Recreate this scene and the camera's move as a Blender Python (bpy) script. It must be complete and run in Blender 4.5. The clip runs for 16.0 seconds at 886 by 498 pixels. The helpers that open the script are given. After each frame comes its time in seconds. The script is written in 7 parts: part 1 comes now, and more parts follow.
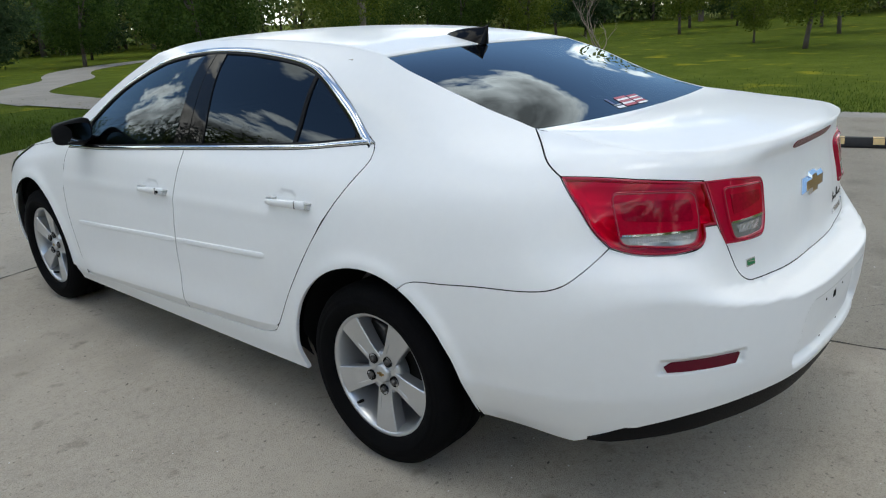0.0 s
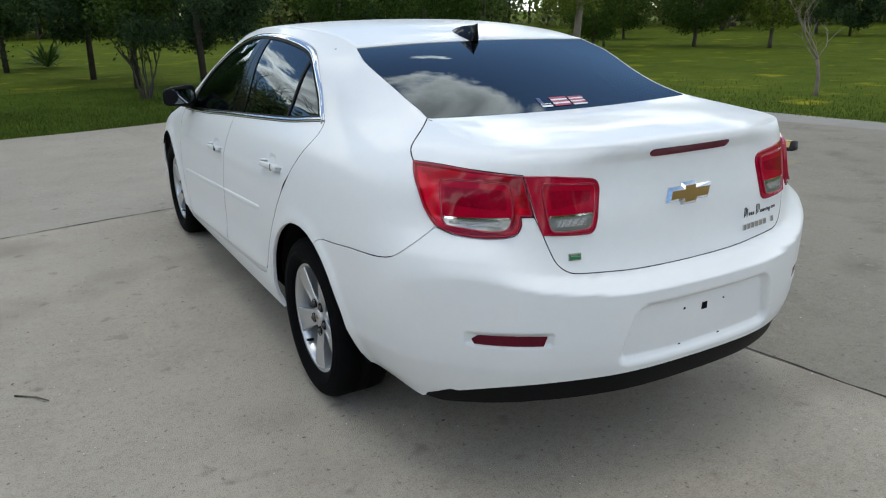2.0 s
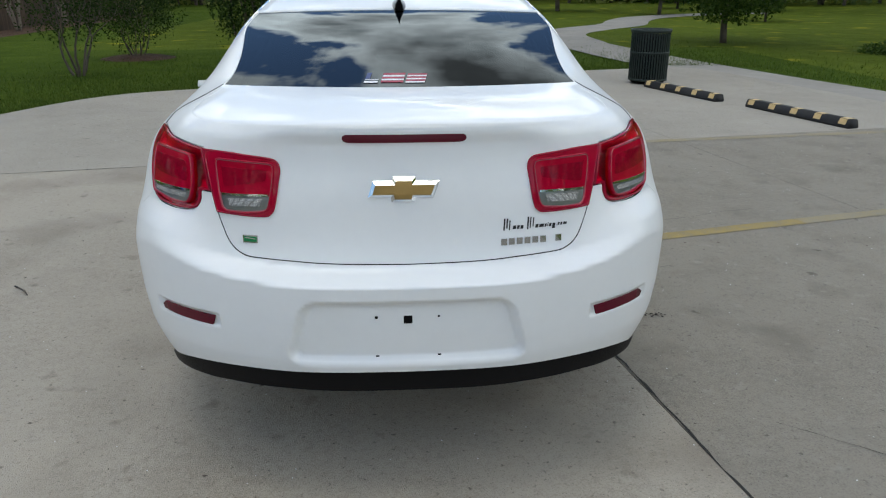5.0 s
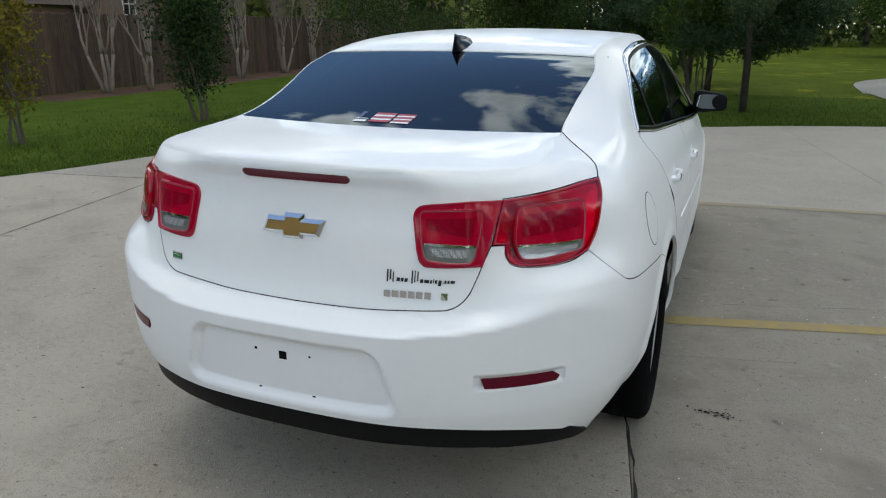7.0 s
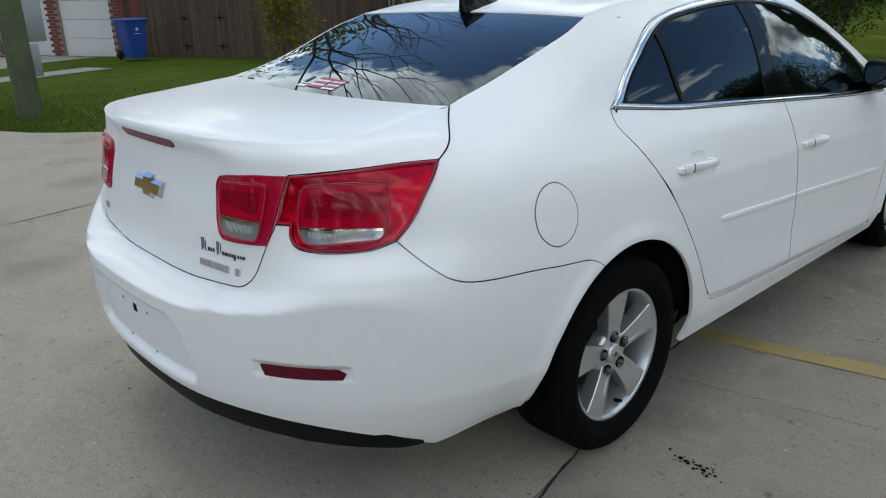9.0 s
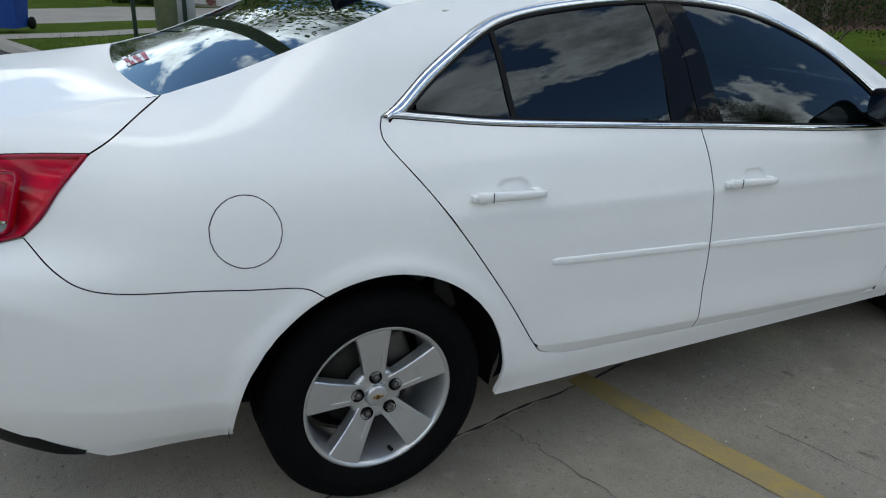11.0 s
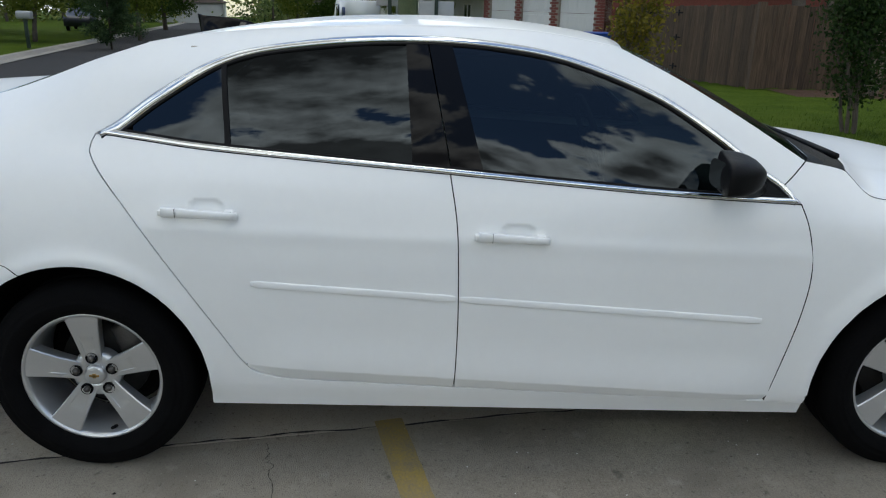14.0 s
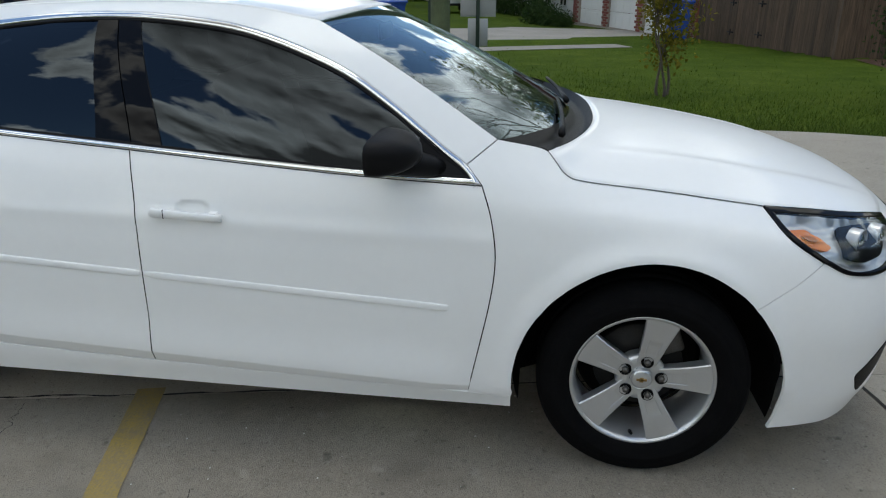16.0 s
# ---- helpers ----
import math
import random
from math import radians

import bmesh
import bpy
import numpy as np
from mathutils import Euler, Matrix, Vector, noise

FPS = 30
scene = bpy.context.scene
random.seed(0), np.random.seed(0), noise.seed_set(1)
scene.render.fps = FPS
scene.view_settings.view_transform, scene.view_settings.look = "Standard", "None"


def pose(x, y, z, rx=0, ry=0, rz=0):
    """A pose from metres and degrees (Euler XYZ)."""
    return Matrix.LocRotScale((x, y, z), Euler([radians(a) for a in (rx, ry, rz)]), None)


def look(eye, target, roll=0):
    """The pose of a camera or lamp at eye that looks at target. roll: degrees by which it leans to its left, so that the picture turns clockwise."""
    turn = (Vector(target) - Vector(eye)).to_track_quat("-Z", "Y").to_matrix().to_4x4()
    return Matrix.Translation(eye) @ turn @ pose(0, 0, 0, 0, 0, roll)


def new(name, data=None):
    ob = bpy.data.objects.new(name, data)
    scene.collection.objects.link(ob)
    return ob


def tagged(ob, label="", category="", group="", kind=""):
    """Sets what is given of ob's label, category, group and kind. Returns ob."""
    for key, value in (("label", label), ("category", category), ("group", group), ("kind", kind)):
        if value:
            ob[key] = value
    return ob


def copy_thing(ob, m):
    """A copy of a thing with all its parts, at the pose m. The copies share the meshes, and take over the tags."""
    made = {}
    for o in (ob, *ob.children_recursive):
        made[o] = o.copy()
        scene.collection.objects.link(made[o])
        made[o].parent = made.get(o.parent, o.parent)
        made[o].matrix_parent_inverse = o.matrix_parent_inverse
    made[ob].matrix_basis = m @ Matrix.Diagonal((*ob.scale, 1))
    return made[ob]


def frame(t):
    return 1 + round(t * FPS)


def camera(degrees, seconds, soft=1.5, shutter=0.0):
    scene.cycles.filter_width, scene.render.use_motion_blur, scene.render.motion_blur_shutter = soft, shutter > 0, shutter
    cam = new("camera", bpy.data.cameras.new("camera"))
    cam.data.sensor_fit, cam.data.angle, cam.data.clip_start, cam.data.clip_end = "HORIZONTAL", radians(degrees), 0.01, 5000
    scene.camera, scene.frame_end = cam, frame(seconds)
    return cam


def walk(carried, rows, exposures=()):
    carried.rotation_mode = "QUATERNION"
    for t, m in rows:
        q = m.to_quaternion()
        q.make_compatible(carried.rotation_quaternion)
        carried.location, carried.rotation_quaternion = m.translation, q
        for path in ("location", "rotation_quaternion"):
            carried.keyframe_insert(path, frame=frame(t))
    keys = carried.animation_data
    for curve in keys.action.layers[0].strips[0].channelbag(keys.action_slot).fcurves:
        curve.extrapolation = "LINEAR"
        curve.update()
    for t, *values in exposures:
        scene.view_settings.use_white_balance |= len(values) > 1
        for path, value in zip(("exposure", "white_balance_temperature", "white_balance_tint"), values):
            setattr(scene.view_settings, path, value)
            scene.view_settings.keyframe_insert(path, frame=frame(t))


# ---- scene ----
cam = camera(62.1, 16.0, soft=1.15)
PATH = [
    (0, (-2.383, -3.057, 1.48), (-0.975, -1.773, 0.872), -3.0),
    (0.5, (-2.335, -3.345, 1.479), (-1.07, -1.924, 0.864), -3.2),
    (1, (-2.194, -3.552, 1.467), (-0.95, -2.115, 0.847), -2.0),
    (1.5, (-1.984, -3.74, 1.494), (-0.816, -2.244, 0.864), -1.3),
    (2, (-1.757, -3.989, 1.488), (-0.828, -2.328, 0.87), -1.0),
    (2.5, (-1.512, -4.125, 1.473), (-0.681, -2.421, 0.838), -1.5),
    (3, (-1.212, -4.205, 1.496), (-0.478, -2.462, 0.845), 0.8),
    (3.5, (-0.918, -4.314, 1.479), (-0.448, -2.467, 0.873), -1.5),
    (4, (-0.634, -4.406, 1.484), (-0.246, -2.557, 0.829), 0.3),
    (4.5, (-0.327, -4.376, 1.482), (-0.026, -2.521, 0.797), 1.5),
    (4.7, (-0.204, -4.379, 1.465), (0.04, -2.516, 0.78), 0.9),
    (6.8, (0.991, -4.082, 1.498), (0.292, -2.309, 0.889), -0.4),
    (7, (1.08, -4.088, 1.468), (0.388, -2.305, 0.882), 0.2),
    (7.5, (1.298, -3.896, 1.452), (0.519, -2.171, 0.806), 2.0),
    (8, (1.522, -3.691, 1.442), (0.619, -2.034, 0.777), 0.9),
    (8.2, (1.625, -3.622, 1.427), (0.619, -2.025, 0.764), 0.2),
    (10.3, (2.462, -2.433, 1.484), (0.834, -1.503, 0.787), -0.3),
    (10.5, (2.474, -2.342, 1.468), (0.846, -1.413, 0.769), 0.4),
    (11, (2.514, -2.056, 1.475), (0.875, -1.172, 0.744), 1.9),
    (11.5, (2.718, -1.822, 1.439), (0.975, -1.076, 0.801), 2.1),
    (12, (2.835, -1.562, 1.502), (1.057, -0.927, 0.841), 0.4),
    (12.5, (2.883, -1.293, 1.487), (1.1, -0.686, 0.815), 3.0),
    (13, (2.953, -0.925, 1.484), (1.102, -0.565, 0.817), 2.5),
    (13.5, (3.103, -0.647, 1.476), (1.201, -0.487, 0.877), -0.0),
    (14, (3.028, -0.341, 1.487), (1.131, -0.26, 0.857), 1.5),
    (14.5, (2.981, -0.055, 1.503), (1.095, 0.006, 0.84), 0.3),
    (15, (3.009, 0.309, 1.521), (1.131, 0.172, 0.846), -0.3),
    (15.5, (2.951, 0.655, 1.49), (1.081, 0.499, 0.797), 0.8),
    (16, (2.924, 0.988, 1.501), (1.063, 0.762, 0.802), 0.0),
]
walk(cam, [(t, look(eye, target, roll)) for t, eye, target, roll in PATH],
     [(0, .40, 6650, 4), (4.7, .36, 6550, 4), (6.8, .32, 6650, 4), (8.2, .30, 6600, 4), (10.3, .12, 6400, 4), (12.5, .15, 6450, 4), (16, .25, 6600, 4)])

# ---- sky and sun: broken cloud, the sun behind thin cloud ----
SUN_ELEVATION, SUN_HEADING = 84, 250
world = bpy.data.worlds.new("sky")
scene.world = world
world.use_nodes = True
wt = world.node_tree
wbg = wt.nodes["Background"]


def wnode(kind, **values):
    n = wt.nodes.new(kind)
    for key, value in values.items():
        n.inputs[key.replace("_", " ")].default_value = value
    return n


sky = wt.nodes.new("ShaderNodeTexSky")
sky.sky_type, sky.sun_disc = "NISHITA", False
sky.dust_density, sky.ozone_density = .3, 3.5
sky.sun_elevation, sky.sun_rotation = radians(SUN_ELEVATION), radians(SUN_HEADING)
# clouds lie on a level layer overhead, so that they close up towards the horizon
wco = wt.nodes.new("ShaderNodeTexCoord")
split, join = wt.nodes.new("ShaderNodeSeparateXYZ"), wt.nodes.new("ShaderNodeCombineXYZ")
wt.links.new(wco.outputs["Generated"], split.inputs[0])
lift = wt.nodes.new("ShaderNodeMath")
lift.operation, lift.inputs[1].default_value = "MAXIMUM", 0.0
wt.links.new(split.outputs[2], lift.inputs[0])
rise = wt.nodes.new("ShaderNodeMath")
rise.operation, rise.inputs[1].default_value = "ADD", .55
wt.links.new(lift.outputs[0], rise.inputs[0])
for k in range(2):
    over = wt.nodes.new("ShaderNodeMath")
    over.operation = "DIVIDE"
    wt.links.new(split.outputs[k], over.inputs[0])
    wt.links.new(rise.outputs[0], over.inputs[1])
    wide = wt.nodes.new("ShaderNodeMath")
    wide.operation, wide.inputs[1].default_value = "MULTIPLY", (.62, 1.0)[k]
    wt.links.new(over.outputs[0], wide.inputs[0])
    wt.links.new(wide.outputs[0], join.inputs[k])
wmap = join
cloud = wnode("ShaderNodeTexNoise", Scale=2.5, Detail=12.0, Roughness=.56)
cover = wt.nodes.new("ShaderNodeMapRange")
cover.inputs[1].default_value, cover.inputs[2].default_value = .492, .516
tone = wnode("ShaderNodeTexNoise", Scale=5.5, Detail=9.0, Roughness=.6)
shade = wt.nodes.new("ShaderNodeMapRange")
shade.inputs[1].default_value, shade.inputs[2].default_value = .34, .66
shade.inputs[3].default_value, shade.inputs[4].default_value = .55, 1.35
thick = wt.nodes.new("ShaderNodeMapRange")
thick.inputs[1].default_value, thick.inputs[2].default_value = .502, .61
thick.inputs[3].default_value, thick.inputs[4].default_value = 16.5, 2.1
both = wt.nodes.new("ShaderNodeMath")
both.operation = "MULTIPLY"
wcol = wnode("ShaderNodeCombineColor")
wmix = wt.nodes.new("ShaderNodeMix")
wmix.data_type = "RGBA"
wt.links.new(wmap.outputs[0], cloud.inputs["Vector"])
wt.links.new(wmap.outputs[0], tone.inputs["Vector"])
wt.links.new(cloud.outputs[0], cover.inputs[0])
wt.links.new(tone.outputs[0], shade.inputs[0])
wt.links.new(cloud.outputs[0], thick.inputs[0])
wt.links.new(thick.outputs[0], both.inputs[0])
wt.links.new(shade.outputs[0], both.inputs[1])
# clouds overhead show their dark undersides, those lower down their lit flanks
flank = wt.nodes.new("ShaderNodeMath")
flank.operation, flank.inputs[1].default_value, flank.inputs[2].default_value = "MULTIPLY_ADD", -.75, 1.34
wt.links.new(lift.outputs[0], flank.inputs[0])
lit = wt.nodes.new("ShaderNodeMath")
lit.operation = "MULTIPLY"
wt.links.new(both.outputs[0], lit.inputs[0])
wt.links.new(flank.outputs[0], lit.inputs[1])
for k in range(3):
    wt.links.new(lit.outputs[0], wcol.inputs[k])
wt.links.new(cover.outputs[0], wmix.inputs["Factor"])
wt.links.new(sky.outputs[0], wmix.inputs["A"])
wt.links.new(wcol.outputs[0], wmix.inputs["B"])
wt.links.new(wmix.outputs["Result"], wbg.inputs[0])
wbg.inputs[1].default_value = .15

sun = new("sun", bpy.data.lights.new("sun", "SUN"))
sun.data.energy, sun.data.angle, sun.data.color = .5, radians(20), (1, .97, .93)
se, sh = radians(SUN_ELEVATION), radians(SUN_HEADING)
sun.matrix_world = look((50 * math.sin(sh) * math.cos(se), 50 * math.cos(sh) * math.cos(se), 50 * math.sin(se)), (0, 0, 0))


# ---- materials ----
def material(name, color, rough=.5, metal=0.0, coat=0.0, vary=0.0, scale=8.0, bump=0.0, bump_scale=40.0, second=None, specular=.5):
    """A plain surface with two scales of variation in tone and a fine relief."""
    m = bpy.data.materials.new(name)
    m.use_nodes = True
    t = m.node_tree
    p = t.nodes["Principled BSDF"]
    p.inputs["Base Color"].default_value = (*color, 1)
    p.inputs["Roughness"].default_value, p.inputs["Metallic"].default_value = rough, metal
    p.inputs["Coat Weight"].default_value, p.inputs["Coat Roughness"].default_value = coat, .03
    p.inputs["Specular IOR Level"].default_value = specular
    co = t.nodes.new("ShaderNodeTexCoord")
    if vary or second:
        a, b = t.nodes.new("ShaderNodeTexNoise"), t.nodes.new("ShaderNodeTexNoise")
        a.inputs["Scale"].default_value, b.inputs["Scale"].default_value = scale, scale * 11
        a.inputs["Detail"].default_value = b.inputs["Detail"].default_value = 5
        add = t.nodes.new("ShaderNodeMath")
        add.operation = "ADD"
        half = t.nodes.new("ShaderNodeMapRange")
        half.inputs[1].default_value, half.inputs[2].default_value = .7, 1.3
        mix = t.nodes.new("ShaderNodeMix")
        mix.data_type = "RGBA"
        other = second or tuple(c * (1 - vary) for c in color)
        mix.inputs["A"].default_value, mix.inputs["B"].default_value = (*color, 1), (*other, 1)
        for n in (a, b):
            t.links.new(co.outputs["Object"], n.inputs["Vector"])
        t.links.new(a.outputs[0], add.inputs[0])
        t.links.new(b.outputs[0], add.inputs[1])
        t.links.new(add.outputs[0], half.inputs[0])
        t.links.new(half.outputs[0], mix.inputs["Factor"])
        t.links.new(mix.outputs["Result"], p.inputs["Base Color"])
    if bump:
        n, bp = t.nodes.new("ShaderNodeTexNoise"), t.nodes.new("ShaderNodeBump")
        n.inputs["Scale"].default_value, n.inputs["Detail"].default_value = bump_scale, 6
        bp.inputs["Strength"].default_value, bp.inputs["Distance"].default_value = bump, .01
        t.links.new(co.outputs["Object"], n.inputs["Vector"])
        t.links.new(n.outputs[0], bp.inputs["Height"])
        t.links.new(bp.outputs[0], p.inputs["Normal"])
    return m


def pane(name, tint, gloss=.085, rough=0.0):
    """Thin tinted glass: it lets a share of the light through and mirrors by angle."""
    m = bpy.data.materials.new(name)
    m.use_nodes = True
    t = m.node_tree
    t.nodes.remove(t.nodes["Principled BSDF"])
    tr, gl, mx, fr, up, sh = (t.nodes.new("ShaderNode" + k) for k in ("BsdfTransparent", "BsdfGlossy", "MixShader", "LayerWeight", "Math", "Math"))
    tr.inputs[0].default_value = (*tint, 1)
    gl.inputs["Roughness"].default_value = rough
    # Bluish gloss: the mirrored sky's blue is put into the colour.
    gl.inputs[0].default_value = (.80, .91, 1, 1)
    fr.inputs["Blend"].default_value = .5
    up.operation, up.inputs[1].default_value = "POWER", 4.6
    sh.operation, sh.inputs[1].default_value, sh.inputs[2].default_value = "MULTIPLY_ADD", .9, gloss
    t.links.new(fr.outputs["Facing"], up.inputs[0])
    t.links.new(up.outputs[0], sh.inputs[0])
    t.links.new(sh.outputs[0], mx.inputs[0])
    t.links.new(tr.outputs[0], mx.inputs[1])
    t.links.new(gl.outputs[0], mx.inputs[2])
    t.links.new(mx.outputs[0], t.nodes["Material Output"].inputs[0])
    return m


def cell_metal(name):
    """Bright metal pressed into small cells."""
    m = material(name, (.42, .43, .44), .25, .7)
    t = m.node_tree
    p = t.nodes["Principled BSDF"]
    co, v, r, b = (t.nodes.new("ShaderNode" + k) for k in ("TexCoord", "TexVoronoi", "MapRange", "Bump"))
    v.feature = "DISTANCE_TO_EDGE"
    v.inputs["Scale"].default_value, v.inputs["Randomness"].default_value = 240, .25
    r.inputs[2].default_value, r.inputs[3].default_value, r.inputs[4].default_value = .30, .22, .60
    b.inputs["Strength"].default_value, b.inputs["Distance"].default_value = .8, .003
    t.links.new(co.outputs["Object"], v.inputs["Vector"])
    t.links.new(v.outputs["Distance"], r.inputs[0])
    t.links.new(r.outputs[0], p.inputs["Base Color"])
    t.links.new(v.outputs["Distance"], b.inputs["Height"])
    t.links.new(b.outputs[0], p.inputs["Normal"])
    return m


PAINT = material("white_paint", (.82, .828, .83), .42, coat=.38, vary=.02, scale=3, specular=.4)
PAINT.node_tree.nodes["Principled BSDF"].inputs["Coat Roughness"].default_value = .04
BLACK = material("black_plastic", (.0055, .0055, .0065), .5, specular=.14, bump=.1, bump_scale=300, vary=.3)
GLOSSBLACK = material("gloss_black", (.005, .005, .006), .02, specular=.13)
CAVITY = material("dark_cavity", (.005, .005, .005), .9, specular=.1)
CHROME = material("chrome", (.68, .69, .70), .08, 1.0)
RUBBER = material("tyre_rubber", (.0045, .0045, .005), .9, specular=.08, vary=.4, scale=14, bump=.15, bump_scale=120)
ALLOY = material("silver_alloy", (.60, .61, .62), .30, .72, coat=.3, vary=.05, scale=20)
STEEL = material("dull_steel", (.16, .15, .14), .55, .8, vary=.4, scale=20)
# Darker copy of the steel, shade behind the spokes put into its colour.
DISC = material("shaded_disc_steel", (.035, .033, .032), .6, .6, vary=.4, scale=20)
LENS = pane("red_lens", (.95, .006, .17), .026)
REFLECTOR = material("lamp_reflector", (.70, .66, .69), .3, .2, vary=.1, scale=15)
CRIMSON = material("crimson_plastic", (.38, .002, .028), .06, specular=.45)
MAROON = material("maroon_rim", (.32, .002, .028), .08, specular=.4)
BRIGHTRED = material("bright_red_lens", (.42, .002, .025), .05, specular=.22, vary=.25, scale=16)
DEEPRED = material("deep_red_field", (.30, .0015, .020), .04, specular=.22, vary=.4, scale=11)
PALE_EDGE = material("pale_pink_edge", (.38, .09, .12), .15, .3)
CLEAR = material("clear_lens", (.33, .34, .35), .16, .7, vary=.12, scale=20, bump=.06, bump_scale=30)
HONEYCOMB = cell_metal("honeycomb_metal")
HEADLENS = pane("headlamp_lens", (.93, .94, .94), .045)
HEADBOWL = material("silver_lamp_bowl", (.60, .61, .62), .28, .6, vary=.15, scale=9)
AMBER_CORE = material("dark_amber", (.34, .10, .015), .3)
DARKRED = material("dark_red_reflector", (.10, .001, .013), .25, specular=.3)
MIRROR = material("mirror_silver", (.16, .18, .2), .02, 1.0)
AMBER = material("amber_lens", (.75, .22, .02), .12, coat=1.0)
GOLD = material("gold_plate", (.42, .27, .10), .3, .8, vary=.1, scale=60)
GREEN = material("green_badge", (.02, .22, .08), .2, .3)
TINT = pane("tinted_glass", (.045, .062, .064), .045)
DARKTINT = pane("dark_tinted_glass", (.012, .015, .020), .046)
SCREEN = pane("windscreen_glass", (.62, .74, .70), .055, .02)
CLOTH = material("grey_cloth", (.10, .095, .09), .9, vary=.2, scale=30)
DASH = material("dark_dash", (.02, .02, .021), .6)
CREAM = material("pale_trim", (.45, .42, .37), .8)
INK = material("black_ink", (.01, .01, .01), .5)
BLUE_INK = material("blue_ink", (.05, .075, .19), .5)
RED_INK = material("red_ink", (.36, .05, .08), .5)
WHITE_INK = material("white_ink", (.72, .72, .74), .5)


# ---- mesh helpers ----
def thing(name, label, category, group="", at=(0, 0, 0)):
    ob = new(name)
    ob.empty_display_size = .2
    ob.matrix_basis = Matrix.Translation(at)
    return tagged(ob, label, category, group)


def link_mesh(name, me, parent=None, label=""):
    ob = new(name, me)
    if parent is not None:
        ob.parent = parent
    return tagged(ob, label) if label else ob


def part(name, bm, mat, parent=None, label="", smooth=True):
    me = bpy.data.meshes.new(name)
    bm.normal_update()
    bm.to_mesh(me)
    bm.free()
    for m in (mat if isinstance(mat, (list, tuple)) else [mat]):
        me.materials.append(m)
    if smooth:
        me.shade_smooth()
    return link_mesh(name, me, parent, label)


def block(bm, lo, hi, bevel=0.0, m=None, seg=2):
    """A box between two corners, bevelled, moved by m; returns its vertices."""
    r = bmesh.ops.create_cube(bm, size=1)["verts"]
    for v in r:
        v.co = Vector([lo[k] if v.co[k] < 0 else hi[k] for k in range(3)])
    if bevel:
        es = list({e for v in r for e in v.link_edges})
        got = bmesh.ops.bevel(bm, geom=es, offset=bevel, segments=seg, profile=.5, affect="EDGES")
        r = list({v for f in got["faces"] for v in f.verts} | {v for v in r if v.is_valid})
    if m is not None:
        bmesh.ops.transform(bm, matrix=m, verts=r)
    return r


def tube(bm, pts, radii, sides=8, cap=True):
    """A tapered tube along points."""
    rings = []
    pts = [Vector(p) for p in pts]
    for k, p in enumerate(pts):
        way = (pts[min(k + 1, len(pts) - 1)] - pts[max(k - 1, 0)]).normalized()
        a = way.orthogonal().normalized()
        b = way.cross(a)
        r = radii[k] if hasattr(radii, "__len__") else radii
        rings.append([bm.verts.new(p + r * (math.cos(q) * a + math.sin(q) * b)) for q in np.arange(sides) / sides * math.tau])
    for lo, hi in zip(rings, rings[1:]):
        turn = min(range(sides), key=lambda o: (lo[0].co - hi[o].co).length)
        for k in range(sides):
            bm.faces.new((lo[k], lo[(k + 1) % sides], hi[(k + 1 + turn) % sides], hi[(k + turn) % sides]))
    if cap:
        bm.faces.new(rings[0][::-1])
        bm.faces.new(rings[-1])
    return rings


def lathe(bm, profile, sides=48, axis="x", m=None):
    """A turned body from (radius, along) pairs round an axis."""
    rings = []
    for r, a in profile:
        ring = []
        for q in np.arange(sides) / sides * math.tau:
            co = (a, r * math.cos(q), r * math.sin(q)) if axis == "x" else (r * math.cos(q), r * math.sin(q), a)
            ring.append(bm.verts.new(m @ Vector(co) if m is not None else co))
        rings.append(ring)
    for lo, hi in zip(rings, rings[1:]):
        for k in range(sides):
            bm.faces.new((lo[k], lo[(k + 1) % sides], hi[(k + 1) % sides], hi[k]))
    return rings


def sheet(grid, name, mat, parent, label="", depth=0.0):
    """A mesh over a grid of places [i, j, 3], with thickness."""
    n, k = grid.shape[:2]
    idx = np.arange(n * k).reshape(n, k)
    faces = np.stack([idx[:-1, :-1], idx[1:, :-1], idx[1:, 1:], idx[:-1, 1:]], -1).reshape(-1, 4)
    me = bpy.data.meshes.new(name)
    me.from_pydata(grid.reshape(-1, 3).tolist(), [], faces.tolist())
    me.materials.append(mat)
    me.shade_smooth()
    ob = link_mesh(name, me, parent, label)
    if depth:
        s = ob.modifiers.new("thickness", "SOLIDIFY")
        s.thickness, s.offset = depth, -1
    return ob


# ---- body surface: plan outline and upright sections ----
def pchip(xk, yk, x):
    """Smooth monotone curve through knots (xk rising)."""
    xk, yk, x = np.asarray(xk, float), np.asarray(yk, float), np.asarray(x, float)
    h = np.diff(xk)
    m = np.diff(yk) / h
    t = np.zeros(len(xk))
    w1, w2 = 2 * h[1:] + h[:-1], h[1:] + 2 * h[:-1]
    ok = m[1:] * m[:-1] > 0
    t[1:-1][ok] = ((w1 + w2)[ok]) / (w1[ok] / m[:-1][ok] + w2[ok] / m[1:][ok])
    t[0], t[-1] = m[0], m[-1]
    i = np.clip(np.searchsorted(xk, x) - 1, 0, len(h) - 1)
    u = (x - xk[i]) / h[i]
    return ((1 + 2 * u) * (1 - u) ** 2) * yk[i] + u * (1 - u) ** 2 * h[i] * t[i] + u * u * (3 - 2 * u) * yk[i + 1] + u * u * (u - 1) * h[i] * t[i + 1]


PLAN = np.array([(0, -2.55), (.30, -2.53), (.55, -2.44), (.735, -2.31), (.845, -2.12), (.896, -1.85), (.919, -1.35), (.926, -.7), (.930, .3),
                 (.930, 1.0), (.919, 1.45), (.885, 1.8), (.80, 2.02), (.62, 2.18), (.35, 2.275), (0, 2.31)])


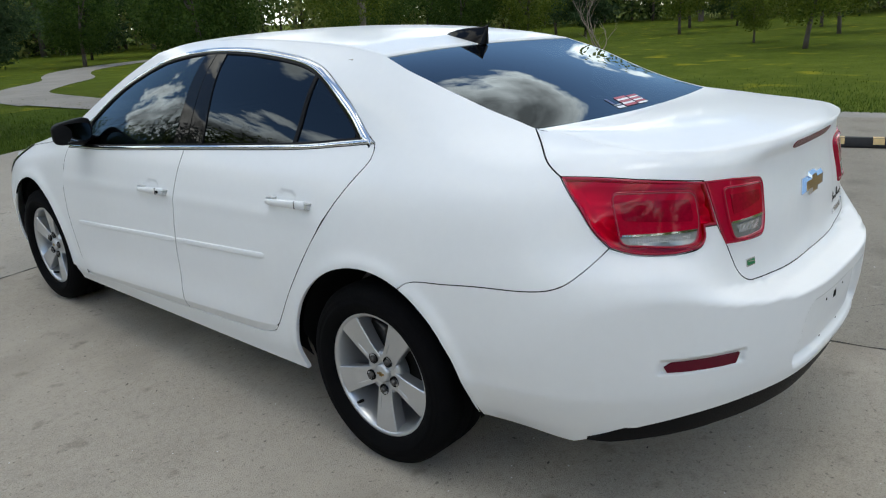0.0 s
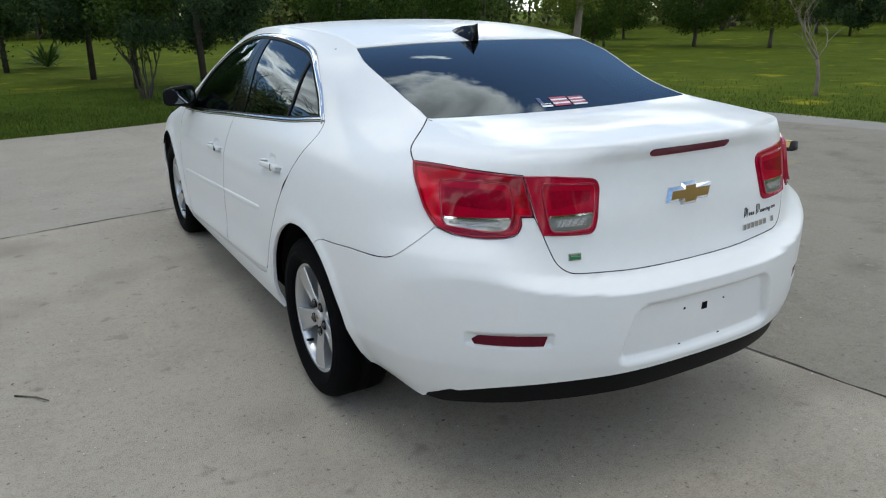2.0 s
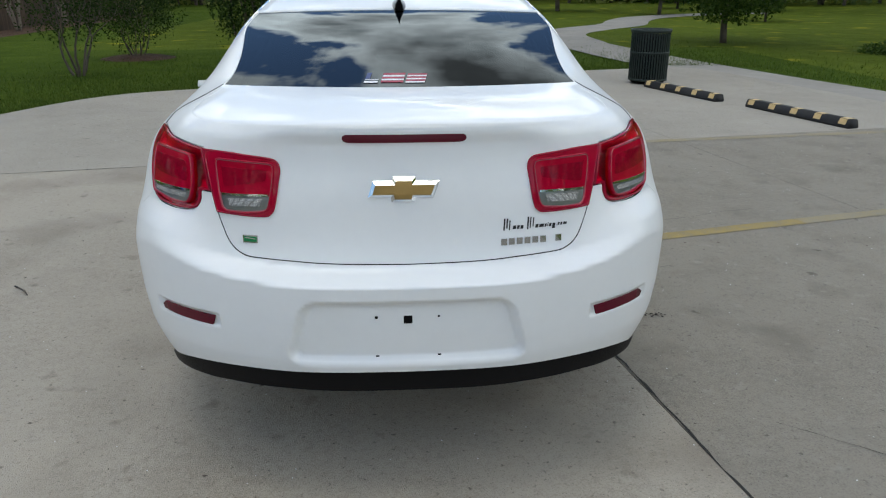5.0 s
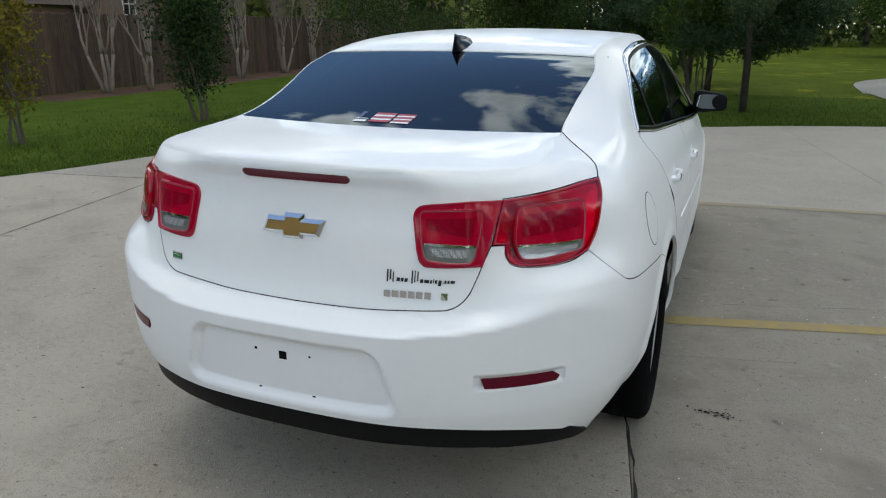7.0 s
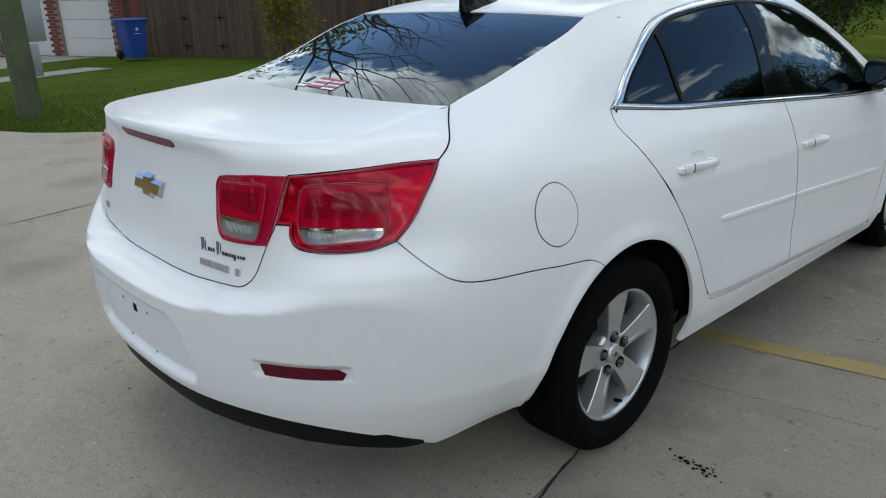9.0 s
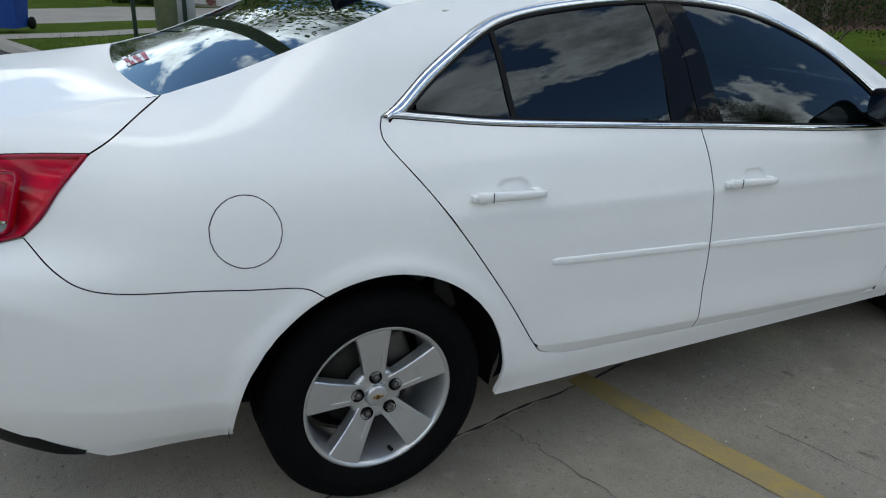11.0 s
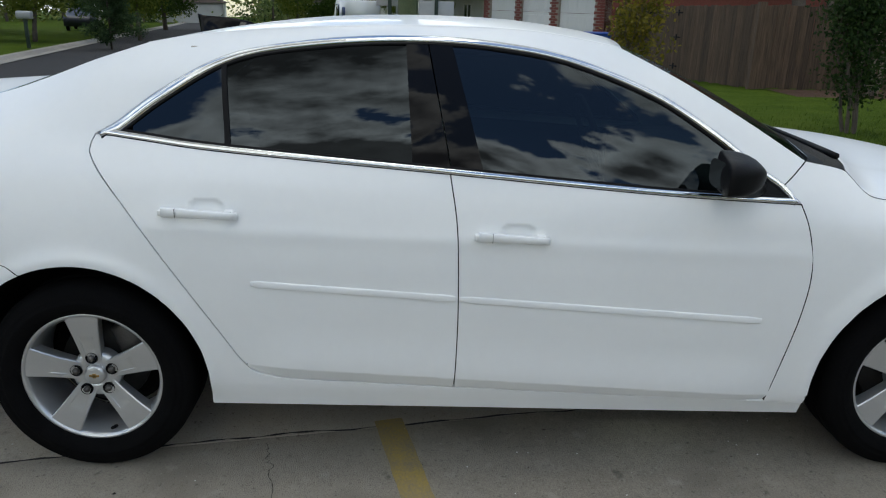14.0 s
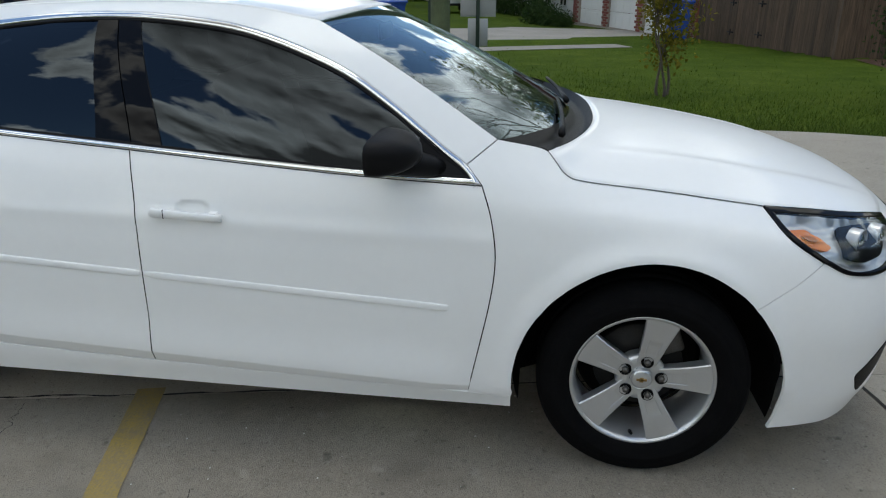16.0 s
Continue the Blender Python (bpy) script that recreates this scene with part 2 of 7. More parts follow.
def catmull(pts, n=12, closed=False):
    """A smooth line through points."""
    p = np.asarray(pts, float)
    p = np.vstack([p[-1], p, p[:2]]) if closed else np.vstack([2 * p[0] - p[1], p, 2 * p[-1] - p[-2]])
    out = []
    for k in range(1, len(p) - 2):
        a, b, c, d = p[k - 1], p[k], p[k + 1], p[k + 2]
        for u in np.arange(n) / n:
            out.append(.5 * (2 * b + (c - a) * u + (2 * a - 5 * b + 4 * c - d) * u * u + (3 * b - a - 3 * c + d) * u ** 3))
    if not closed:
        out.append(p[-2])
    return np.array(out)


mirrored = np.vstack([PLAN[2:0:-1] * (-1, 1), PLAN, PLAN[-2:-4:-1] * (-1, 1)])
OUTLINE = catmull(mirrored, 24)[48:-48]
ARC = np.r_[0, np.cumsum(np.hypot(*np.diff(OUTLINE, axis=0).T))]
LENGTH = ARC[-1]
knot_s = [float(ARC[np.argmin(np.hypot(*(OUTLINE - k).T))]) for k in PLAN]
side_s = lambda y: float(np.interp(y, OUTLINE[:, 1], ARC))

# stations round half the car, from the tail's middle to the nose's: heights and insets from sill to rail
SECTIONS = [
    (0.0, (.27, .33, .44, .700, .722, .90, 1.05, 1.115, 1.25, 1.40), (.10, .035, .012, 0, .115, .125, .145, .118, .3, .5)),
    (knot_s[1], (.27, .33, .44, .700, .722, .90, 1.05, 1.115, 1.25, 1.40), (.10, .035, .012, 0, .10, .12, .145, .12, .3, .5)),
    (knot_s[2], (.27, .33, .44, .715, .757, .88, 1.02, 1.10, 1.25, 1.40), (.09, .032, .012, 0, .052, .08, .105, .12, .3, .5)),
    (knot_s[3], (.27, .33, .44, .750, .800, .87, 1.0, 1.09, 1.2, 1.38), (.065, .034, .016, 0, .016, .075, .105, .15, .35, .6)),
    (knot_s[4], (.27, .33, .44, .70, .790, .87, 1.0, 1.09, 1.17, 1.37), (.045, .030, .014, 0, .016, .060, .10, .18, .35, .7)),
    (knot_s[5], (.25, .33, .44, .58, .72, .86, .97, 1.06, 1.145, 1.36), (.065, .03, .01, 0, .003, .028, .062, .132, .30, .8)),
    (side_s(-1.3), (.24, .33, .44, .58, .72, .86, .97, 1.09, 1.22, 1.36), (.035, .012, .004, 0, .006, .030, .068, .155, .240, .37)),
    (side_s(-.25), (.24, .32, .42, .56, .70, .84, .93, 1.00, 1.375, 1.412), (.033, .012, .004, 0, .006, .028, .056, .088, .262, .335)),
    (side_s(.85), (.235, .28, .40, .55, .68, .80, .88, .932, 1.05, 1.36), (.033, .015, .005, 0, .004, .018, .035, .057, .14, .42)),
    (side_s(1.5), (.24, .30, .42, .55, .66, .76, .82, .87, .93, 1.1), (.018, .010, .004, 0, .006, .03, .06, .13, .25, .5)),
    (knot_s[12], (.20, .26, .36, .50, .60, .68, .74, .80, .9, 1.1), (.05, .03, .015, 0, .01, .03, .05, .12, .3, .6)),
    (LENGTH, (.18, .25, .36, .5, .6, .66, .72, .78, .88, 1.1), (.08, .03, .01, 0, .01, .02, .04, .10, .3, .6)),
]
STATION = [k[0] for k in SECTIONS]


def body(s, z):
    """Places on the right half of the body's skin, for arrays of length round the outline and height."""
    s, z = np.broadcast_arrays(np.asarray(s, float), np.asarray(z, float))
    sh, s, z = s.shape, s.ravel(), z.ravel()
    ss = np.abs(np.where(s > LENGTH, 2 * LENGTH - s, s))
    zj = np.array([pchip(STATION, [k[1][j] for k in SECTIONS], ss) for j in range(10)])
    dj = np.array([pchip(STATION, [k[2][j] for k in SECTIONS], ss) for j in range(10)])
    h, m = np.diff(zj, axis=0), None
    m = np.diff(dj, axis=0) / h
    t = np.zeros_like(zj)
    w1, w2 = 2 * h[1:] + h[:-1], h[1:] + 2 * h[:-1]
    ok = m[1:] * m[:-1] > 0
    with np.errstate(all="ignore"):
        t[1:-1] = np.where(ok, (w1 + w2) / (w1 / m[:-1] + w2 / m[1:]), 0)
    t[0], t[-1] = m[0], m[-1]
    i = np.clip((zj <= z).sum(0) - 1, 0, 8)
    r = np.arange(len(s))
    g = lambda a, k: a[k, r]
    u = (z - g(zj, i)) / g(h, i)
    d = (1 + 2 * u) * (1 - u) ** 2 * g(dj, i) + u * (1 - u) ** 2 * g(h, i) * g(t, i) + u * u * (3 - 2 * u) * g(dj, i + 1) + u * u * (u - 1) * g(h, i) * g(t, i + 1)
    d = np.where(u < 0, g(dj, i) + (z - g(zj, i)) * g(t, i), d)
    e = 1e-3
    c = np.stack([np.interp(ss, ARC, OUTLINE[:, k]) for k in (0, 1)], -1)
    a = np.stack([np.interp(np.minimum(ss + .03, LENGTH), ARC, OUTLINE[:, k]) - np.interp(np.maximum(ss - .03, 0), ARC, OUTLINE[:, k]) for k in (0, 1)], -1)
    a /= np.linalg.norm(a, axis=1)[:, None]
    x, y = c[:, 0] - d * a[:, 1], c[:, 1] + d * a[:, 0]
    x = np.where((s < 0) | (s > LENGTH), -x, x)
    return np.stack([x, y, z], -1).reshape(*sh, 3)


SS = np.linspace(-.05, LENGTH + .05, 1400)


def on(x, y, z):
    """The length round the outline at which the skin passes nearest to (x, y) at height z; a missing x or y is free."""
    p = body(SS, np.full(len(SS), z))
    if x is None:
        far = np.abs(p[:, 1] - y) + np.where(p[:, 0] < .5, 9, 0)
    elif y is None:
        far = np.abs(p[:, 0] - x) + np.where(p[:, 1] > -1.9, 9, 0)
    else:
        far = np.hypot(p[:, 0] - x, p[:, 1] - y)
    k = int(np.argmin(far))
    lo, hi = max(k - 1, 0), min(k + 1, len(SS) - 1)
    w = np.array([1 / (far[j] + 1e-6) for j in (lo, k, hi)])
    return float((SS[[lo, k, hi]] * w).sum() / w.sum())


def Y(*pts):
    return np.array([(on(None, y, z), z) for y, z in pts])


def X(*pts):
    return np.array([(on(x, None, z), z) for x, z in pts])


def R(*pts):
    return np.array([(on(*p), p[2]) for p in pts])


def smooth(p, n=6):
    return catmull(p, n) if len(p) > 2 else np.asarray(p)


def loop(*runs):
    """One closed line out of runs laid end to end."""
    out = [np.asarray(runs[0])]
    for r in runs[1:]:
        r = np.asarray(r)
        out.append(r[1:] if np.hypot(*(r[0] - out[-1][-1])) < .004 else r)
    p = np.vstack(out)
    return p[:-1] if np.hypot(*(p[0] - p[-1])) < .004 else p


def area(p):
    x, y = p[:, 0], p[:, 1]
    return .5 * float((x * np.roll(y, -1) - np.roll(x, -1) * y).sum())


def rounded(p, r=.012, n=4):
    """A closed line with its corners rounded."""
    p = np.asarray(p, float)
    out = []
    for k in range(len(p)):
        a, b, c = p[k - 1], p[k], p[(k + 1) % len(p)]
        ra = min(r, np.linalg.norm(a - b) * .45)
        rc = min(r, np.linalg.norm(c - b) * .45)
        q0, q1 = b + (a - b) / np.linalg.norm(a - b) * ra, b + (c - b) / np.linalg.norm(c - b) * rc
        for u in np.linspace(0, 1, n):
            out.append((1 - u) ** 2 * q0 + 2 * u * (1 - u) * b + u * u * q1)
    return np.array(out)


def inset(p, g):
    """The closed line drawn in by g."""
    p = p if area(p) > 0 else p[::-1]
    keep = np.hypot(*(p - np.roll(p, 1, 0)).T) > 1e-4
    p = p[keep]
    a, b = p - np.roll(p, 1, 0), np.roll(p, -1, 0) - p
    a, b = a / np.linalg.norm(a, axis=1)[:, None], b / np.linalg.norm(b, axis=1)[:, None]
    na, nb = np.stack([-a[:, 1], a[:, 0]], -1), np.stack([-b[:, 1], b[:, 0]], -1)
    m = na + nb
    m /= np.maximum((m * m).sum(1), .5)[:, None] / 2
    return p + g * m


def clip(poly, axis, at, keep_above):
    out, n = [], len(poly)
    for k in range(n):
        a, b = poly[k - 1], poly[k]
        ia, ib = (a[axis] >= at) == keep_above, (b[axis] >= at) == keep_above
        if ia != ib:
            u = (at - a[axis]) / (b[axis] - a[axis])
            q = [a[0] + u * (b[0] - a[0]), a[1] + u * (b[1] - a[1])]
            q[axis] = at
            out.append(q)
        if ib:
            out.append(b)
    return out


def unspike(q):
    """A cell's outline without the needles that clipping leaves along its borders."""
    q = [tuple(p) for p in q]
    k = 0
    while len(q) > 2 and k < len(q):
        a, b, c = q[k - 1], q[k], q[(k + 1) % len(q)]
        u, w = (b[0] - a[0], b[1] - a[1]), (c[0] - b[0], c[1] - b[1])
        lu, lw = math.hypot(*u), math.hypot(*w)
        if lu < 3e-5 or lw < 3e-5 or (abs(u[0] * w[1] - u[1] * w[0]) < 1e-5 * max(lu, lw) and u[0] * w[0] + u[1] * w[1] < 0):
            q.pop(k)
            k = max(k - 2, 0)
        else:
            k += 1
    return q


def skin(poly, step=.02, off=0.0, depth=.012, surface=body, soft=None, even=False):
    """Vertices, faces and normals of a panel: the outline poly (length, height) filled with a grid on the body's skin, with turned-in rims.
    off: how far it stands proud, a number or a function of (s, z, place)."""
    P = [list(map(float, q)) for q in (poly if area(poly) > 0 else poly[::-1])]
    arr = np.array(P)
    i0, i1 = int(np.floor(arr[:, 0].min() / step)), int(np.ceil(arr[:, 0].max() / step))
    keys, places, faces = {}, [], []

    def vert(q):
        k = (round(q[0] * 2e4), round(q[1] * 2e4))
        if k not in keys:
            keys[k] = len(places)
            places.append((q[0], q[1]))
        return keys[k]

    for i in range(i0, i1):
        col = clip(clip(P, 0, i * step, True), 0, (i + 1) * step, False)
        if len(col) < 3:
            continue
        zs = [q[1] for q in col]
        for j in range(int(np.floor(min(zs) / step)), int(np.ceil(max(zs) / step))):
            cell = unspike(clip(clip(col, 1, j * step, True), 1, (j + 1) * step, False))
            if len(cell) < 3:
                continue
            f = []
            for q in cell:
                v = vert(q)
                if not f or f[-1] != v:
                    f.append(v)
            if f[0] == f[-1]:
                f.pop()
            if len(f) >= 3 and len(set(f)) == len(f):
                faces.append(f)
    sz = np.array(places)
    e = 2e-3
    p = surface(sz[:, 0], sz[:, 1])

    def shaped(ds, dz):
        q = surface(sz[:, 0] + ds, sz[:, 1] + dz)
        if callable(off):
            return q + base * off(sz[:, 0] + ds, sz[:, 1] + dz, q)[:, None]
        return q + base * off

    base = np.cross(surface(sz[:, 0] + e, sz[:, 1]) - surface(sz[:, 0] - e, sz[:, 1]), surface(sz[:, 0], sz[:, 1] + e) - surface(sz[:, 0], sz[:, 1] - e))
    base /= np.linalg.norm(base, axis=1)[:, None]
    nor = np.cross(shaped(e, 0) - shaped(-e, 0), shaped(0, e) - shaped(0, -e))
    nor /= np.linalg.norm(nor, axis=1)[:, None]
    top = shaped(0, 0)
    if even:
        u, w = sz[:, 0] - sz[:, 0].mean(), sz[:, 1] - sz[:, 1].mean()
        terms = np.stack([np.ones_like(u), u, w], -1)
        nor = terms @ np.linalg.lstsq(terms, nor, rcond=None)[0]
        nor /= np.linalg.norm(nor, axis=1)[:, None]
    if soft is not None:
        w = soft(sz[:, 0], sz[:, 1])[:, None]
        nor = nor * (1 - w) + np.array((0, 0, 1.0)) * w
        nor /= np.linalg.norm(nor, axis=1)[:, None]
    verts, fn, count = top.tolist(), [[nor[v] for v in f] for f in faces], len(faces)
    if depth:
        used = {}
        for f in faces:
            for a, b in zip(f, f[1:] + f[:1]):
                used[(a, b)] = used.get((a, b), 0) + 1
        under = {}
        for a, b in [k for k in used if (k[1], k[0]) not in used]:
            for v in (a, b):
                if v not in under:
                    under[v] = len(verts)
                    verts.append((top[v] - depth * nor[v]).tolist())
            side = np.cross(top[b] - top[a], nor[a])
            side /= np.linalg.norm(side) + 1e-9
            faces.append([b, a, under[a], under[b]])
            fn.append([side * .8 + nor[a] * .6, side * .8 + nor[a] * .6, side, side])
    return verts, faces, fn, count


def panel(name, poly, mat, parents, label="", step=.02, off=0.0, depth=.012, gap=0.0, both=True, whole=False, rim=None, soft=None, even=False):
    """The panel on the right and, mirrored, on the left side; whole: one mesh across the middle line."""
    if gap:
        poly = inset(poly, gap)
    v, f, n, tops = skin(poly, step, off, depth, soft=soft, even=even)
    v = np.array(v)
    # Gapped paint panels get near-black rims, seam shade put into the colour.
    rim = rim or (CAVITY if gap >= GAP and mat is PAINT else None)
    made = []
    left = v * (-1, 1, 1)
    lf = [q[::-1] for q in f]
    ln = [[w * (-1, 1, 1) for w in q[::-1]] for q in n]
    if whole:
        sets = [(np.vstack([v, left]), f + [[k + len(v) for k in q] for q in lf], n + ln)]
    else:
        sets = [(v, f, n)] + ([(left, lf, ln)] if both else [])
    for k, (vv, ff, nn) in enumerate(sets):
        me = bpy.data.meshes.new(name)
        me.from_pydata(vv.tolist(), [], ff)
        me.materials.append(mat)
        me.shade_smooth()
        if rim is not None:
            me.materials.append(rim)
            me.polygons.foreach_set("material_index", [0 if j % len(f) < tops else 1 for j in range(len(ff))])
        flat = np.array([w for q in nn for w in q])
        flat /= np.linalg.norm(flat, axis=1)[:, None] + 1e-9
        me.normals_split_custom_set(flat.tolist())
        par = parents[k % len(parents)] if isinstance(parents, (list, tuple)) else parents
        made.append(link_mesh(name, me, par, label))
    return made


def band(name, outer, inner, mat, parents, label="", off=0.0, depth=.01, crown=.0):
    """A narrow ring between two lines of equal count, slightly domed."""
    k = np.linspace(0, 1, 5)
    made = []
    rows = []
    for u in k:
        q = outer * (1 - u) + inner * u
        e = 2e-3
        n = np.cross(body(q[:, 0] + e, q[:, 1]) - body(q[:, 0] - e, q[:, 1]), body(q[:, 0], q[:, 1] + e) - body(q[:, 0], q[:, 1] - e))
        n /= np.linalg.norm(n, axis=1)[:, None]
        p = body(q[:, 0], q[:, 1])
        if u in (0, 1):
            rows.append(p + n * (off - depth)) if u == 0 else None
        rows.append(p + n * (off + crown * math.sin(u * math.pi)))
        if u == 1:
            rows.append(p + n * (off - depth))
    grid = np.array(rows)
    grid = np.concatenate([grid, grid[:, :1]], 1)
    for j, sx in enumerate((1, -1)):
        gg = grid * (sx, 1, 1)
        par = parents[j % len(parents)] if isinstance(parents, (list, tuple)) else parents
        made.append(sheet(gg if sx > 0 else gg[::-1], name, mat, par, label))
    return made


def coons(bottom, top, left, right, n=24, m=24):
    """A patch between four lines of places."""
    def res(c, k):
        c = np.asarray(c, float)
        d = np.r_[0, np.cumsum(np.linalg.norm(np.diff(c, axis=0), axis=1))]
        return np.stack([np.interp(np.linspace(0, d[-1], k), d, c[:, j]) for j in range(3)], -1)
    b, t, l, r = res(bottom, n), res(top, n), res(left, m), res(right, m)
    u, v = np.linspace(0, 1, n)[:, None, None], np.linspace(0, 1, m)[None, :, None]
    u = u ** 2
    ruled = (1 - v) * b[:, None] + v * t[:, None] + (1 - u) * l[None] + u * r[None]
    return ruled - ((1 - u) * (1 - v) * b[0] + u * (1 - v) * b[-1] + (1 - u) * v * t[0] + u * v * t[-1])


def across(half):
    """A grid whose first row lies on the middle line, carried over to the other side."""
    return np.concatenate([(half * (-1, 1, 1))[:0:-1], half], 0)


def step3(x, a, b):
    u = np.clip((x - a) / (b - a), 0, 1)
    return u * u * (3 - 2 * u)


# ---- the car: lines shared by its panels ----
HUB_Y, HUB_Z = 1.3685, .325
FRONT_Y = 1.358
GAP = .0018
trunk_seam = smooth(R((.612, -1.825, 1.146), (.682, -1.895, 1.109), (.742, -1.96, 1.072), (.752, -2.003, 1.051)))
glass_edge = smooth(Y((-1.825, 1.146), (-1.66, 1.188), (-1.51, 1.238), (-1.35, 1.298), (-1.19, 1.352)))
roof_edge = smooth(Y((-1.19, 1.352), (-.95, 1.388), (-.60, 1.413), (-.25, 1.422), (.05, 1.412), (.319, 1.37)))
screen_edge = smooth(Y((.319, 1.37), (.5, 1.281), (.7, 1.168), (.89, 1.049)))
pillar_seam = Y((.89, 1.049), (.805, .985))
chrome_top = smooth(Y((.853, .930), (.805, .985), (.731, 1.035), (.568, 1.153), (.401, 1.250), (.143, 1.342), (-.08, 1.380), (-.303, 1.393), (-.541, 1.385),
                      (-.801, 1.353), (-.965, 1.308), (-1.134, 1.213), (-1.25, 1.125), (-1.306, 1.092)))
chrome_low = smooth(Y((-1.306, 1.092), (-1.15, 1.073), (-.907, 1.047), (-.231, .999), (.385, .954), (.853, .930)))
door_rear = smooth(Y((-1.306, 1.092), (-1.318, 1.06), (-1.303, 1.02), (-1.2, .89), (-1.1, .75), (-.97, .56), (-.875, .408), (-.83, .365), (-.753, .345)))
door_low = smooth(Y((-.753, .345), (-.206, .316), (.3, .292), (.82, .270)))
door_split = smooth(Y((-.231, .999), (-.207, .848), (-.2, .64), (-.199, .49), (-.206, .316)))
door_front = smooth(Y((.853, .930), (.878, .855), (.895, .76), (.896, .68), (.883, .58), (.855, .44), (.82, .270)))


def arch(hub, r, a0, a1, n=40):
    return Y(*[(hub + r * math.cos(q), HUB_Z + r * math.sin(q)) for q in np.linspace(radians(a0), radians(a1), n)])


rear_arch = arch(-HUB_Y, .389, -10, 113)
rear_arch_low = np.vstack([arch(-HUB_Y, .389, 113, 176, 20), Y((-1.762, .30), (-1.757, .258))])
bumper_seam = smooth(np.vstack([rear_arch[-1:], Y((-1.575, .714), (-1.70, .730), (-1.826, .746), (-1.98, .758)), R((.84, -2.054, .778), (.80, -2.105, .82), (.755, -2.155, .88))]))
lamp_side = smooth(R((.755, -2.155, .88), (.766, -2.113, .92), (.768, -2.065, .985), (.752, -2.003, 1.051)))
lamp_top = smooth(R((.752, -2.003, 1.051), (.715, -2.09, 1.052), (.68, -2.165, 1.050), (.63, -2.245, 1.045), (.556, -2.313, 1.037)))
lamp_split = R((.556, -2.313, 1.037), (.537, -2.348, .919))
lamp_low = np.vstack([R((.537, -2.348, .919), (.572, -2.332, .919)), smooth(R((.572, -2.332, .919), (.575, -2.334, .89), (.597, -2.325, .866), (.65, -2.285, .859), (.72, -2.215, .863), (.755, -2.155, .88)))[1:]])
lid_edge = smooth(np.vstack([lamp_split[-1:], X((.522, .87), (.508, .83), (.490, .785), (.455, .755), (.40, .744), (.244, .731), (.0, .723))]))
lip = smooth(np.vstack([R((.612, -1.825, 1.146), (.66, -1.97, 1.130), (.665, -2.10, 1.116), (.60, -2.24, 1.108)), X((.45, 1.108), (.25, 1.113), (0, 1.116))]))
bumper_side_low = smooth(np.vstack([Y((-1.757, .258)), R((.845, -1.90, .262), (.815, -2.07, .262))]))
bumper_rear_low = smooth(np.vstack([bumper_side_low[-1:], R((.795, -2.13, .292), (.765, -2.245, .352)), X((.66, .396), (.50, .418), (.30, .428), (.15, .431), (0, .431))]))
bumper_low = np.vstack([bumper_side_low, bumper_rear_low[1:]])
front_arch = arch(FRONT_Y, .399, 43, 187)
front_arch_low = np.vstack([arch(FRONT_Y, .399 + .030 * ((43 - a) / 64) ** 1.5, a, a, 1) for a in np.linspace(-21, 43, 20)])
hood_seam = smooth(Y((.89, 1.049), (1.02, 1.022), (1.055, .995), (1.093, .953), (1.15, .934), (1.34, .906), (1.674, .86)))
head_side = smooth(Y((1.674, .86), (1.737, .791), (1.84, .722)))
head_low = smooth(np.vstack([Y((1.84, .722)), R((.82, 1.927, .681), (.744, 2.047, .669), (.62, 2.14, .70))]))
head_in = R((.62, 2.14, .70), (.55, 2.13, .79))
head_top = smooth(np.vstack([Y((1.674, .86)), R((.69, 1.86, .838), (.62, 2.02, .812), (.55, 2.13, .79))]))
front_seam = smooth(np.vstack([front_arch[:1], Y((1.742, .65), (1.84, .722))]))
nose = smooth(R((.55, 2.13, .79), (.3, 2.215, .785), (0, 2.24, .785)))
front_low = smooth(np.vstack([front_arch_low[:1], R((.83, 1.88, .168), (.74, 1.99, .162), (.6, 2.14, .18), (.3, 2.25, .185), (0, 2.28, .185))]))

car = thing("car", "white four-door saloon with tinted windows on the concrete", "car")


# ---- body side with sill, pillars and roof rail ----
fuel = np.array([(on(None, -1.697 + .0835 * math.cos(q), .868 + .0835 * math.sin(q)), .868 + .0835 * math.sin(q)) for q in np.arange(96) / 96 * math.tau])
sill = np.vstack([Y((.82, .270), (.957, .256), (.957, .210)), Y((.42, .219), (-.21, .230), (-.985, .239))])
side = loop(trunk_seam[::-1], glass_edge, roof_edge, screen_edge, pillar_seam, chrome_top[8:], door_rear, door_low, sill, rear_arch, bumper_seam, lamp_side)


def sill_shape(s, z, p):
    """The sill stands a little proud under the doors, with a rolled lower edge; the arches flare."""
    r = np.hypot(p[:, 1] + HUB_Y, z - HUB_Z)
    return .010 * np.exp(-((r - .40) / .035) ** 2) * step3(z, .25, .36)


bodies = panel("body_side", side, PAINT, car, step=.011, off=sill_shape, gap=GAP, depth=.016, rim=PAINT)
panel("fuel_door", inset(fuel, .0015), PAINT, bodies[:1], "round flush fuel flap", step=.02, off=.0012, depth=.001, both=False)
# Dark ring on the unbroken skin draws the flap's shaded gap.
for o in band("flap_gap", inset(fuel, -.0010), inset(fuel, .0012), CAVITY, bodies, off=.0010, depth=.0008)[1:]:
    bpy.data.objects.remove(o)


# ---- doors ----
HANDLES = ((-1.085, -.866, .885), (-.144, .072, .826))


def fold_z(y):
    return .346 - .058 * y


def flare(z, p):
    """The door's lower part runs outwards to the fold."""
    fold = fold_z(p[:, 1])
    return .013 * step3(z, fold + .17, fold) ** 1.4 * step3(p[:, 1], .87, .70) * step3(p[:, 1], -.88, -.70)


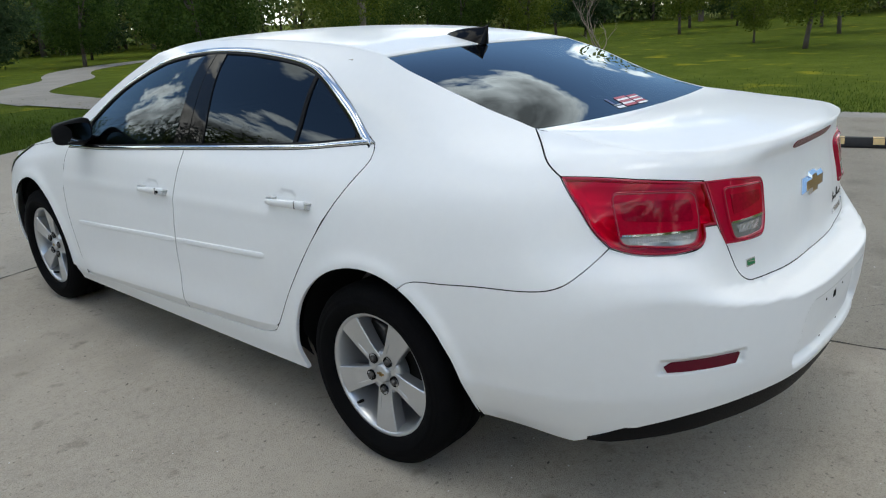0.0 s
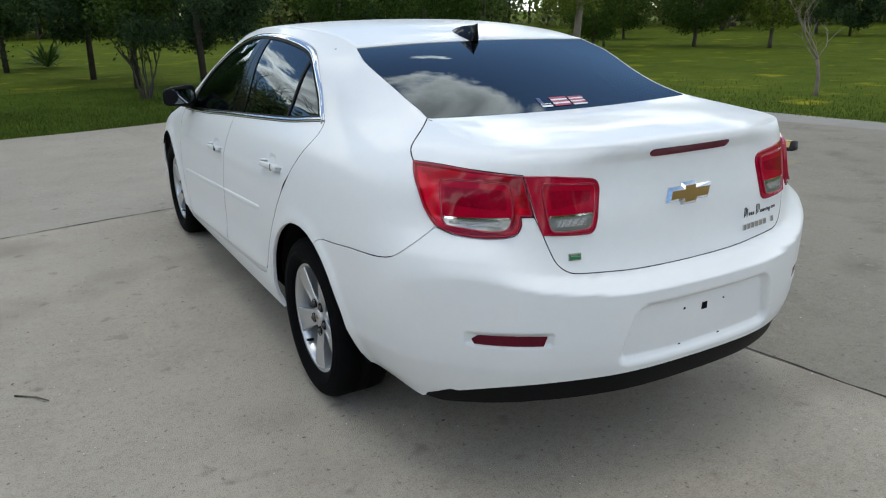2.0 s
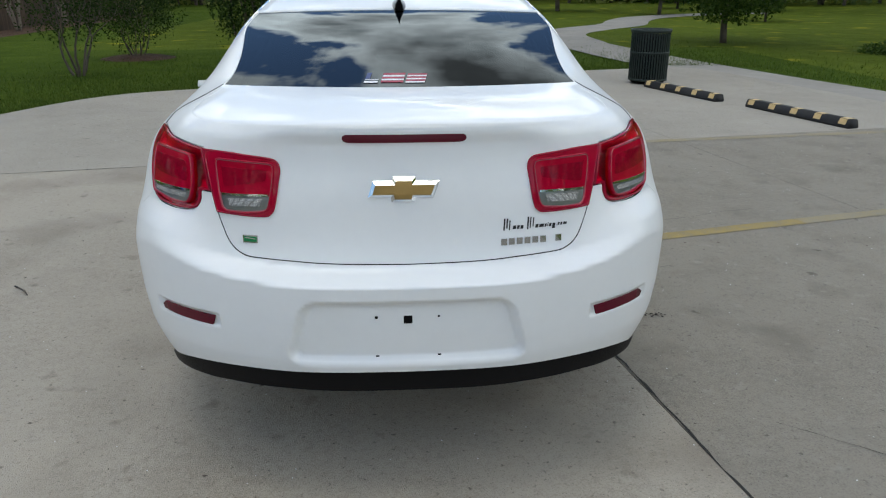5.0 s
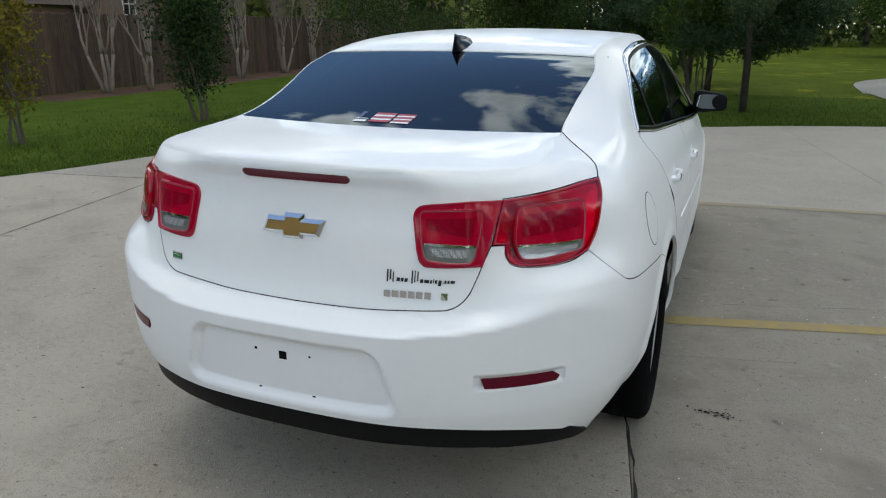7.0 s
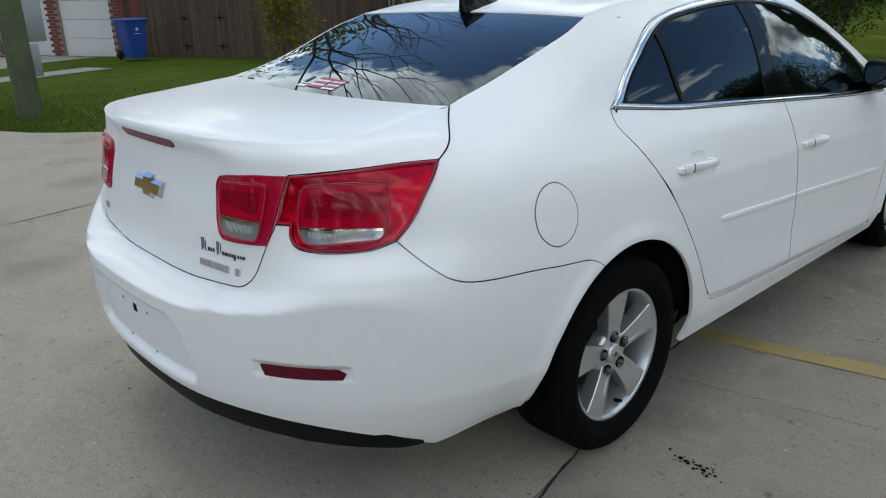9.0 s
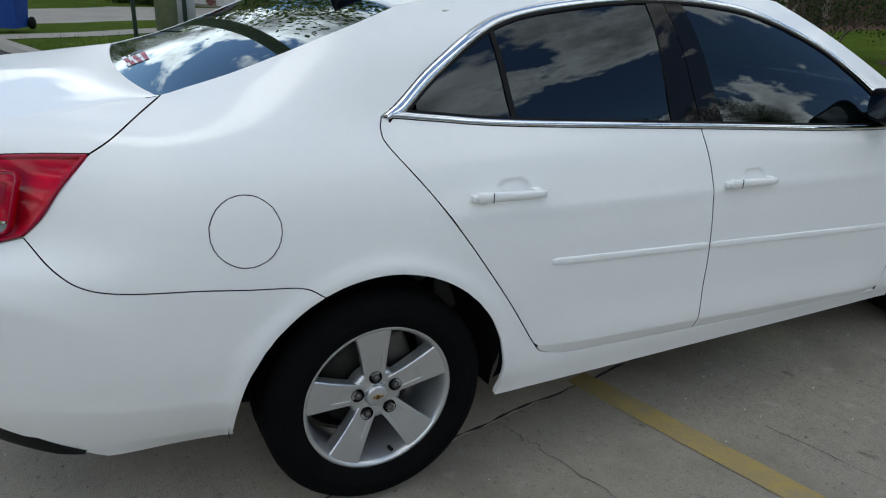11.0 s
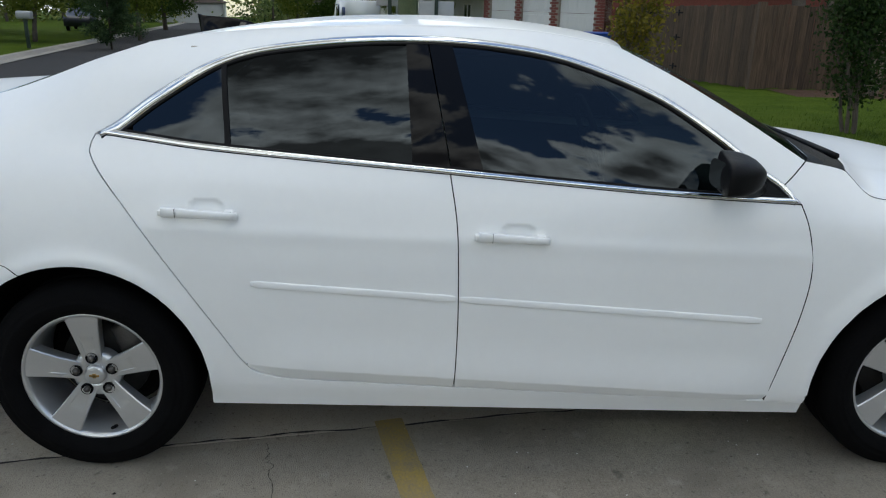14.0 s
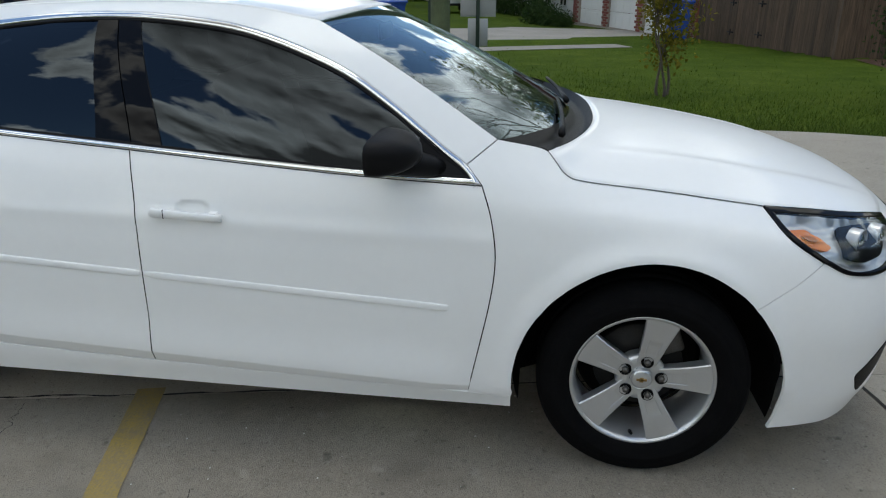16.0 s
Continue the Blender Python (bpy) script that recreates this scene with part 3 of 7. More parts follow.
def hem_shape(s, z, p):
    """Under the fold the door turns in towards the sill."""
    return flare(z, p) - .34 * np.clip(fold_z(p[:, 1]) - z, 0, .07)


def above_fold(line):
    return line[:, 1] > fold_z(body(line[:, 0], line[:, 1])[:, 1])


def door_shape(cy, cz):
    def f(s, z, p):
        tuck = flare(z, p)
        y0 = p[:, 1] - cy - .03
        cup = np.abs(y0 / .050) ** 2.6 + np.abs((z - cz - .008) / .026) ** 2.6
        crease = .004 * np.exp(-((z - .80 + .03 * p[:, 1]) / .03) ** 2)
        return tuck - .007 * step3(cup, 1.5, .30) + crease
    return f


def mould(y0, y1, parents):
    zf = lambda y: .668 - .0645 * (y + .83)
    ysq = np.linspace(y0, y1, 30)
    rows = []
    for h, o in ((-.0112, -.004), (-.0110, .0048), (-.0102, .0062), (-.0085, .0068), (.0060, .0058), (.0085, .0048), (.0104, .0030), (.0110, -.004)):
        q = np.array([(on(None, y, zf(y)), zf(y)) for y in ysq])
        p = body(q[:, 0], q[:, 1])
        taper = np.minimum(1, np.minimum((ysq - y0) / .03 + .4, (y1 - ysq) / .012 + .6))
        rows.append(np.column_stack([p[:, 0] + o * np.minimum(1, taper) - .001, p[:, 1], p[:, 2] + h * taper ** .5]))
    grid = np.array(rows)
    for sx, par in zip((1, -1), parents):
        sheet(grid * (sx, 1, 1) if sx < 0 else grid[::-1], "moulding", PAINT, par, "raised white rubbing strip")


def handle(y0, y1, z, parents, keyed):
    """A pull bar on two feet, with a key end."""
    for sx, par in zip((1, -1), parents):
        bm = bmesh.new()
        s0 = [on(None, y, z) for y in np.linspace(y0, y1, 9)]
        mid = body(np.array(s0), np.full(9, z))
        for k, p in enumerate(mid):
            u = k / 8
            rise = .027 if k < 8 else .020
            h = .0140 - .0035 * u
            ring = [(p[0] + a, p[1], p[2] + .002 - .012 * u + b) for a, b in ((rise - .012, -h), (rise - .001, -h), (rise + .003, -h * .75), (rise + .003, h * .75), (rise - .001, h), (rise - .012, h))]
            vs = [bm.verts.new((sx * q[0], q[1], q[2])) for q in ring]
            if k:
                for a in range(6):
                    bm.faces.new((prev[a], prev[(a + 1) % 6], vs[(a + 1) % 6], vs[a]))
            else:
                bm.faces.new(vs[::-1])
            prev = vs
        bm.faces.new(prev)
        for k in (0, 1, 7):
            p = mid[k]
            block(bm, (sx * (p[0] - .02), p[1] - .012, p[2] - .012), (sx * (p[0] + .020), p[1] + .014, p[2] + .006), .003)
        bmesh.ops.recalc_face_normals(bm, faces=bm.faces)
        h = part("handle", bm, PAINT, par, "white pull handle")
        # Dark strip on the bar draws the shaded split by the key end.
        bm = bmesh.new()
        p = mid[1]
        block(bm, (sx * (p[0] + .025), p[1] + .0138, p[2] - .0135), (sx * (p[0] + .0325), p[1] + .0149, p[2] + .0135))
        if keyed and sx < 0:
            lathe(bm, [(.0, sx * (p[0] + .036)), (.006, sx * (p[0] + .036)), (.007, sx * (p[0] + .03))], 16, m=Matrix.Translation((0, p[1] - .006, p[2])))
        part("key_end", bm, CAVITY, par)


rear_top, front_top = door_rear[above_fold(door_rear)], door_front[above_fold(door_front)]
rear_end, split_top = door_rear[~above_fold(door_rear)], door_split[above_fold(door_split)]
fold_rear = Y(*[(y, fold_z(y)) for y in np.linspace(-.858, -.2035, 24)])
fold_front = Y(*[(y, fold_z(y)) for y in np.linspace(-.2035, .829, 34)])
DOWN = np.array((0, GAP))
rear_doors = panel("rear_door", loop(rear_top, fold_rear - DOWN, split_top[::-1], chrome_low[:19][::-1]), PAINT, car, "white rear door with side window", step=.0085, off=door_shape(-.99, .885), gap=GAP)
front_doors = panel("front_door", loop(split_top, fold_front - DOWN, front_top[::-1], chrome_low[18:][::-1]), PAINT, car, "white front door with side window", step=.0085, off=door_shape(-.05, .826), gap=GAP)
panel("door_hem", loop((fold_rear + DOWN)[::-1], rear_end, door_low[:7]), PAINT, rear_doors, step=.012, off=hem_shape, gap=GAP)
panel("door_hem", loop((fold_front + DOWN)[::-1], door_low[6:]), PAINT, front_doors, step=.012, off=hem_shape, gap=GAP)
handle(*HANDLES[0], rear_doors, False)
handle(*HANDLES[1], front_doors, True)
mould(-.835, -.209, rear_doors)
mould(-.195, .76, front_doors)

# ---- side windows with their bright surround ----
opening = loop(chrome_top, chrome_low)
opening = opening if area(opening) > 0 else opening[::-1]
opening = opening[np.hypot(*(opening - np.roll(opening, 1, 0)).T) > 3e-4]
place = body(opening[:, 0], opening[:, 1])
rear_wide = .013 * step3(place[:, 1], -.80, -1.16) * step3(place[:, 2] - 1.09 + .0755 * (place[:, 1] + 1.306), .01, .04)
frame_in = inset(opening, (.016 + rear_wide)[:, None])
band("window_trim", inset(opening, .001), frame_in, CHROME, car, "bright chrome window surround", off=.003, depth=.014, crown=.003)
seal_in = inset(opening, (.023 + rear_wide)[:, None])
band("window_seal", inset(opening, (.014 + rear_wide)[:, None]), seal_in, BLACK, car, off=.0, depth=.012)
top_y, low_y = [], []
pp = body(seal_in[:, 0], seal_in[:, 1])
for q, p in zip(seal_in, pp):
    line = 1.09 - .0755 * (p[1] + 1.306)
    (top_y if p[2] > line + .030 else low_y).append((p[1], p[2]))
top_y, low_y = sorted(top_y), sorted(low_y)
zt = lambda y: float(np.interp(y, [q[0] for q in top_y], [q[1] for q in top_y]))
zl = lambda y: float(np.interp(y, [q[0] for q in low_y], [q[1] for q in low_y]))


def light(y0, y1, y2, y3):
    """A piece of the window opening between two leaning lines: low from y0 to y1, top from y2 to y3."""
    return Y(*[(y, zl(y) - .004) for y in np.linspace(y0, y1, 12)], *[(y, zt(y) + .004) for y in np.linspace(y3, y2, 16)])


panel("quarter_window", light(-1.20, -.914, -1.20, -.938), DARKTINT, rear_doors, "dark tinted quarter glass", off=-.005, depth=.004, step=.04, even=True)
panel("window_bar", light(-.916, -.900, -.940, -.924), BLACK, rear_doors, off=0, depth=.01, step=.04)
panel("window", light(-.902, -.345, -.926, -.368), DARKTINT, rear_doors, "dark tinted door glass", off=-.005, depth=.004, step=.04, even=True)
panel("pillar_cover", light(-.347, -.2305, -.370, -.3035), GLOSSBLACK, rear_doors, "gloss black pillar cover", off=-.001, depth=.01, step=.04, even=True)
panel("pillar_cover", light(-.2265, -.129, -.2995, -.228), GLOSSBLACK, front_doors, "gloss black pillar cover", off=-.001, depth=.01, step=.04, even=True)
panel("window", light(-.131, .664, -.230, .664), TINT, front_doors, "tinted door glass", off=-.005, depth=.004, step=.04, even=True)
panel("mirror_sail", light(.662, .83, .662, .80), BLACK, front_doors, off=-.001, depth=.01, step=.04)

# ---- tail: bumper, lid, lamps ----


def bumper_shape(s, z, p):
    x = np.abs(p[:, 0])
    half = .345 - .058 * np.clip((z - .455) / .20, 0, 1)
    dx, dz = x - half + .045, np.abs(z - .558) - .098 + .045
    edge = np.hypot(np.maximum(dx, 0), np.maximum(dz, 0)) + np.minimum(np.maximum(dx, dz), 0) - .045
    plate = -.026 * step3(edge, .006, -.020)
    refl = -.010 * step3(np.abs(x - .634), .108, .098) * step3(np.abs(z - .568), .024, .015) * (p[:, 1] < -2)
    under = .468 - .034 * step3(p[:, 1], -2.30, -1.75) - z
    crease = -.24 * .007 * np.log1p(np.exp(np.clip(under / .007, -30, 30))) - .004 * step3(z, .56, .46)
    flare = .010 * np.exp(-((np.hypot(p[:, 1] + HUB_Y, z - HUB_Z) - .40) / .03) ** 2) * (z > .27)
    return plate + refl + crease + flare


bumper_line = loop(lid_edge[::-1], lamp_low, bumper_seam[::-1], rear_arch_low, bumper_low)
bumper_line = inset(bumper_line, .0014)
bumper_line[:, 0] = np.where(bumper_line[:, 0] < .01, 0, bumper_line[:, 0])
rear_bumper = panel("rear_bumper", bumper_line, PAINT, car, "white rear bumper with an empty plate recess", step=.0095, off=bumper_shape, whole=True, rim=CAVITY)[0]
valance_top = bumper_rear_low[5:] + (0, .014)
panel("valance", loop(valance_top, np.vstack([X((0, .346), (.35, .345), (.55, .337)), R((.68, -2.31, .318), (.787, -2.19, .298))])), BLACK, car, "black lower bumper skirt", off=-.030, depth=.06, whole=True)
refl_line = X((.546, .580), (.60, .582), (.66, .583), (.715, .582), (.728, .568), (.722, .554), (.66, .552), (.60, .551), (.556, .551))
panel("reflector", refl_line, DARKRED, rear_bumper, "dark red bumper reflector", off=-.003, depth=.008, step=.03)
for x, z, w in ((0, .594, .012), (-.087, .476, .005), (.087, .476, .005), (-.087, .602, .004), (.085, .602, .003)):
    bm = bmesh.new()
    s = on(abs(x), None, z)
    spot = body(s, z)
    y = float(spot[1]) - float(bumper_shape(np.array([s]), np.array([z]), spot[None])[0]) + .0012
    block(bm, (x - w, y - .0025, z - w), (x + w, y + .02, z + w), .001)
    part("plate_hole", bm, CAVITY, rear_bumper)

lid_line = loop(lid_edge[::-1], lamp_split[::-1], lamp_top[::-1], trunk_seam[::-1], lip)
lid_line = inset(lid_line, .0016)
for k, q in enumerate(lid_line):
    near = np.hypot(*(lip - q).T)
    if near.min() < .016 and np.hypot(*(trunk_seam - q).T).min() > .012:
        lid_line[k] = (q[0], np.interp(q[0], lip[::-1, 0], lip[::-1, 1]) + .001)
lid_line[:, 0] = np.where(lid_line[:, 0] < .01, 0, lid_line[:, 0])
trunk_lid = panel("trunk_lid", lid_line, PAINT, car, "white boot lid with lip spoiler and high brake light", step=.014, whole=True, rim=CAVITY, soft=lambda s, z: .6 * step3(z - np.interp(s, lip[::-1, 0], lip[::-1, 1]), -.05, .0))[0]
for f in trunk_lid.data.polygons:
    if f.center.z > 1.098:
        f.material_index = 0
# Dark tubes laid over the boot lid's seam draw the gap's shade.
for sx in (1, -1):
    bm = bmesh.new()
    tube(bm, [tuple(q) for q in body(trunk_seam[:, 0], trunk_seam[:, 1]) * (sx, 1, 1)], .0020, 6)
    part("lid_seal", bm, CAVITY, car)
LIP3 = body(lip[:, 0], lip[:, 1])
LIP3[-1, 0] = 0
corner = 14
glass_low = np.array([(x, -1.868 + .043 * (x / .612) ** 2, 1.138 + .008 * (x / .612) ** 2) for x in np.linspace(0, .612, 16)])
glass_low[-1] = LIP3[0]
deck_mid = np.array([(0, -1.868 + (LIP3[-1, 1] + 1.868) * u, 1.138 + .012 * math.sin(u * math.pi) + (1.116 - 1.138) * u) for u in np.linspace(0, 1, 24)])
deck = coons(glass_low, LIP3[corner:][::-1], deck_mid, LIP3[:corner + 1], 44, 40)
deck_ob = sheet(across(deck)[::-1], "lid_top", PAINT, trunk_lid)
full = across(deck)[::-1]
du, dv = np.gradient(full, axis=0), np.gradient(full, axis=1)
nn = np.cross(du, dv)
nn *= np.sign(nn[..., 2:])
nn /= np.linalg.norm(nn, axis=2)[..., None]
mid = np.array((0, -2.0, 1.0))
outw = full - mid
outw[..., 2] = 0
outw /= np.linalg.norm(outw, axis=2)[..., None] + 1e-9
ni, nj = full.shape[:2]
wu = step3(np.abs(np.linspace(-1, 1, ni)), .88, 1.0)[:, None]
wv = step3(np.linspace(0, 1, nj), .90, 1.0)[None, :]
wgt = (.36 * np.maximum(wu * step3(np.linspace(0, 1, nj), .05, .3)[None, :], wv))[..., None]
nn = nn * (1 - wgt) + outw * wgt
nn /= np.linalg.norm(nn, axis=2)[..., None]
deck_ob.data.normals_split_custom_set_from_vertices(nn.reshape(-1, 3).tolist())

outer_line = loop(lamp_side, lamp_top, lamp_split, lamp_low)


def edge_far(line):
    """How far places (length, height) lie from a closed line."""
    line = catmull(line, 3, True)
    return lambda s, z: np.sqrt(((s[:, None] - line[None, :, 0]) ** 2 + (z[:, None] - line[None, :, 1]) ** 2).min(1))


outer_far = edge_far(outer_line)


def bowl(s, z, p):
    """The reflector behind the lens: shallow along its edges, deep in the middle, with steps."""
    d = outer_far(s, z)
    return -.006 - .022 * step3(d, .014, .034) + .0014 * np.sin(z * 230) * step3(d, .03, .04)


lamps = panel("outer_tail_lamp", outer_line, REFLECTOR, car, "wraparound red tail lamp with clear strip", step=.012, off=bowl, depth=.01, gap=.0015)
panel("lens", outer_line, LENS, lamps, "clear red lens", step=.02, off=.005, depth=.003, gap=.004)
rim_line = outer_line if area(outer_line) > 0 else outer_line[::-1]
rim_line = rim_line[np.hypot(*(rim_line - np.roll(rim_line, 1, 0)).T) > 6e-4]
band("lens_rim", inset(rim_line, .0025), inset(rim_line, .0085), MAROON, lamps, off=.0052, depth=.022, crown=.0012)
outer_cell = rounded(R((.590, -2.302, 1.016), (.65, -2.24, 1.020), (.712, -2.13, 1.016), (.722, -2.15, .95), (.732, -2.172, .884), (.65, -2.285, .874), (.602, -2.318, .877), (.588, -2.32, .93)), .026, 7)
inner_cell = rounded(X((.517, 1.016), (.511, .937), (.502, .872), (.44, .870), (.373, .874), (.360, .935), (.352, 1.006), (.44, 1.013)), .022, 7)


def lamp_cell(cell, split_at, parents, off):
    """A rounded cell: red block above with a raised inner field, clear strip with a honeycomb and a bright line below, a ring round both."""
    cell = cell if area(cell) > 0 else cell[::-1]
    cell = cell[np.hypot(*(cell - np.roll(cell, 1, 0)).T) > 3e-4]
    inn = inset(cell, .0062)
    red = np.array(clip_line(inn, split_at, .003, True))
    clear = np.array(clip_line(inn, split_at, -.003, False))
    panel("light_block", red, BRIGHTRED, parents, "bright red light block", off=off, depth=.014)
    panel("light_field", rounded(inset(red[::4], .016), .01), DEEPRED, parents, off=off + .0016, depth=.002)
    strips = panel("clear_strip", clear, CLEAR, parents, "clear reversing strip", off=off - .002, depth=.012)
    s0, s1 = clear[:, 0].min() + .004, clear[:, 0].max() - .004
    low = clear[:, 1].min()
    comb = np.array([(q, split_at(q) - .009) for q in np.linspace(s0 + .018, s1 - .018, 8)] + [(q, low + .012) for q in np.linspace(s1 - .024, s0 + .024, 8)])
    panel("honeycomb", comb, HONEYCOMB, strips, "grey honeycomb reflector", off=off - .0006, depth=.001)
    band("cell_ring", cell, inset(cell, .0035), CRIMSON, parents, off=off + .001, depth=.02, crown=.002)
    band("bright_edge", inset(cell, .0036), inset(cell, .0060), PALE_EDGE, parents, off=off + .0008, depth=.012, crown=.001)
    line = [(q, split_at(q)) for q in np.linspace(s0, s1, 12)]
    panel("bright_line", np.array([(q, h - .0028) for q, h in line] + [(q, h + .0028) for q, h in line[::-1]]), CHROME, parents, off=off + .001, depth=.006)


def clip_line(poly, height, lift, above):
    out = []
    for k in range(len(poly)):
        p, q = poly[k - 1], poly[k]
        fp, fq = p[1] - height(p[0]) - lift, q[1] - height(q[0]) - lift
        if (fp >= 0) != (fq >= 0):
            out.append(p + (q - p) * fp / (fp - fq))
        if (fq >= 0) == above:
            out.append(q)
    return out


os0, os1 = outer_cell[:, 0].min(), outer_cell[:, 0].max()
lamp_cell(outer_cell, lambda s: .9165 - .006 * (s - os0) / (os1 - os0), lamps, .0125)
inner = np.vstack([R((.5545, -2.314, 1.036), (.5360, -2.349, .9195)), X((.523, .866)), smooth(X((.523, .866), (.400, .859), (.368, .866), (.353, .895), (.342, .955), (.338, .990), (.346, 1.012), (.375, 1.022), (.47, 1.034)))[1:]])
panel("inner_tail_lamp", inner, CRIMSON, trunk_lid, "red lamp set in the lid", off=.004, depth=.02, gap=.001)
inner_lamps = [o for o in trunk_lid.children if o.name.startswith("inner_tail_lamp")]
inner_rim = inner if area(inner) > 0 else inner[::-1]
inner_rim = rounded(inner_rim, .003, 2)
band("lens_rim", inset(inner_rim, .001), inset(inner_rim, .006), MAROON, inner_lamps, off=.0052, depth=.012, crown=.001)
lamp_cell(inner_cell, lambda s: .9195, inner_lamps, .0085)
panel("high_brake_light", smooth(X((.0, 1.087), (.14, 1.087), (.160, 1.085), (.167, 1.076), (.158, 1.066), (.13, 1.064), (0, 1.064))), DARKRED, trunk_lid, "dark red high brake light", off=.003, depth=.01, whole=True)


def plate(pts, y, name, mat, parent, label="", lift=.006, bevel=0.0):
    """A flat shape set on the lid from points (x, z)."""
    bm = bmesh.new()
    vs = []
    for x, z in pts:
        q = body(on(abs(x), None, z), z)
        vs.append(bm.verts.new((x, q[1] - .0005, z)))
    f = bm.faces.new(vs)
    if f.normal.y > 0 or (f.normal_update() or f.normal.y > 0):
        f.normal_flip()
    got = bmesh.ops.extrude_face_region(bm, geom=[f])
    for v in got["geom"]:
        if isinstance(v, bmesh.types.BMVert):
            v.co.y -= lift
    if bevel:
        top = [e for e in bm.edges if all(v.co.y < min(w.co.y for w in bm.verts) + .02 for v in e.verts) and all(v in got["geom"] for v in e.verts)]
        bmesh.ops.bevel(bm, geom=top, offset=bevel, segments=2, affect="EDGES")
    return part(name, bm, mat, parent, label, smooth=False)


emblem = np.array([(-.103, .916), (-.088, .961), (-.036, .961), (-.034, .972), (.028, .972), (.028, .961), (.095, .961), (.076, .914), (.027, .914), (.024, .903), (-.038, .903), (-.040, .916)])
inner_emblem = inset(emblem, .0095)
emblem = emblem if area(emblem) > 0 else emblem[::-1]
bm = bmesh.new()
rings = []
for pts, lift in ((emblem, .0), (emblem, .004), (inner_emblem, .013), (inner_emblem, .009)):
    rings.append([bm.verts.new((x, float(body(on(abs(x), None, z), z)[1]) - lift, z)) for x, z in pts])
for lo, hi in zip(rings, rings[1:]):
    for k in range(len(lo)):
        bm.faces.new((lo[k], lo[(k + 1) % len(lo)], hi[(k + 1) % len(lo)], hi[k]))
bmesh.ops.recalc_face_normals(bm, faces=bm.faces)
em = part("badge", bm, CHROME, trunk_lid, "chrome-edged gold badge", smooth=False)
plate([tuple(q) for q in inset(inner_emblem, .0004)], 0, "badge_face", GOLD, em, lift=.0105)
gb = plate([(-.452, .809), (-.411, .808), (-.411, .787), (-.452, .788)], 0, "badge_rim", CHROME, trunk_lid, "small chrome-rimmed green badge", .003)
plate([(-.449, .8055), (-.414, .8045), (-.414, .7905), (-.449, .7915)], 0, "green_badge", GREEN, gb, lift=.0042)
plate([(-.446, .8035), (-.436, .8030), (-.417, .7995), (-.417, .7975), (-.436, .8005), (-.446, .8010)], 0, "pale_stroke", CHROME, gb, lift=.0050)
for k in range(8):
    if k != 6:
        plate([(.266 + .0225 * k, .789 + .0007 * k), (.283 + .0225 * k, .789 + .0007 * k), (.283 + .0225 * k, .771 + .0007 * k), (.266 + .0225 * k, .771 + .0007 * k)], 0, "badge_bar", CHROME, trunk_lid, lift=.004)
script = [(.272, .276, .812, .846), (.280, .284, .818, .846), (.288, .291, .812, .840), (.299, .308, .815, .825), (.311, .318, .815, .825), (.321, .329, .815, .825),
          (.340, .344, .812, .848), (.348, .351, .816, .848), (.356, .359, .820, .846), (.364, .372, .816, .826), (.375, .388, .817, .826), (.391, .396, .817, .826), (.399, .401, .818, .829), (.404, .410, .818, .827), (.413, .421, .812, .827),
          (.425, .426, .819, .821), (.429, .434, .820, .828), (.437, .442, .820, .828), (.445, .456, .821, .828)]
for x0, x1, z0, z1 in script:
    plate([(x0, z0), (x1, z0), (x1 + .0015, z1), (x0 + .0015, z1)], 0, "script_bar", INK, trunk_lid, lift=.0008)

# ---- roof, screens, bonnet ----
RE = body(roof_edge[:, 0], roof_edge[:, 1])
GE = body(glass_edge[:, 0], glass_edge[:, 1])
SE = body(screen_edge[:, 0], screen_edge[:, 1])


def bow(a, b, n=16, power=2.0):
    """A line from the middle a to the edge b, level at the middle."""
    a, b = np.array(a), np.array(b)
    u = np.linspace(0, 1, n)[:, None]
    p = a + (b - a) * u ** power
    p[:, 0] = a[0] + (b[0] - a[0]) * u[:, 0]
    return p


ROOF_MID = smooth(np.array([(0, -1.150, 1.362), (0, -1.0, 1.394), (0, -.7, 1.432), (0, -.35, 1.446), (0, 0, 1.439), (0, .25, 1.411), (0, .37, 1.389)]), 8)
roof = coons(ROOF_MID, RE, bow(ROOF_MID[0], RE[0]), bow(ROOF_MID[-1], RE[-1]), 40, 20)
vv = np.linspace(0, 1, 20)[None, :, None]
d = np.linspace(0, 1, 40)
mid_line = roof[:, :1]
edge_line = roof[:, -1:]
roof = mid_line + (edge_line - mid_line) * np.concatenate([vv, vv ** 2 * np.ones_like(vv), (.72 * vv ** 2 + .28 * vv ** 6)], -1)
sheet(across(np.swapaxes(roof, 0, 1)), "roof", PAINT, car, "white roof panel", depth=.012)


def screen(name, top_mid, top_edge, low_mid, edge, mat, label, belly):
    half = coons(bow(low_mid, edge[0] if edge[0][2] < edge[-1][2] else edge[-1]), bow(top_mid, top_edge),
                 np.array([np.array(low_mid) + (np.array(top_mid) - np.array(low_mid)) * u + np.array((0, 0, belly * math.sin(u * math.pi))) for u in np.linspace(0, 1, 20)]),
                 edge if edge[0][2] < edge[-1][2] else edge[::-1], 20, 20)
    half = half.copy()
    half[..., 2] -= .003
    return half


rear_glass = screen("rear_window", (0, -1.150, 1.362), RE[0], (0, -1.868, 1.138), GE, None, "", .018)


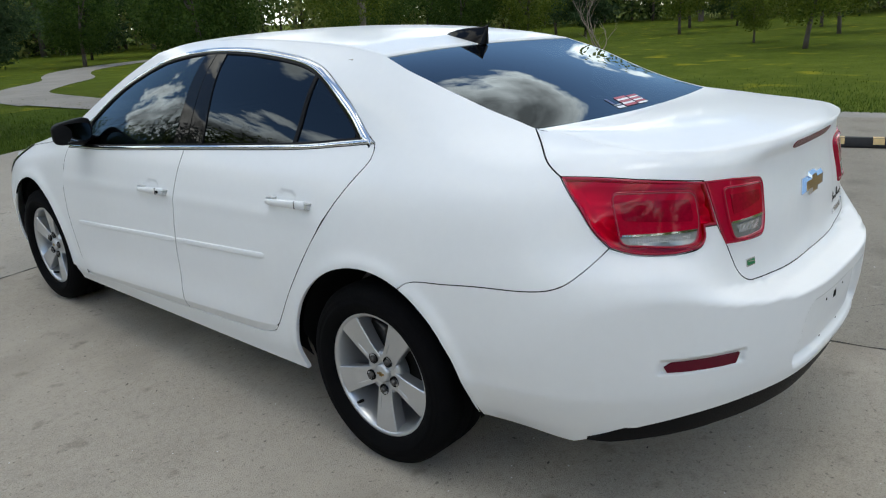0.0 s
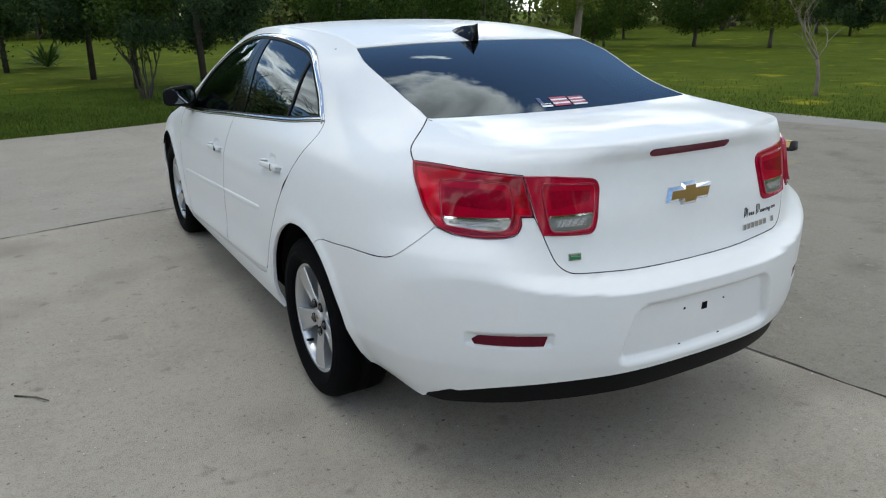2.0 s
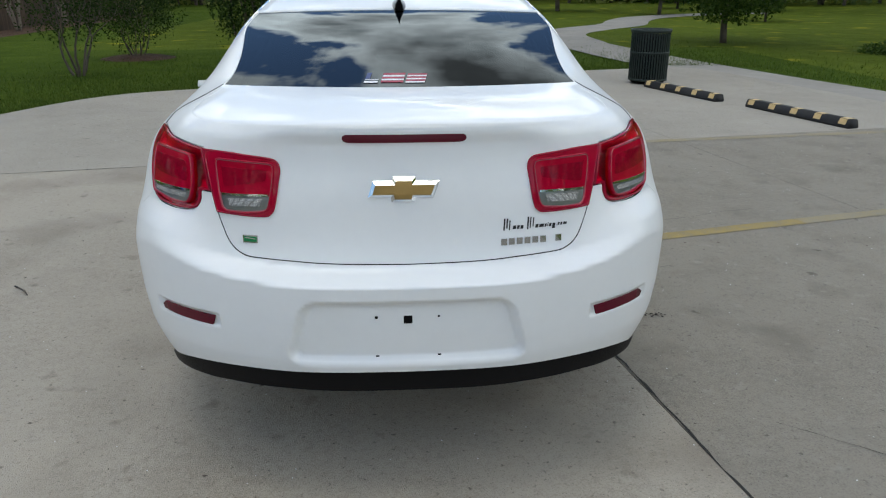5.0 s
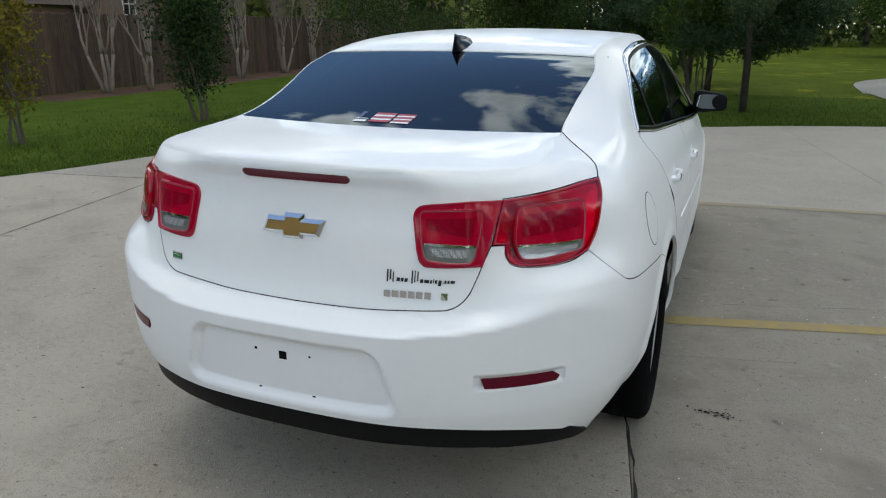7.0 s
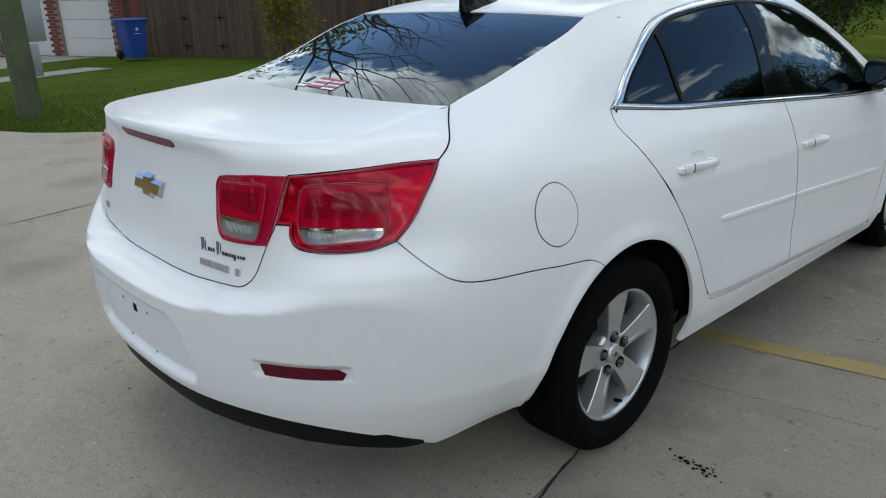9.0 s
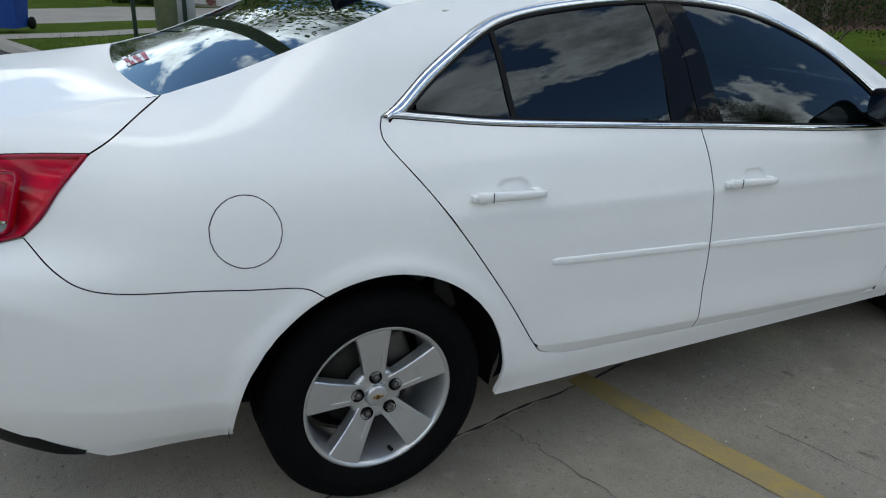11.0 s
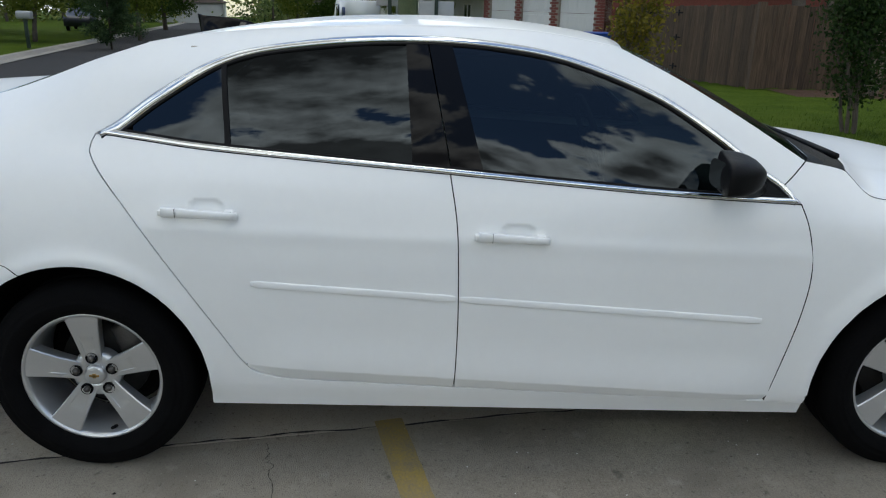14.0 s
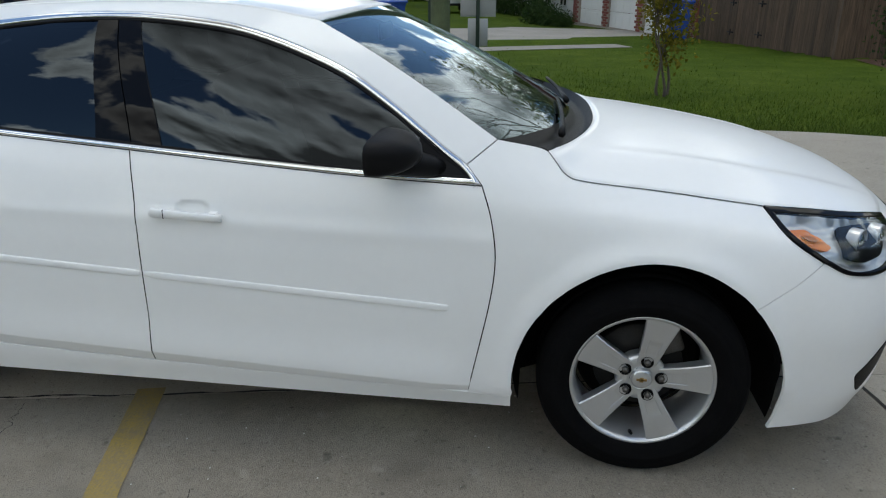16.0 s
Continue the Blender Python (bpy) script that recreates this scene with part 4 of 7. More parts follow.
def even_normals(ob, full):
    """Shade a pane by a cubic fit of its normals, free of ripples."""
    nn = np.cross(np.gradient(full, axis=0), np.gradient(full, axis=1)).reshape(-1, 3)
    nn *= np.sign(nn[:, 2:])
    nn /= np.linalg.norm(nn, axis=1)[:, None]
    p = full.reshape(-1, 3)
    u, w = p[:, 0], (p[:, 1] - p[:, 1].mean()) * 2
    terms = np.stack([np.ones_like(u), u, w, u * u, u * w, w * w, u ** 3, u * w * w], -1)
    nn = terms @ np.linalg.lstsq(terms, nn, rcond=None)[0]
    nn /= np.linalg.norm(nn, axis=1)[:, None]
    ob.data.normals_split_custom_set_from_vertices(nn.tolist())


even_normals(sheet(across(rear_glass), "rear_window", DARKTINT, car, "dark tinted rear window"), across(rear_glass))
front_glass = screen("windscreen", (0, .37, 1.389), SE[0], (0, 1.13, 1.018), SE, None, "", .02)
even_normals(sheet(across(front_glass)[::-1], "windscreen", SCREEN, car, "clear raked windscreen"), across(front_glass)[::-1])
HS = body(hood_seam[:, 0], hood_seam[:, 1]) - (.005, 0, .001)
HT = body(head_top[:, 0], head_top[:, 1])
NO = body(nose[:, 0], nose[:, 1])
NO[-1, 0] = 0
hood_rear = bow((0, 1.21, 1.012), HS[8], 16, 2.4)
hood_mid = smooth(np.array([(0, 1.21, 1.010), (0, 1.5, .982), (0, 1.85, .915), (0, 2.10, .838), (0, NO[-1, 1], NO[-1, 2])]), 8)
hood = coons(hood_rear, NO[::-1], hood_mid, np.vstack([HS[8:], HT[1:]]), 28, 32)
ux = np.linspace(0, 1, 28)[:, None]
along = np.sin(np.linspace(0, 1, 32)[None, :] * math.pi)
crown = along * (.006 * (1 - ux ** 2) + .011 * step3(ux, .62, .70) * (1 - .75 * step3(ux, .72, .95)))
hood[..., 2] += crown
sheet(across(hood), "bonnet", PAINT, car, "white bonnet with raised ridges", depth=.014)
# Added dark tubes along the bonnet's edges put shade into the seam.
for sx in (1, -1):
    bm = bmesh.new()
    tube(bm, [tuple(q) for q in body(hood_seam[6:, 0], hood_seam[6:, 1]) * (sx, 1, 1) + (-sx * .0035, 0, .0002)], .0009, 6)
    part("bonnet_seal", bm, CAVITY, car)
# cowl: black tray between screen and bonnet, wipers
cowl = coons(front_glass[:, 0], hood_rear - (0, 0, .012), np.array([front_glass[0, 0], hood_rear[0]]), np.array([front_glass[-1, 0], hood_rear[-1]]), 20, 6)
cowl[:, 1:5, 2] -= .03
sheet(across(cowl), "cowl", BLACK, car, "black cowl tray", depth=.01)
for x0, x1 in ((.62, .02), (-.05, -.58)):
    bm = bmesh.new()
    pts = [(x0 + (x1 - x0) * u, 1.12 - .10 * abs(x0 + (x1 - x0) * u) ** 2 - .04 * u, 1.035 + .02 * u) for u in np.linspace(0, 1, 8)]
    tube(bm, pts, [.012, .011, .010, .009, .008, .008, .007, .006], 6)
    part("wiper", bm, BLACK, car)

# ---- front wings, lamps, nose ----
panel("fender", loop(hood_seam, head_side, front_seam[::-1], front_arch, Y((.957, .256), (.82, .270)), door_front[::-1], pillar_seam[::-1]), PAINT, car, "white front wing", step=.016, gap=GAP,
      off=lambda s, z, p: .012 * np.exp(-((np.hypot(p[:, 1] - FRONT_Y, z - HUB_Z) - .41) / .04) ** 2) * (z > .3))
head_line = loop(head_side, head_low, head_in, head_top[::-1])
head_far = edge_far(head_line)


def head_bowl(s, z, p):
    """The silver bowl behind the clear lens, with a step along the middle."""
    return -.004 - .030 * step3(head_far(s, z), .006, .030) + .006 * step3(z, .79, .80)


head = panel("headlamp", head_line, HEADBOWL, car, "clear swept headlamp with amber corner", step=.012, off=head_bowl, depth=.02, gap=.006)
panel("lens", head_line, HEADLENS, head, "clear lens", step=.02, off=.004, depth=.002, gap=.004)
band("lamp_rim", inset(head_line, .0006), inset(head_line, .0125), GLOSSBLACK, head, off=.0055, depth=.03)
amber_line = Y((1.744, .814), (1.800, .811), (1.873, .767), (1.858, .754), (1.80, .771))
panel("amber_corner", rounded(amber_line, .004, 2), AMBER, head, "amber corner light", step=.01, off=lambda s, z, p: -.010 - .004 * step3(np.abs(z - .787), .004, .010), depth=.016)
panel("amber_core", rounded(Y((1.776, .796), (1.812, .793), (1.830, .780), (1.800, .783)), .004, 2), AMBER_CORE, head, off=-.005, depth=.004)
panel("lamp_bezel", rounded(Y((1.905, .806), (1.975, .803), (2.06, .790), (2.06, .712), (1.985, .706), (1.925, .728)), .016, 4), BLACK, head, "black lamp bezel", off=-.016, depth=.03)
for sx, par in zip((1, -1), head):
    for yy, zz, r in ((1.985, .757, .036), (2.075, .752, .034)):
        seat_at = body(np.array([on(None, yy, zz)]), np.array([zz]))[0]
        turn = Matrix.Translation((sx * seat_at[0], seat_at[1], zz)) @ Matrix.Rotation(radians(90 - sx * 42), 4, "Z")
        bm = bmesh.new()
        lathe(bm, [(r * .80, -.026), (r * .96, -.016), (r, -.014), (r * 1.04, -.020), (r * 1.04, -.05)], 32, m=turn)
        ring = part("projector", bm, HEADBOWL, par)
        bm = bmesh.new()
        lathe(bm, [(.0, -.010), (r * .3, -.011), (r * .6, -.016), (r * .82, -.026)], 32, m=turn)
        part("projector_lens", bm, MIRROR, ring)
front_bumper = panel("front_bumper", loop(nose, np.array([[LENGTH, .785], [LENGTH, .18]]), front_low[::-1], front_arch_low, front_seam, head_low, head_in), PAINT, car, "white front bumper", step=.02, whole=True,
                     off=lambda s, z, p: .012 * np.exp(-((np.hypot(p[:, 1] - FRONT_Y, z - HUB_Z) - .41) / .04) ** 2) * step3(z, .24, .34))[0]
panel("grille", R((.52, 2.2, .64), (.3, 2.27, .62), (0, 2.3, .62), (0, 2.26, .74), (.3, 2.24, .74), (.5, 2.17, .735)), BLACK, front_bumper, "black mesh grille", off=.004, whole=True)
panel("lower_grille", R((.52, 2.2, .36), (.3, 2.27, .34), (0, 2.3, .34), (0, 2.3, .55), (.3, 2.27, .55), (.5, 2.2, .53)), BLACK, front_bumper, "black mesh grille", off=.004, whole=True)
panel("fog_recess", rounded(R((.735, 2.03, .26), (.775, 2.005, .335), (.70, 2.10, .40), (.64, 2.15, .41), (.66, 2.12, .34)), .02), BLACK, front_bumper, "black fog lamp recess", off=.003)

# ---- dark inside of the shell, floor and wheel wells ----
# Dark sheet added behind the panels, so their gaps stay in shade.
core = loop(np.array([[0.0, .50], [0.0, 1.09]]), X((.3, 1.09), (.5, 1.07)), R((.70, -2.08, 1.06)), Y((-1.8, 1.10), (-1.3, 1.06), (-.23, .975), (.85, .90), (1.3, .86), (1.67, .81)), R((.70, 2.0, .76), (.4, 2.2, .72)), np.array([[LENGTH, .70], [LENGTH, .34]]),
            R((.75, 1.99, .34)), arch(FRONT_Y, .41, 8, 190), Y((.9, .26), (-.9, .28)), arch(-HUB_Y, .41, -10, 172), R((.80, -2.1, .42), (.5, -2.44, .50)))
core[:, 0] = np.clip(core[:, 0], 0, LENGTH)
panel("inner_shell", core, CAVITY, car, off=-.055, depth=0, step=.05, whole=True)
bm = bmesh.new()
block(bm, (-.58, -2.05, .21), (.58, 1.80, .26), .02)
part("underbody", bm, CAVITY, car)
for hy in (-HUB_Y, FRONT_Y):
    for sx in (1, -1):
        bm = bmesh.new()
        lo, hi = (-20, 200) if hy > 0 else (-12, 186)
        prof = [(.403, .855 if hy > 0 else .886), (.400, .60), (.0, .60)]
        for (r0, x0), (r1, x1) in zip(prof, prof[1:]):
            for q in range(40):
                a, b = radians(lo + (hi - lo) * q / 40), radians(lo + (hi - lo) * (q + 1) / 40)
                wide = lambda r, w: r + (.030 * (max(0, radians(43) - w) / radians(64)) ** 1.5 if hy > 0 and r else 0)
                tuck_in = lambda x, w: x - (.05 * min(1, max(0, (.18 - math.sin(w)) / .25)) if x > .7 else 0)
                bm.faces.new([bm.verts.new((sx * tuck_in(x, w), hy + wide(r, w) * math.cos(w), HUB_Z + wide(r, w) * math.sin(w))) for r, x, w in ((r0, x0, a), (r0, x0, b), (r1, x1, b), (r1, x1, a))])
        bmesh.ops.remove_doubles(bm, verts=bm.verts, dist=1e-4)
        part("wheel_well", bm, CAVITY, car)


# ---- wheels: tyre, five-spoke rim, nuts, cap, brake disc ----
def wheel(hy, sx, turn):
    w = new("wheel")
    w.parent = car
    w.matrix_basis = Matrix.Translation((0, hy, HUB_Z)) @ Matrix.Diagonal((sx, 1, 1, 1))
    bm = bmesh.new()
    prof = [(.208, .690), (.225, .682), (.27, .676), (.305, .684), (.322, .700), (.3245, .72), (.3245, .755), (.318, .758), (.318, .764), (.325, .767), (.325, .81), (.318, .813), (.318, .819), (.3245, .822), (.3245, .862), (.322, .878), (.310, .896),
            (.298, .904), (.290, .9055), (.289, .9075), (.281, .908), (.270, .909), (.2695, .910), (.262, .9098), (.244, .904), (.232, .896), (.222, .886), (.213, .87)]
    lathe(bm, prof, 72)
    bmesh.ops.recalc_face_normals(bm, faces=bm.faces)
    part("tyre", bm, RUBBER, w, "black road tyre")
    bm = bmesh.new()
    lathe(bm, [(.210, .69), (.204, .72), (.197, .80), (.200, .850), (.207, .872), (.2105, .880), (.2165, .884), (.2215, .8855), (.2228, .882), (.2215, .870)], 72)
    rim = part("rim", bm, ALLOY, w, "silver five-spoke alloy rim")
    for k in range(5):
        bm = bmesh.new()
        m = Matrix.Rotation(radians(turn + 72 * k), 4, "X")
        rows = []
        for u in np.linspace(0, 1, 25):
            r = .030 + (.212 - .030) * u
            half = .030 + .024 * u ** 1.5 if u > .12 else .021 + .075 * u
            x = .880 - .024 * (1 - u) ** 2 - .003 * math.sin(u * math.pi)
            dip = .0022 * float(step3(u, .24, .34) * step3(u, .62, .50))
            back = x - .060 + .02 * (1 - u)
            rows.append([(back, r, -half * .80), (x - .012, r, -half * .97), (x - .003, r, -half), (x, r, -half * .93), (x, r, -half * .54), (x - dip, r, -half * .50), (x - dip, r, half * .50), (x, r, half * .54), (x, r, half * .93), (x - .003, r, half), (x - .012, r, half * .97), (back, r, half * .80)])
        vs = [[bm.verts.new(m @ Vector(q)) for q in row] for row in rows]
        for a, b in zip(vs, vs[1:]):
            for j in range(11):
                bm.faces.new((a[j], a[j + 1], b[j + 1], b[j]))
        bm.faces.new(vs[0])
        bmesh.ops.recalc_face_normals(bm, faces=bm.faces)
        part("spoke", bm, ALLOY, w, smooth=False)
    bm = bmesh.new()
    lathe(bm, [(.074, .805), (.080, .838), (.076, .854), (.066, .858), (.044, .861), (.036, .856)], 40)
    bmesh.ops.recalc_face_normals(bm, faces=bm.faces)
    part("hub", bm, ALLOY, w)
    for k in range(5):
        bm = bmesh.new()
        m = Matrix.Rotation(radians(turn + 72 * k), 4, "X") @ Matrix.Translation((0, .060, 0))
        lathe(bm, [(.0, .876), (.0072, .876), (.0108, .871), (.0115, .85)], 6, m=m)
        part("wheel_nut", bm, STEEL, w)
        bm = bmesh.new()
        lathe(bm, [(.0112, .8625), (.0178, .8635), (.0188, .8675), (.0194, .8600)], 20, m=m)
        part("nut_cup", bm, GLOSSBLACK, w)
    bm = bmesh.new()
    lathe(bm, [(.0, .872), (.026, .871), (.032, .868), (.034, .855)], 32)
    cap = part("centre_cap", bm, ALLOY, w, "round cap with gold mark")
    bm = bmesh.new()
    block(bm, (.871, -.016, -.004), (.8735, .016, .004), .001)
    block(bm, (.871, -.006, -.008), (.8735, .006, .008), .001)
    part("cap_mark", bm, GOLD, w)
    bm = bmesh.new()
    lathe(bm, [(.05, .775), (.14, .772), (.142, .765), (.142, .752), (.05, .75)], 40)
    part("brake_disc", bm, DISC, w)
    bm = bmesh.new()
    block(bm, (.73, .075, .02), (.80, .155, .115), .012, Matrix.Rotation(radians(20), 4, "X"))
    part("brake_caliper", bm, STEEL, w)
    bm = bmesh.new()
    lathe(bm, [(.0, .70), (.195, .70)], 40)
    part("wheel_back", bm, CAVITY, w)
    bm = bmesh.new()
    tube(bm, [(.852, .200, 0), (.880, .190, 0)], [.0062, .0055], 8)
    bmesh.ops.transform(bm, matrix=Matrix.Rotation(radians(turn - 100), 4, "X"), verts=bm.verts)
    part("valve", bm, BLACK, w)


wheel(FRONT_Y, 1, 5)
wheel(-1.362, 1, 22)
wheel(FRONT_Y, -1, 30)
wheel(-1.362, -1, 50)

# ---- mirrors, aerial ----
for sx, par in zip((1, -1), front_doors):
    bm = bmesh.new()
    bmesh.ops.create_uvsphere(bm, u_segments=32, v_segments=20, radius=1)
    for v in bm.verts:
        c = v.co.copy()
        f = (abs(c.x) ** 4.5 + abs(c.z) ** 4.5 + 1e-9) ** (1 / 4.5) / max(math.hypot(c.x, c.z), 1e-6)
        q = Vector((c.x / max(f, .6), c.y, c.z / max(f, .6)))
        if q.y < -.15:
            q.y = -.15 - (q.y + .15) * -.12
        wide = .096 * (1 - .12 * max(q.y, 0))
        v.co = Vector((sx * (.952 + wide * q.x), .578 + .110 * q.y - .05 * q.x * .35, 1.036 + .056 * q.z * (1 - .12 * q.x) - .004 * q.x))
    if sx < 0:
        bmesh.ops.reverse_faces(bm, faces=bm.faces)
    bmesh.ops.recalc_face_normals(bm, faces=bm.faces)
    mir = part("side_mirror", bm, BLACK, par, "black door mirror housing")
    bm = bmesh.new()
    tube(bm, [(sx * .83, .73, .968), (sx * .86, .70, .980), (sx * .90, .65, .998), (sx * .94, .60, 1.015)], [.027, .033, .039, .043], 12)
    part("mirror_arm", bm, BLACK, par)
    bm = bmesh.new()
    pts = [(.078 * math.copysign(abs(math.cos(q)) ** .55, math.cos(q)), .042 * math.copysign(abs(math.sin(q)) ** .55, math.sin(q))) for q in np.arange(28) / 28 * math.tau]
    bm.faces.new([bm.verts.new((sx * (.952 + x), .553 - .0185 * x * 1.0 - .0045, 1.036 + z)) for x, z in pts])
    part("mirror_glass", bm, MIRROR, par, "mirror glass")

bm = bmesh.new()
rows = []
for u in np.linspace(0, 1, 14):
    y = -.968 - .208 * u
    h = .070 * u ** .8
    if u > .93:
        h = .070
    wdt = .030 * (1 - (2 * abs(u - .55)) ** 3 * .8)
    zb = float(np.interp(y, ROOF_MID[:, 1], ROOF_MID[:, 2])) - .004
    rows.append([bm.verts.new((x * wdt * (1 - t ** 1.5) + 0, y - .012 * t * u, zb + t * (h + .004))) for x, t in ((-1, 0), (-.85, .3), (-.6, .6), (-.35, .9), (0, 1.0), (.35, .9), (.6, .6), (.85, .3), (1, 0))])
for a, b in zip(rows, rows[1:]):
    for j in range(8):
        bm.faces.new((a[j], b[j], b[j + 1], a[j + 1]))
bm.faces.new(rows[-1])
bmesh.ops.recalc_face_normals(bm, faces=bm.faces)
part("roof_aerial", bm, GLOSSBLACK, car, "black shark-fin aerial")


# ---- inside: seats, wheel, dash, shelf ----
def seat(x, y, wide):
    bm = bmesh.new()
    block(bm, (x - wide / 2, y - .24, .40), (x + wide / 2, y + .26, .58), .05, seg=3)
    block(bm, (-wide / 2, -.08, 0), (wide / 2, .08, .62), .06, Matrix.Translation((x, y - .26, .52)) @ Matrix.Rotation(radians(18), 4, "X"), seg=3)
    for hx in ([x] if wide < .8 else [x - .38, x + .38]):
        block(bm, (-.12, -.05, 0), (.12, .05, .17), .045, Matrix.Translation((hx, y - .49, 1.12)) @ Matrix.Rotation(radians(12), 4, "X"), seg=3)
    part("seat", bm, CLOTH, car, "grey cloth seat")


seat(-.37, .12, .52)
seat(.37, .12, .52)
seat(0, -.82, 1.25)
bm = bmesh.new()
block(bm, (-.70, .62, .60), (.70, 1.10, .945), .08, seg=3)
part("dashboard", bm, DASH, car, "dark dashboard")
bm = bmesh.new()
pts = [Vector((-.37 + .185 * math.cos(q), .47 - .06 * math.sin(q), .93 + .175 * math.sin(q))) for q in np.arange(33) / 32 * math.tau]
tube(bm, pts, .014, 8, cap=False)
block(bm, (-.43, .46, .88), (-.31, .52, .97), .02)
tube(bm, [(-.54, .47, .93), (-.2, .47, .93)], .012, 6)
part("steering_wheel", bm, DASH, car)
bm = bmesh.new()
block(bm, (-.62, -1.78, 1.04), (.62, -1.22, 1.075), .01)
part("parcel_shelf", bm, CLOTH, car)
bm = bmesh.new()
block(bm, (-.60, -1.05, 1.335), (.60, .28, 1.345), .004)
part("headliner", bm, CREAM, car)
bm = bmesh.new()
block(bm, (-.11, .40, 1.27), (.11, .42, 1.33), .012)
part("rear_view_mirror", bm, DASH, car)
# sticker of coloured blocks on the rear window


def on_glass(x, v):
    row = np.array([[np.interp(v * 19, np.arange(20), rear_glass[i, :, k]) for k in range(3)] for i in range(20)])
    p = np.array([np.interp(abs(x), row[:, 0], row[:, k]) for k in range(3)])
    return (x, p[1] - .0012, p[2] + .0016)


for x0, x1, mat, bars in ((-.128, -.082, WHITE_INK, ((0, .20), (.30, .36))), (-.128, -.112, BLUE_INK, ((.40, 1),)), (-.072, .004, RED_INK, ((.04, .22), (.42, .58), (.78, .96))), (-.072, .004, WHITE_INK, ((.24, .40), (.60, .76))),
                          (.012, .078, WHITE_INK, ((.0, .14), (.32, .44), (.62, .74))), (.012, .078, RED_INK, ((.16, .30), (.46, .60), (.76, .90)))):
    bm = bmesh.new()
    for q0, q1 in bars:
        bm.faces.new([bm.verts.new(on_glass(x + .012 * q, .045 + .095 * q)) for x, q in ((x0, q0), (x1, q0), (x1, q1), (x0, q1))])
    part("sticker", bm, mat, car, smooth=False)


# ==== surroundings ====
def leafy(name, dark, light, rough=.6):
    """Leaves that differ one from the next, partly letting light through."""
    m = bpy.data.materials.new(name)
    m.use_nodes = True
    t = m.node_tree
    p = t.nodes["Principled BSDF"]
    g, r, tr, mx = (t.nodes.new("ShaderNode" + k) for k in ("NewGeometry", "ValToRGB", "BsdfTranslucent", "MixShader"))
    r.color_ramp.elements[0].color, r.color_ramp.elements[1].color = (*dark, 1), (*light, 1)
    t.links.new(g.outputs["Random Per Island"], r.inputs[0])
    t.links.new(r.outputs[0], p.inputs["Base Color"])
    t.links.new(r.outputs[0], tr.inputs[0])
    p.inputs["Roughness"].default_value = rough
    p.inputs["Specular IOR Level"].default_value = .12
    mx.inputs[0].default_value = .42
    t.links.new(p.outputs[0], mx.inputs[1])
    t.links.new(tr.outputs[0], mx.inputs[2])
    t.links.new(mx.outputs[0], t.nodes["Material Output"].inputs[0])
    return m


def ground_mat(name, tones, scales, rough=.95, bump=.5, bump_scale=60.0, specks=None, gloss=.3):
    """Ground from layered noise: tones from low to high, over a broad and a fine scale, with optional specks."""
    m = bpy.data.materials.new(name)
    m.use_nodes = True
    t = m.node_tree
    p = t.nodes["Principled BSDF"]
    p.inputs["Roughness"].default_value = rough
    p.inputs["Specular IOR Level"].default_value = gloss
    co = t.nodes.new("ShaderNodeTexCoord")
    total = None
    for sc, share in scales:
        n = t.nodes.new("ShaderNodeTexNoise")
        n.inputs["Scale"].default_value, n.inputs["Detail"].default_value, n.inputs["Roughness"].default_value = sc, 6, .62
        t.links.new(co.outputs["Object"], n.inputs["Vector"])
        w = t.nodes.new("ShaderNodeMath")
        w.operation = "MULTIPLY_ADD"
        w.inputs[1].default_value = share
        t.links.new(n.outputs[0], w.inputs[0])
        if total is not None:
            t.links.new(total, w.inputs[2])
        else:
            w.inputs[2].default_value = 0
        total = w.outputs[0]
    r = t.nodes.new("ShaderNodeValToRGB")
    r.color_ramp.elements[0].position, r.color_ramp.elements[-1].position = .34, .66
    r.color_ramp.elements[0].color, r.color_ramp.elements[-1].color = (*tones[0], 1), (*tones[-1], 1)
    for k, c in enumerate(tones[1:-1]):
        e = r.color_ramp.elements.new(.34 + .32 * (k + 1) / (len(tones) - 1))
        e.color = (*c, 1)
    t.links.new(total, r.inputs[0])
    out = r.outputs[0]
    for color, sc, lo, hi in specks or ():
        v, rr, mx = t.nodes.new("ShaderNodeTexNoise"), t.nodes.new("ShaderNodeMapRange"), t.nodes.new("ShaderNodeMix")
        v.inputs["Scale"].default_value, v.inputs["Detail"].default_value = sc, 3
        t.links.new(co.outputs["Object"], v.inputs["Vector"])
        rr.inputs[1].default_value, rr.inputs[2].default_value = lo, hi
        t.links.new(v.outputs[0], rr.inputs[0])
        mx.data_type = "RGBA"
        mx.inputs["B"].default_value = (*color, 1)
        t.links.new(rr.outputs[0], mx.inputs["Factor"])
        t.links.new(out, mx.inputs["A"])
        out = mx.outputs["Result"]
    t.links.new(out, p.inputs["Base Color"])
    n, b = t.nodes.new("ShaderNodeTexNoise"), t.nodes.new("ShaderNodeBump")
    n.inputs["Scale"].default_value, n.inputs["Detail"].default_value = bump_scale, 8
    t.links.new(co.outputs["Object"], n.inputs["Vector"])
    b.inputs["Strength"].default_value, b.inputs["Distance"].default_value = bump, .02
    t.links.new(n.outputs[0], b.inputs["Height"])
    t.links.new(b.outputs[0], p.inputs["Normal"])
    return m


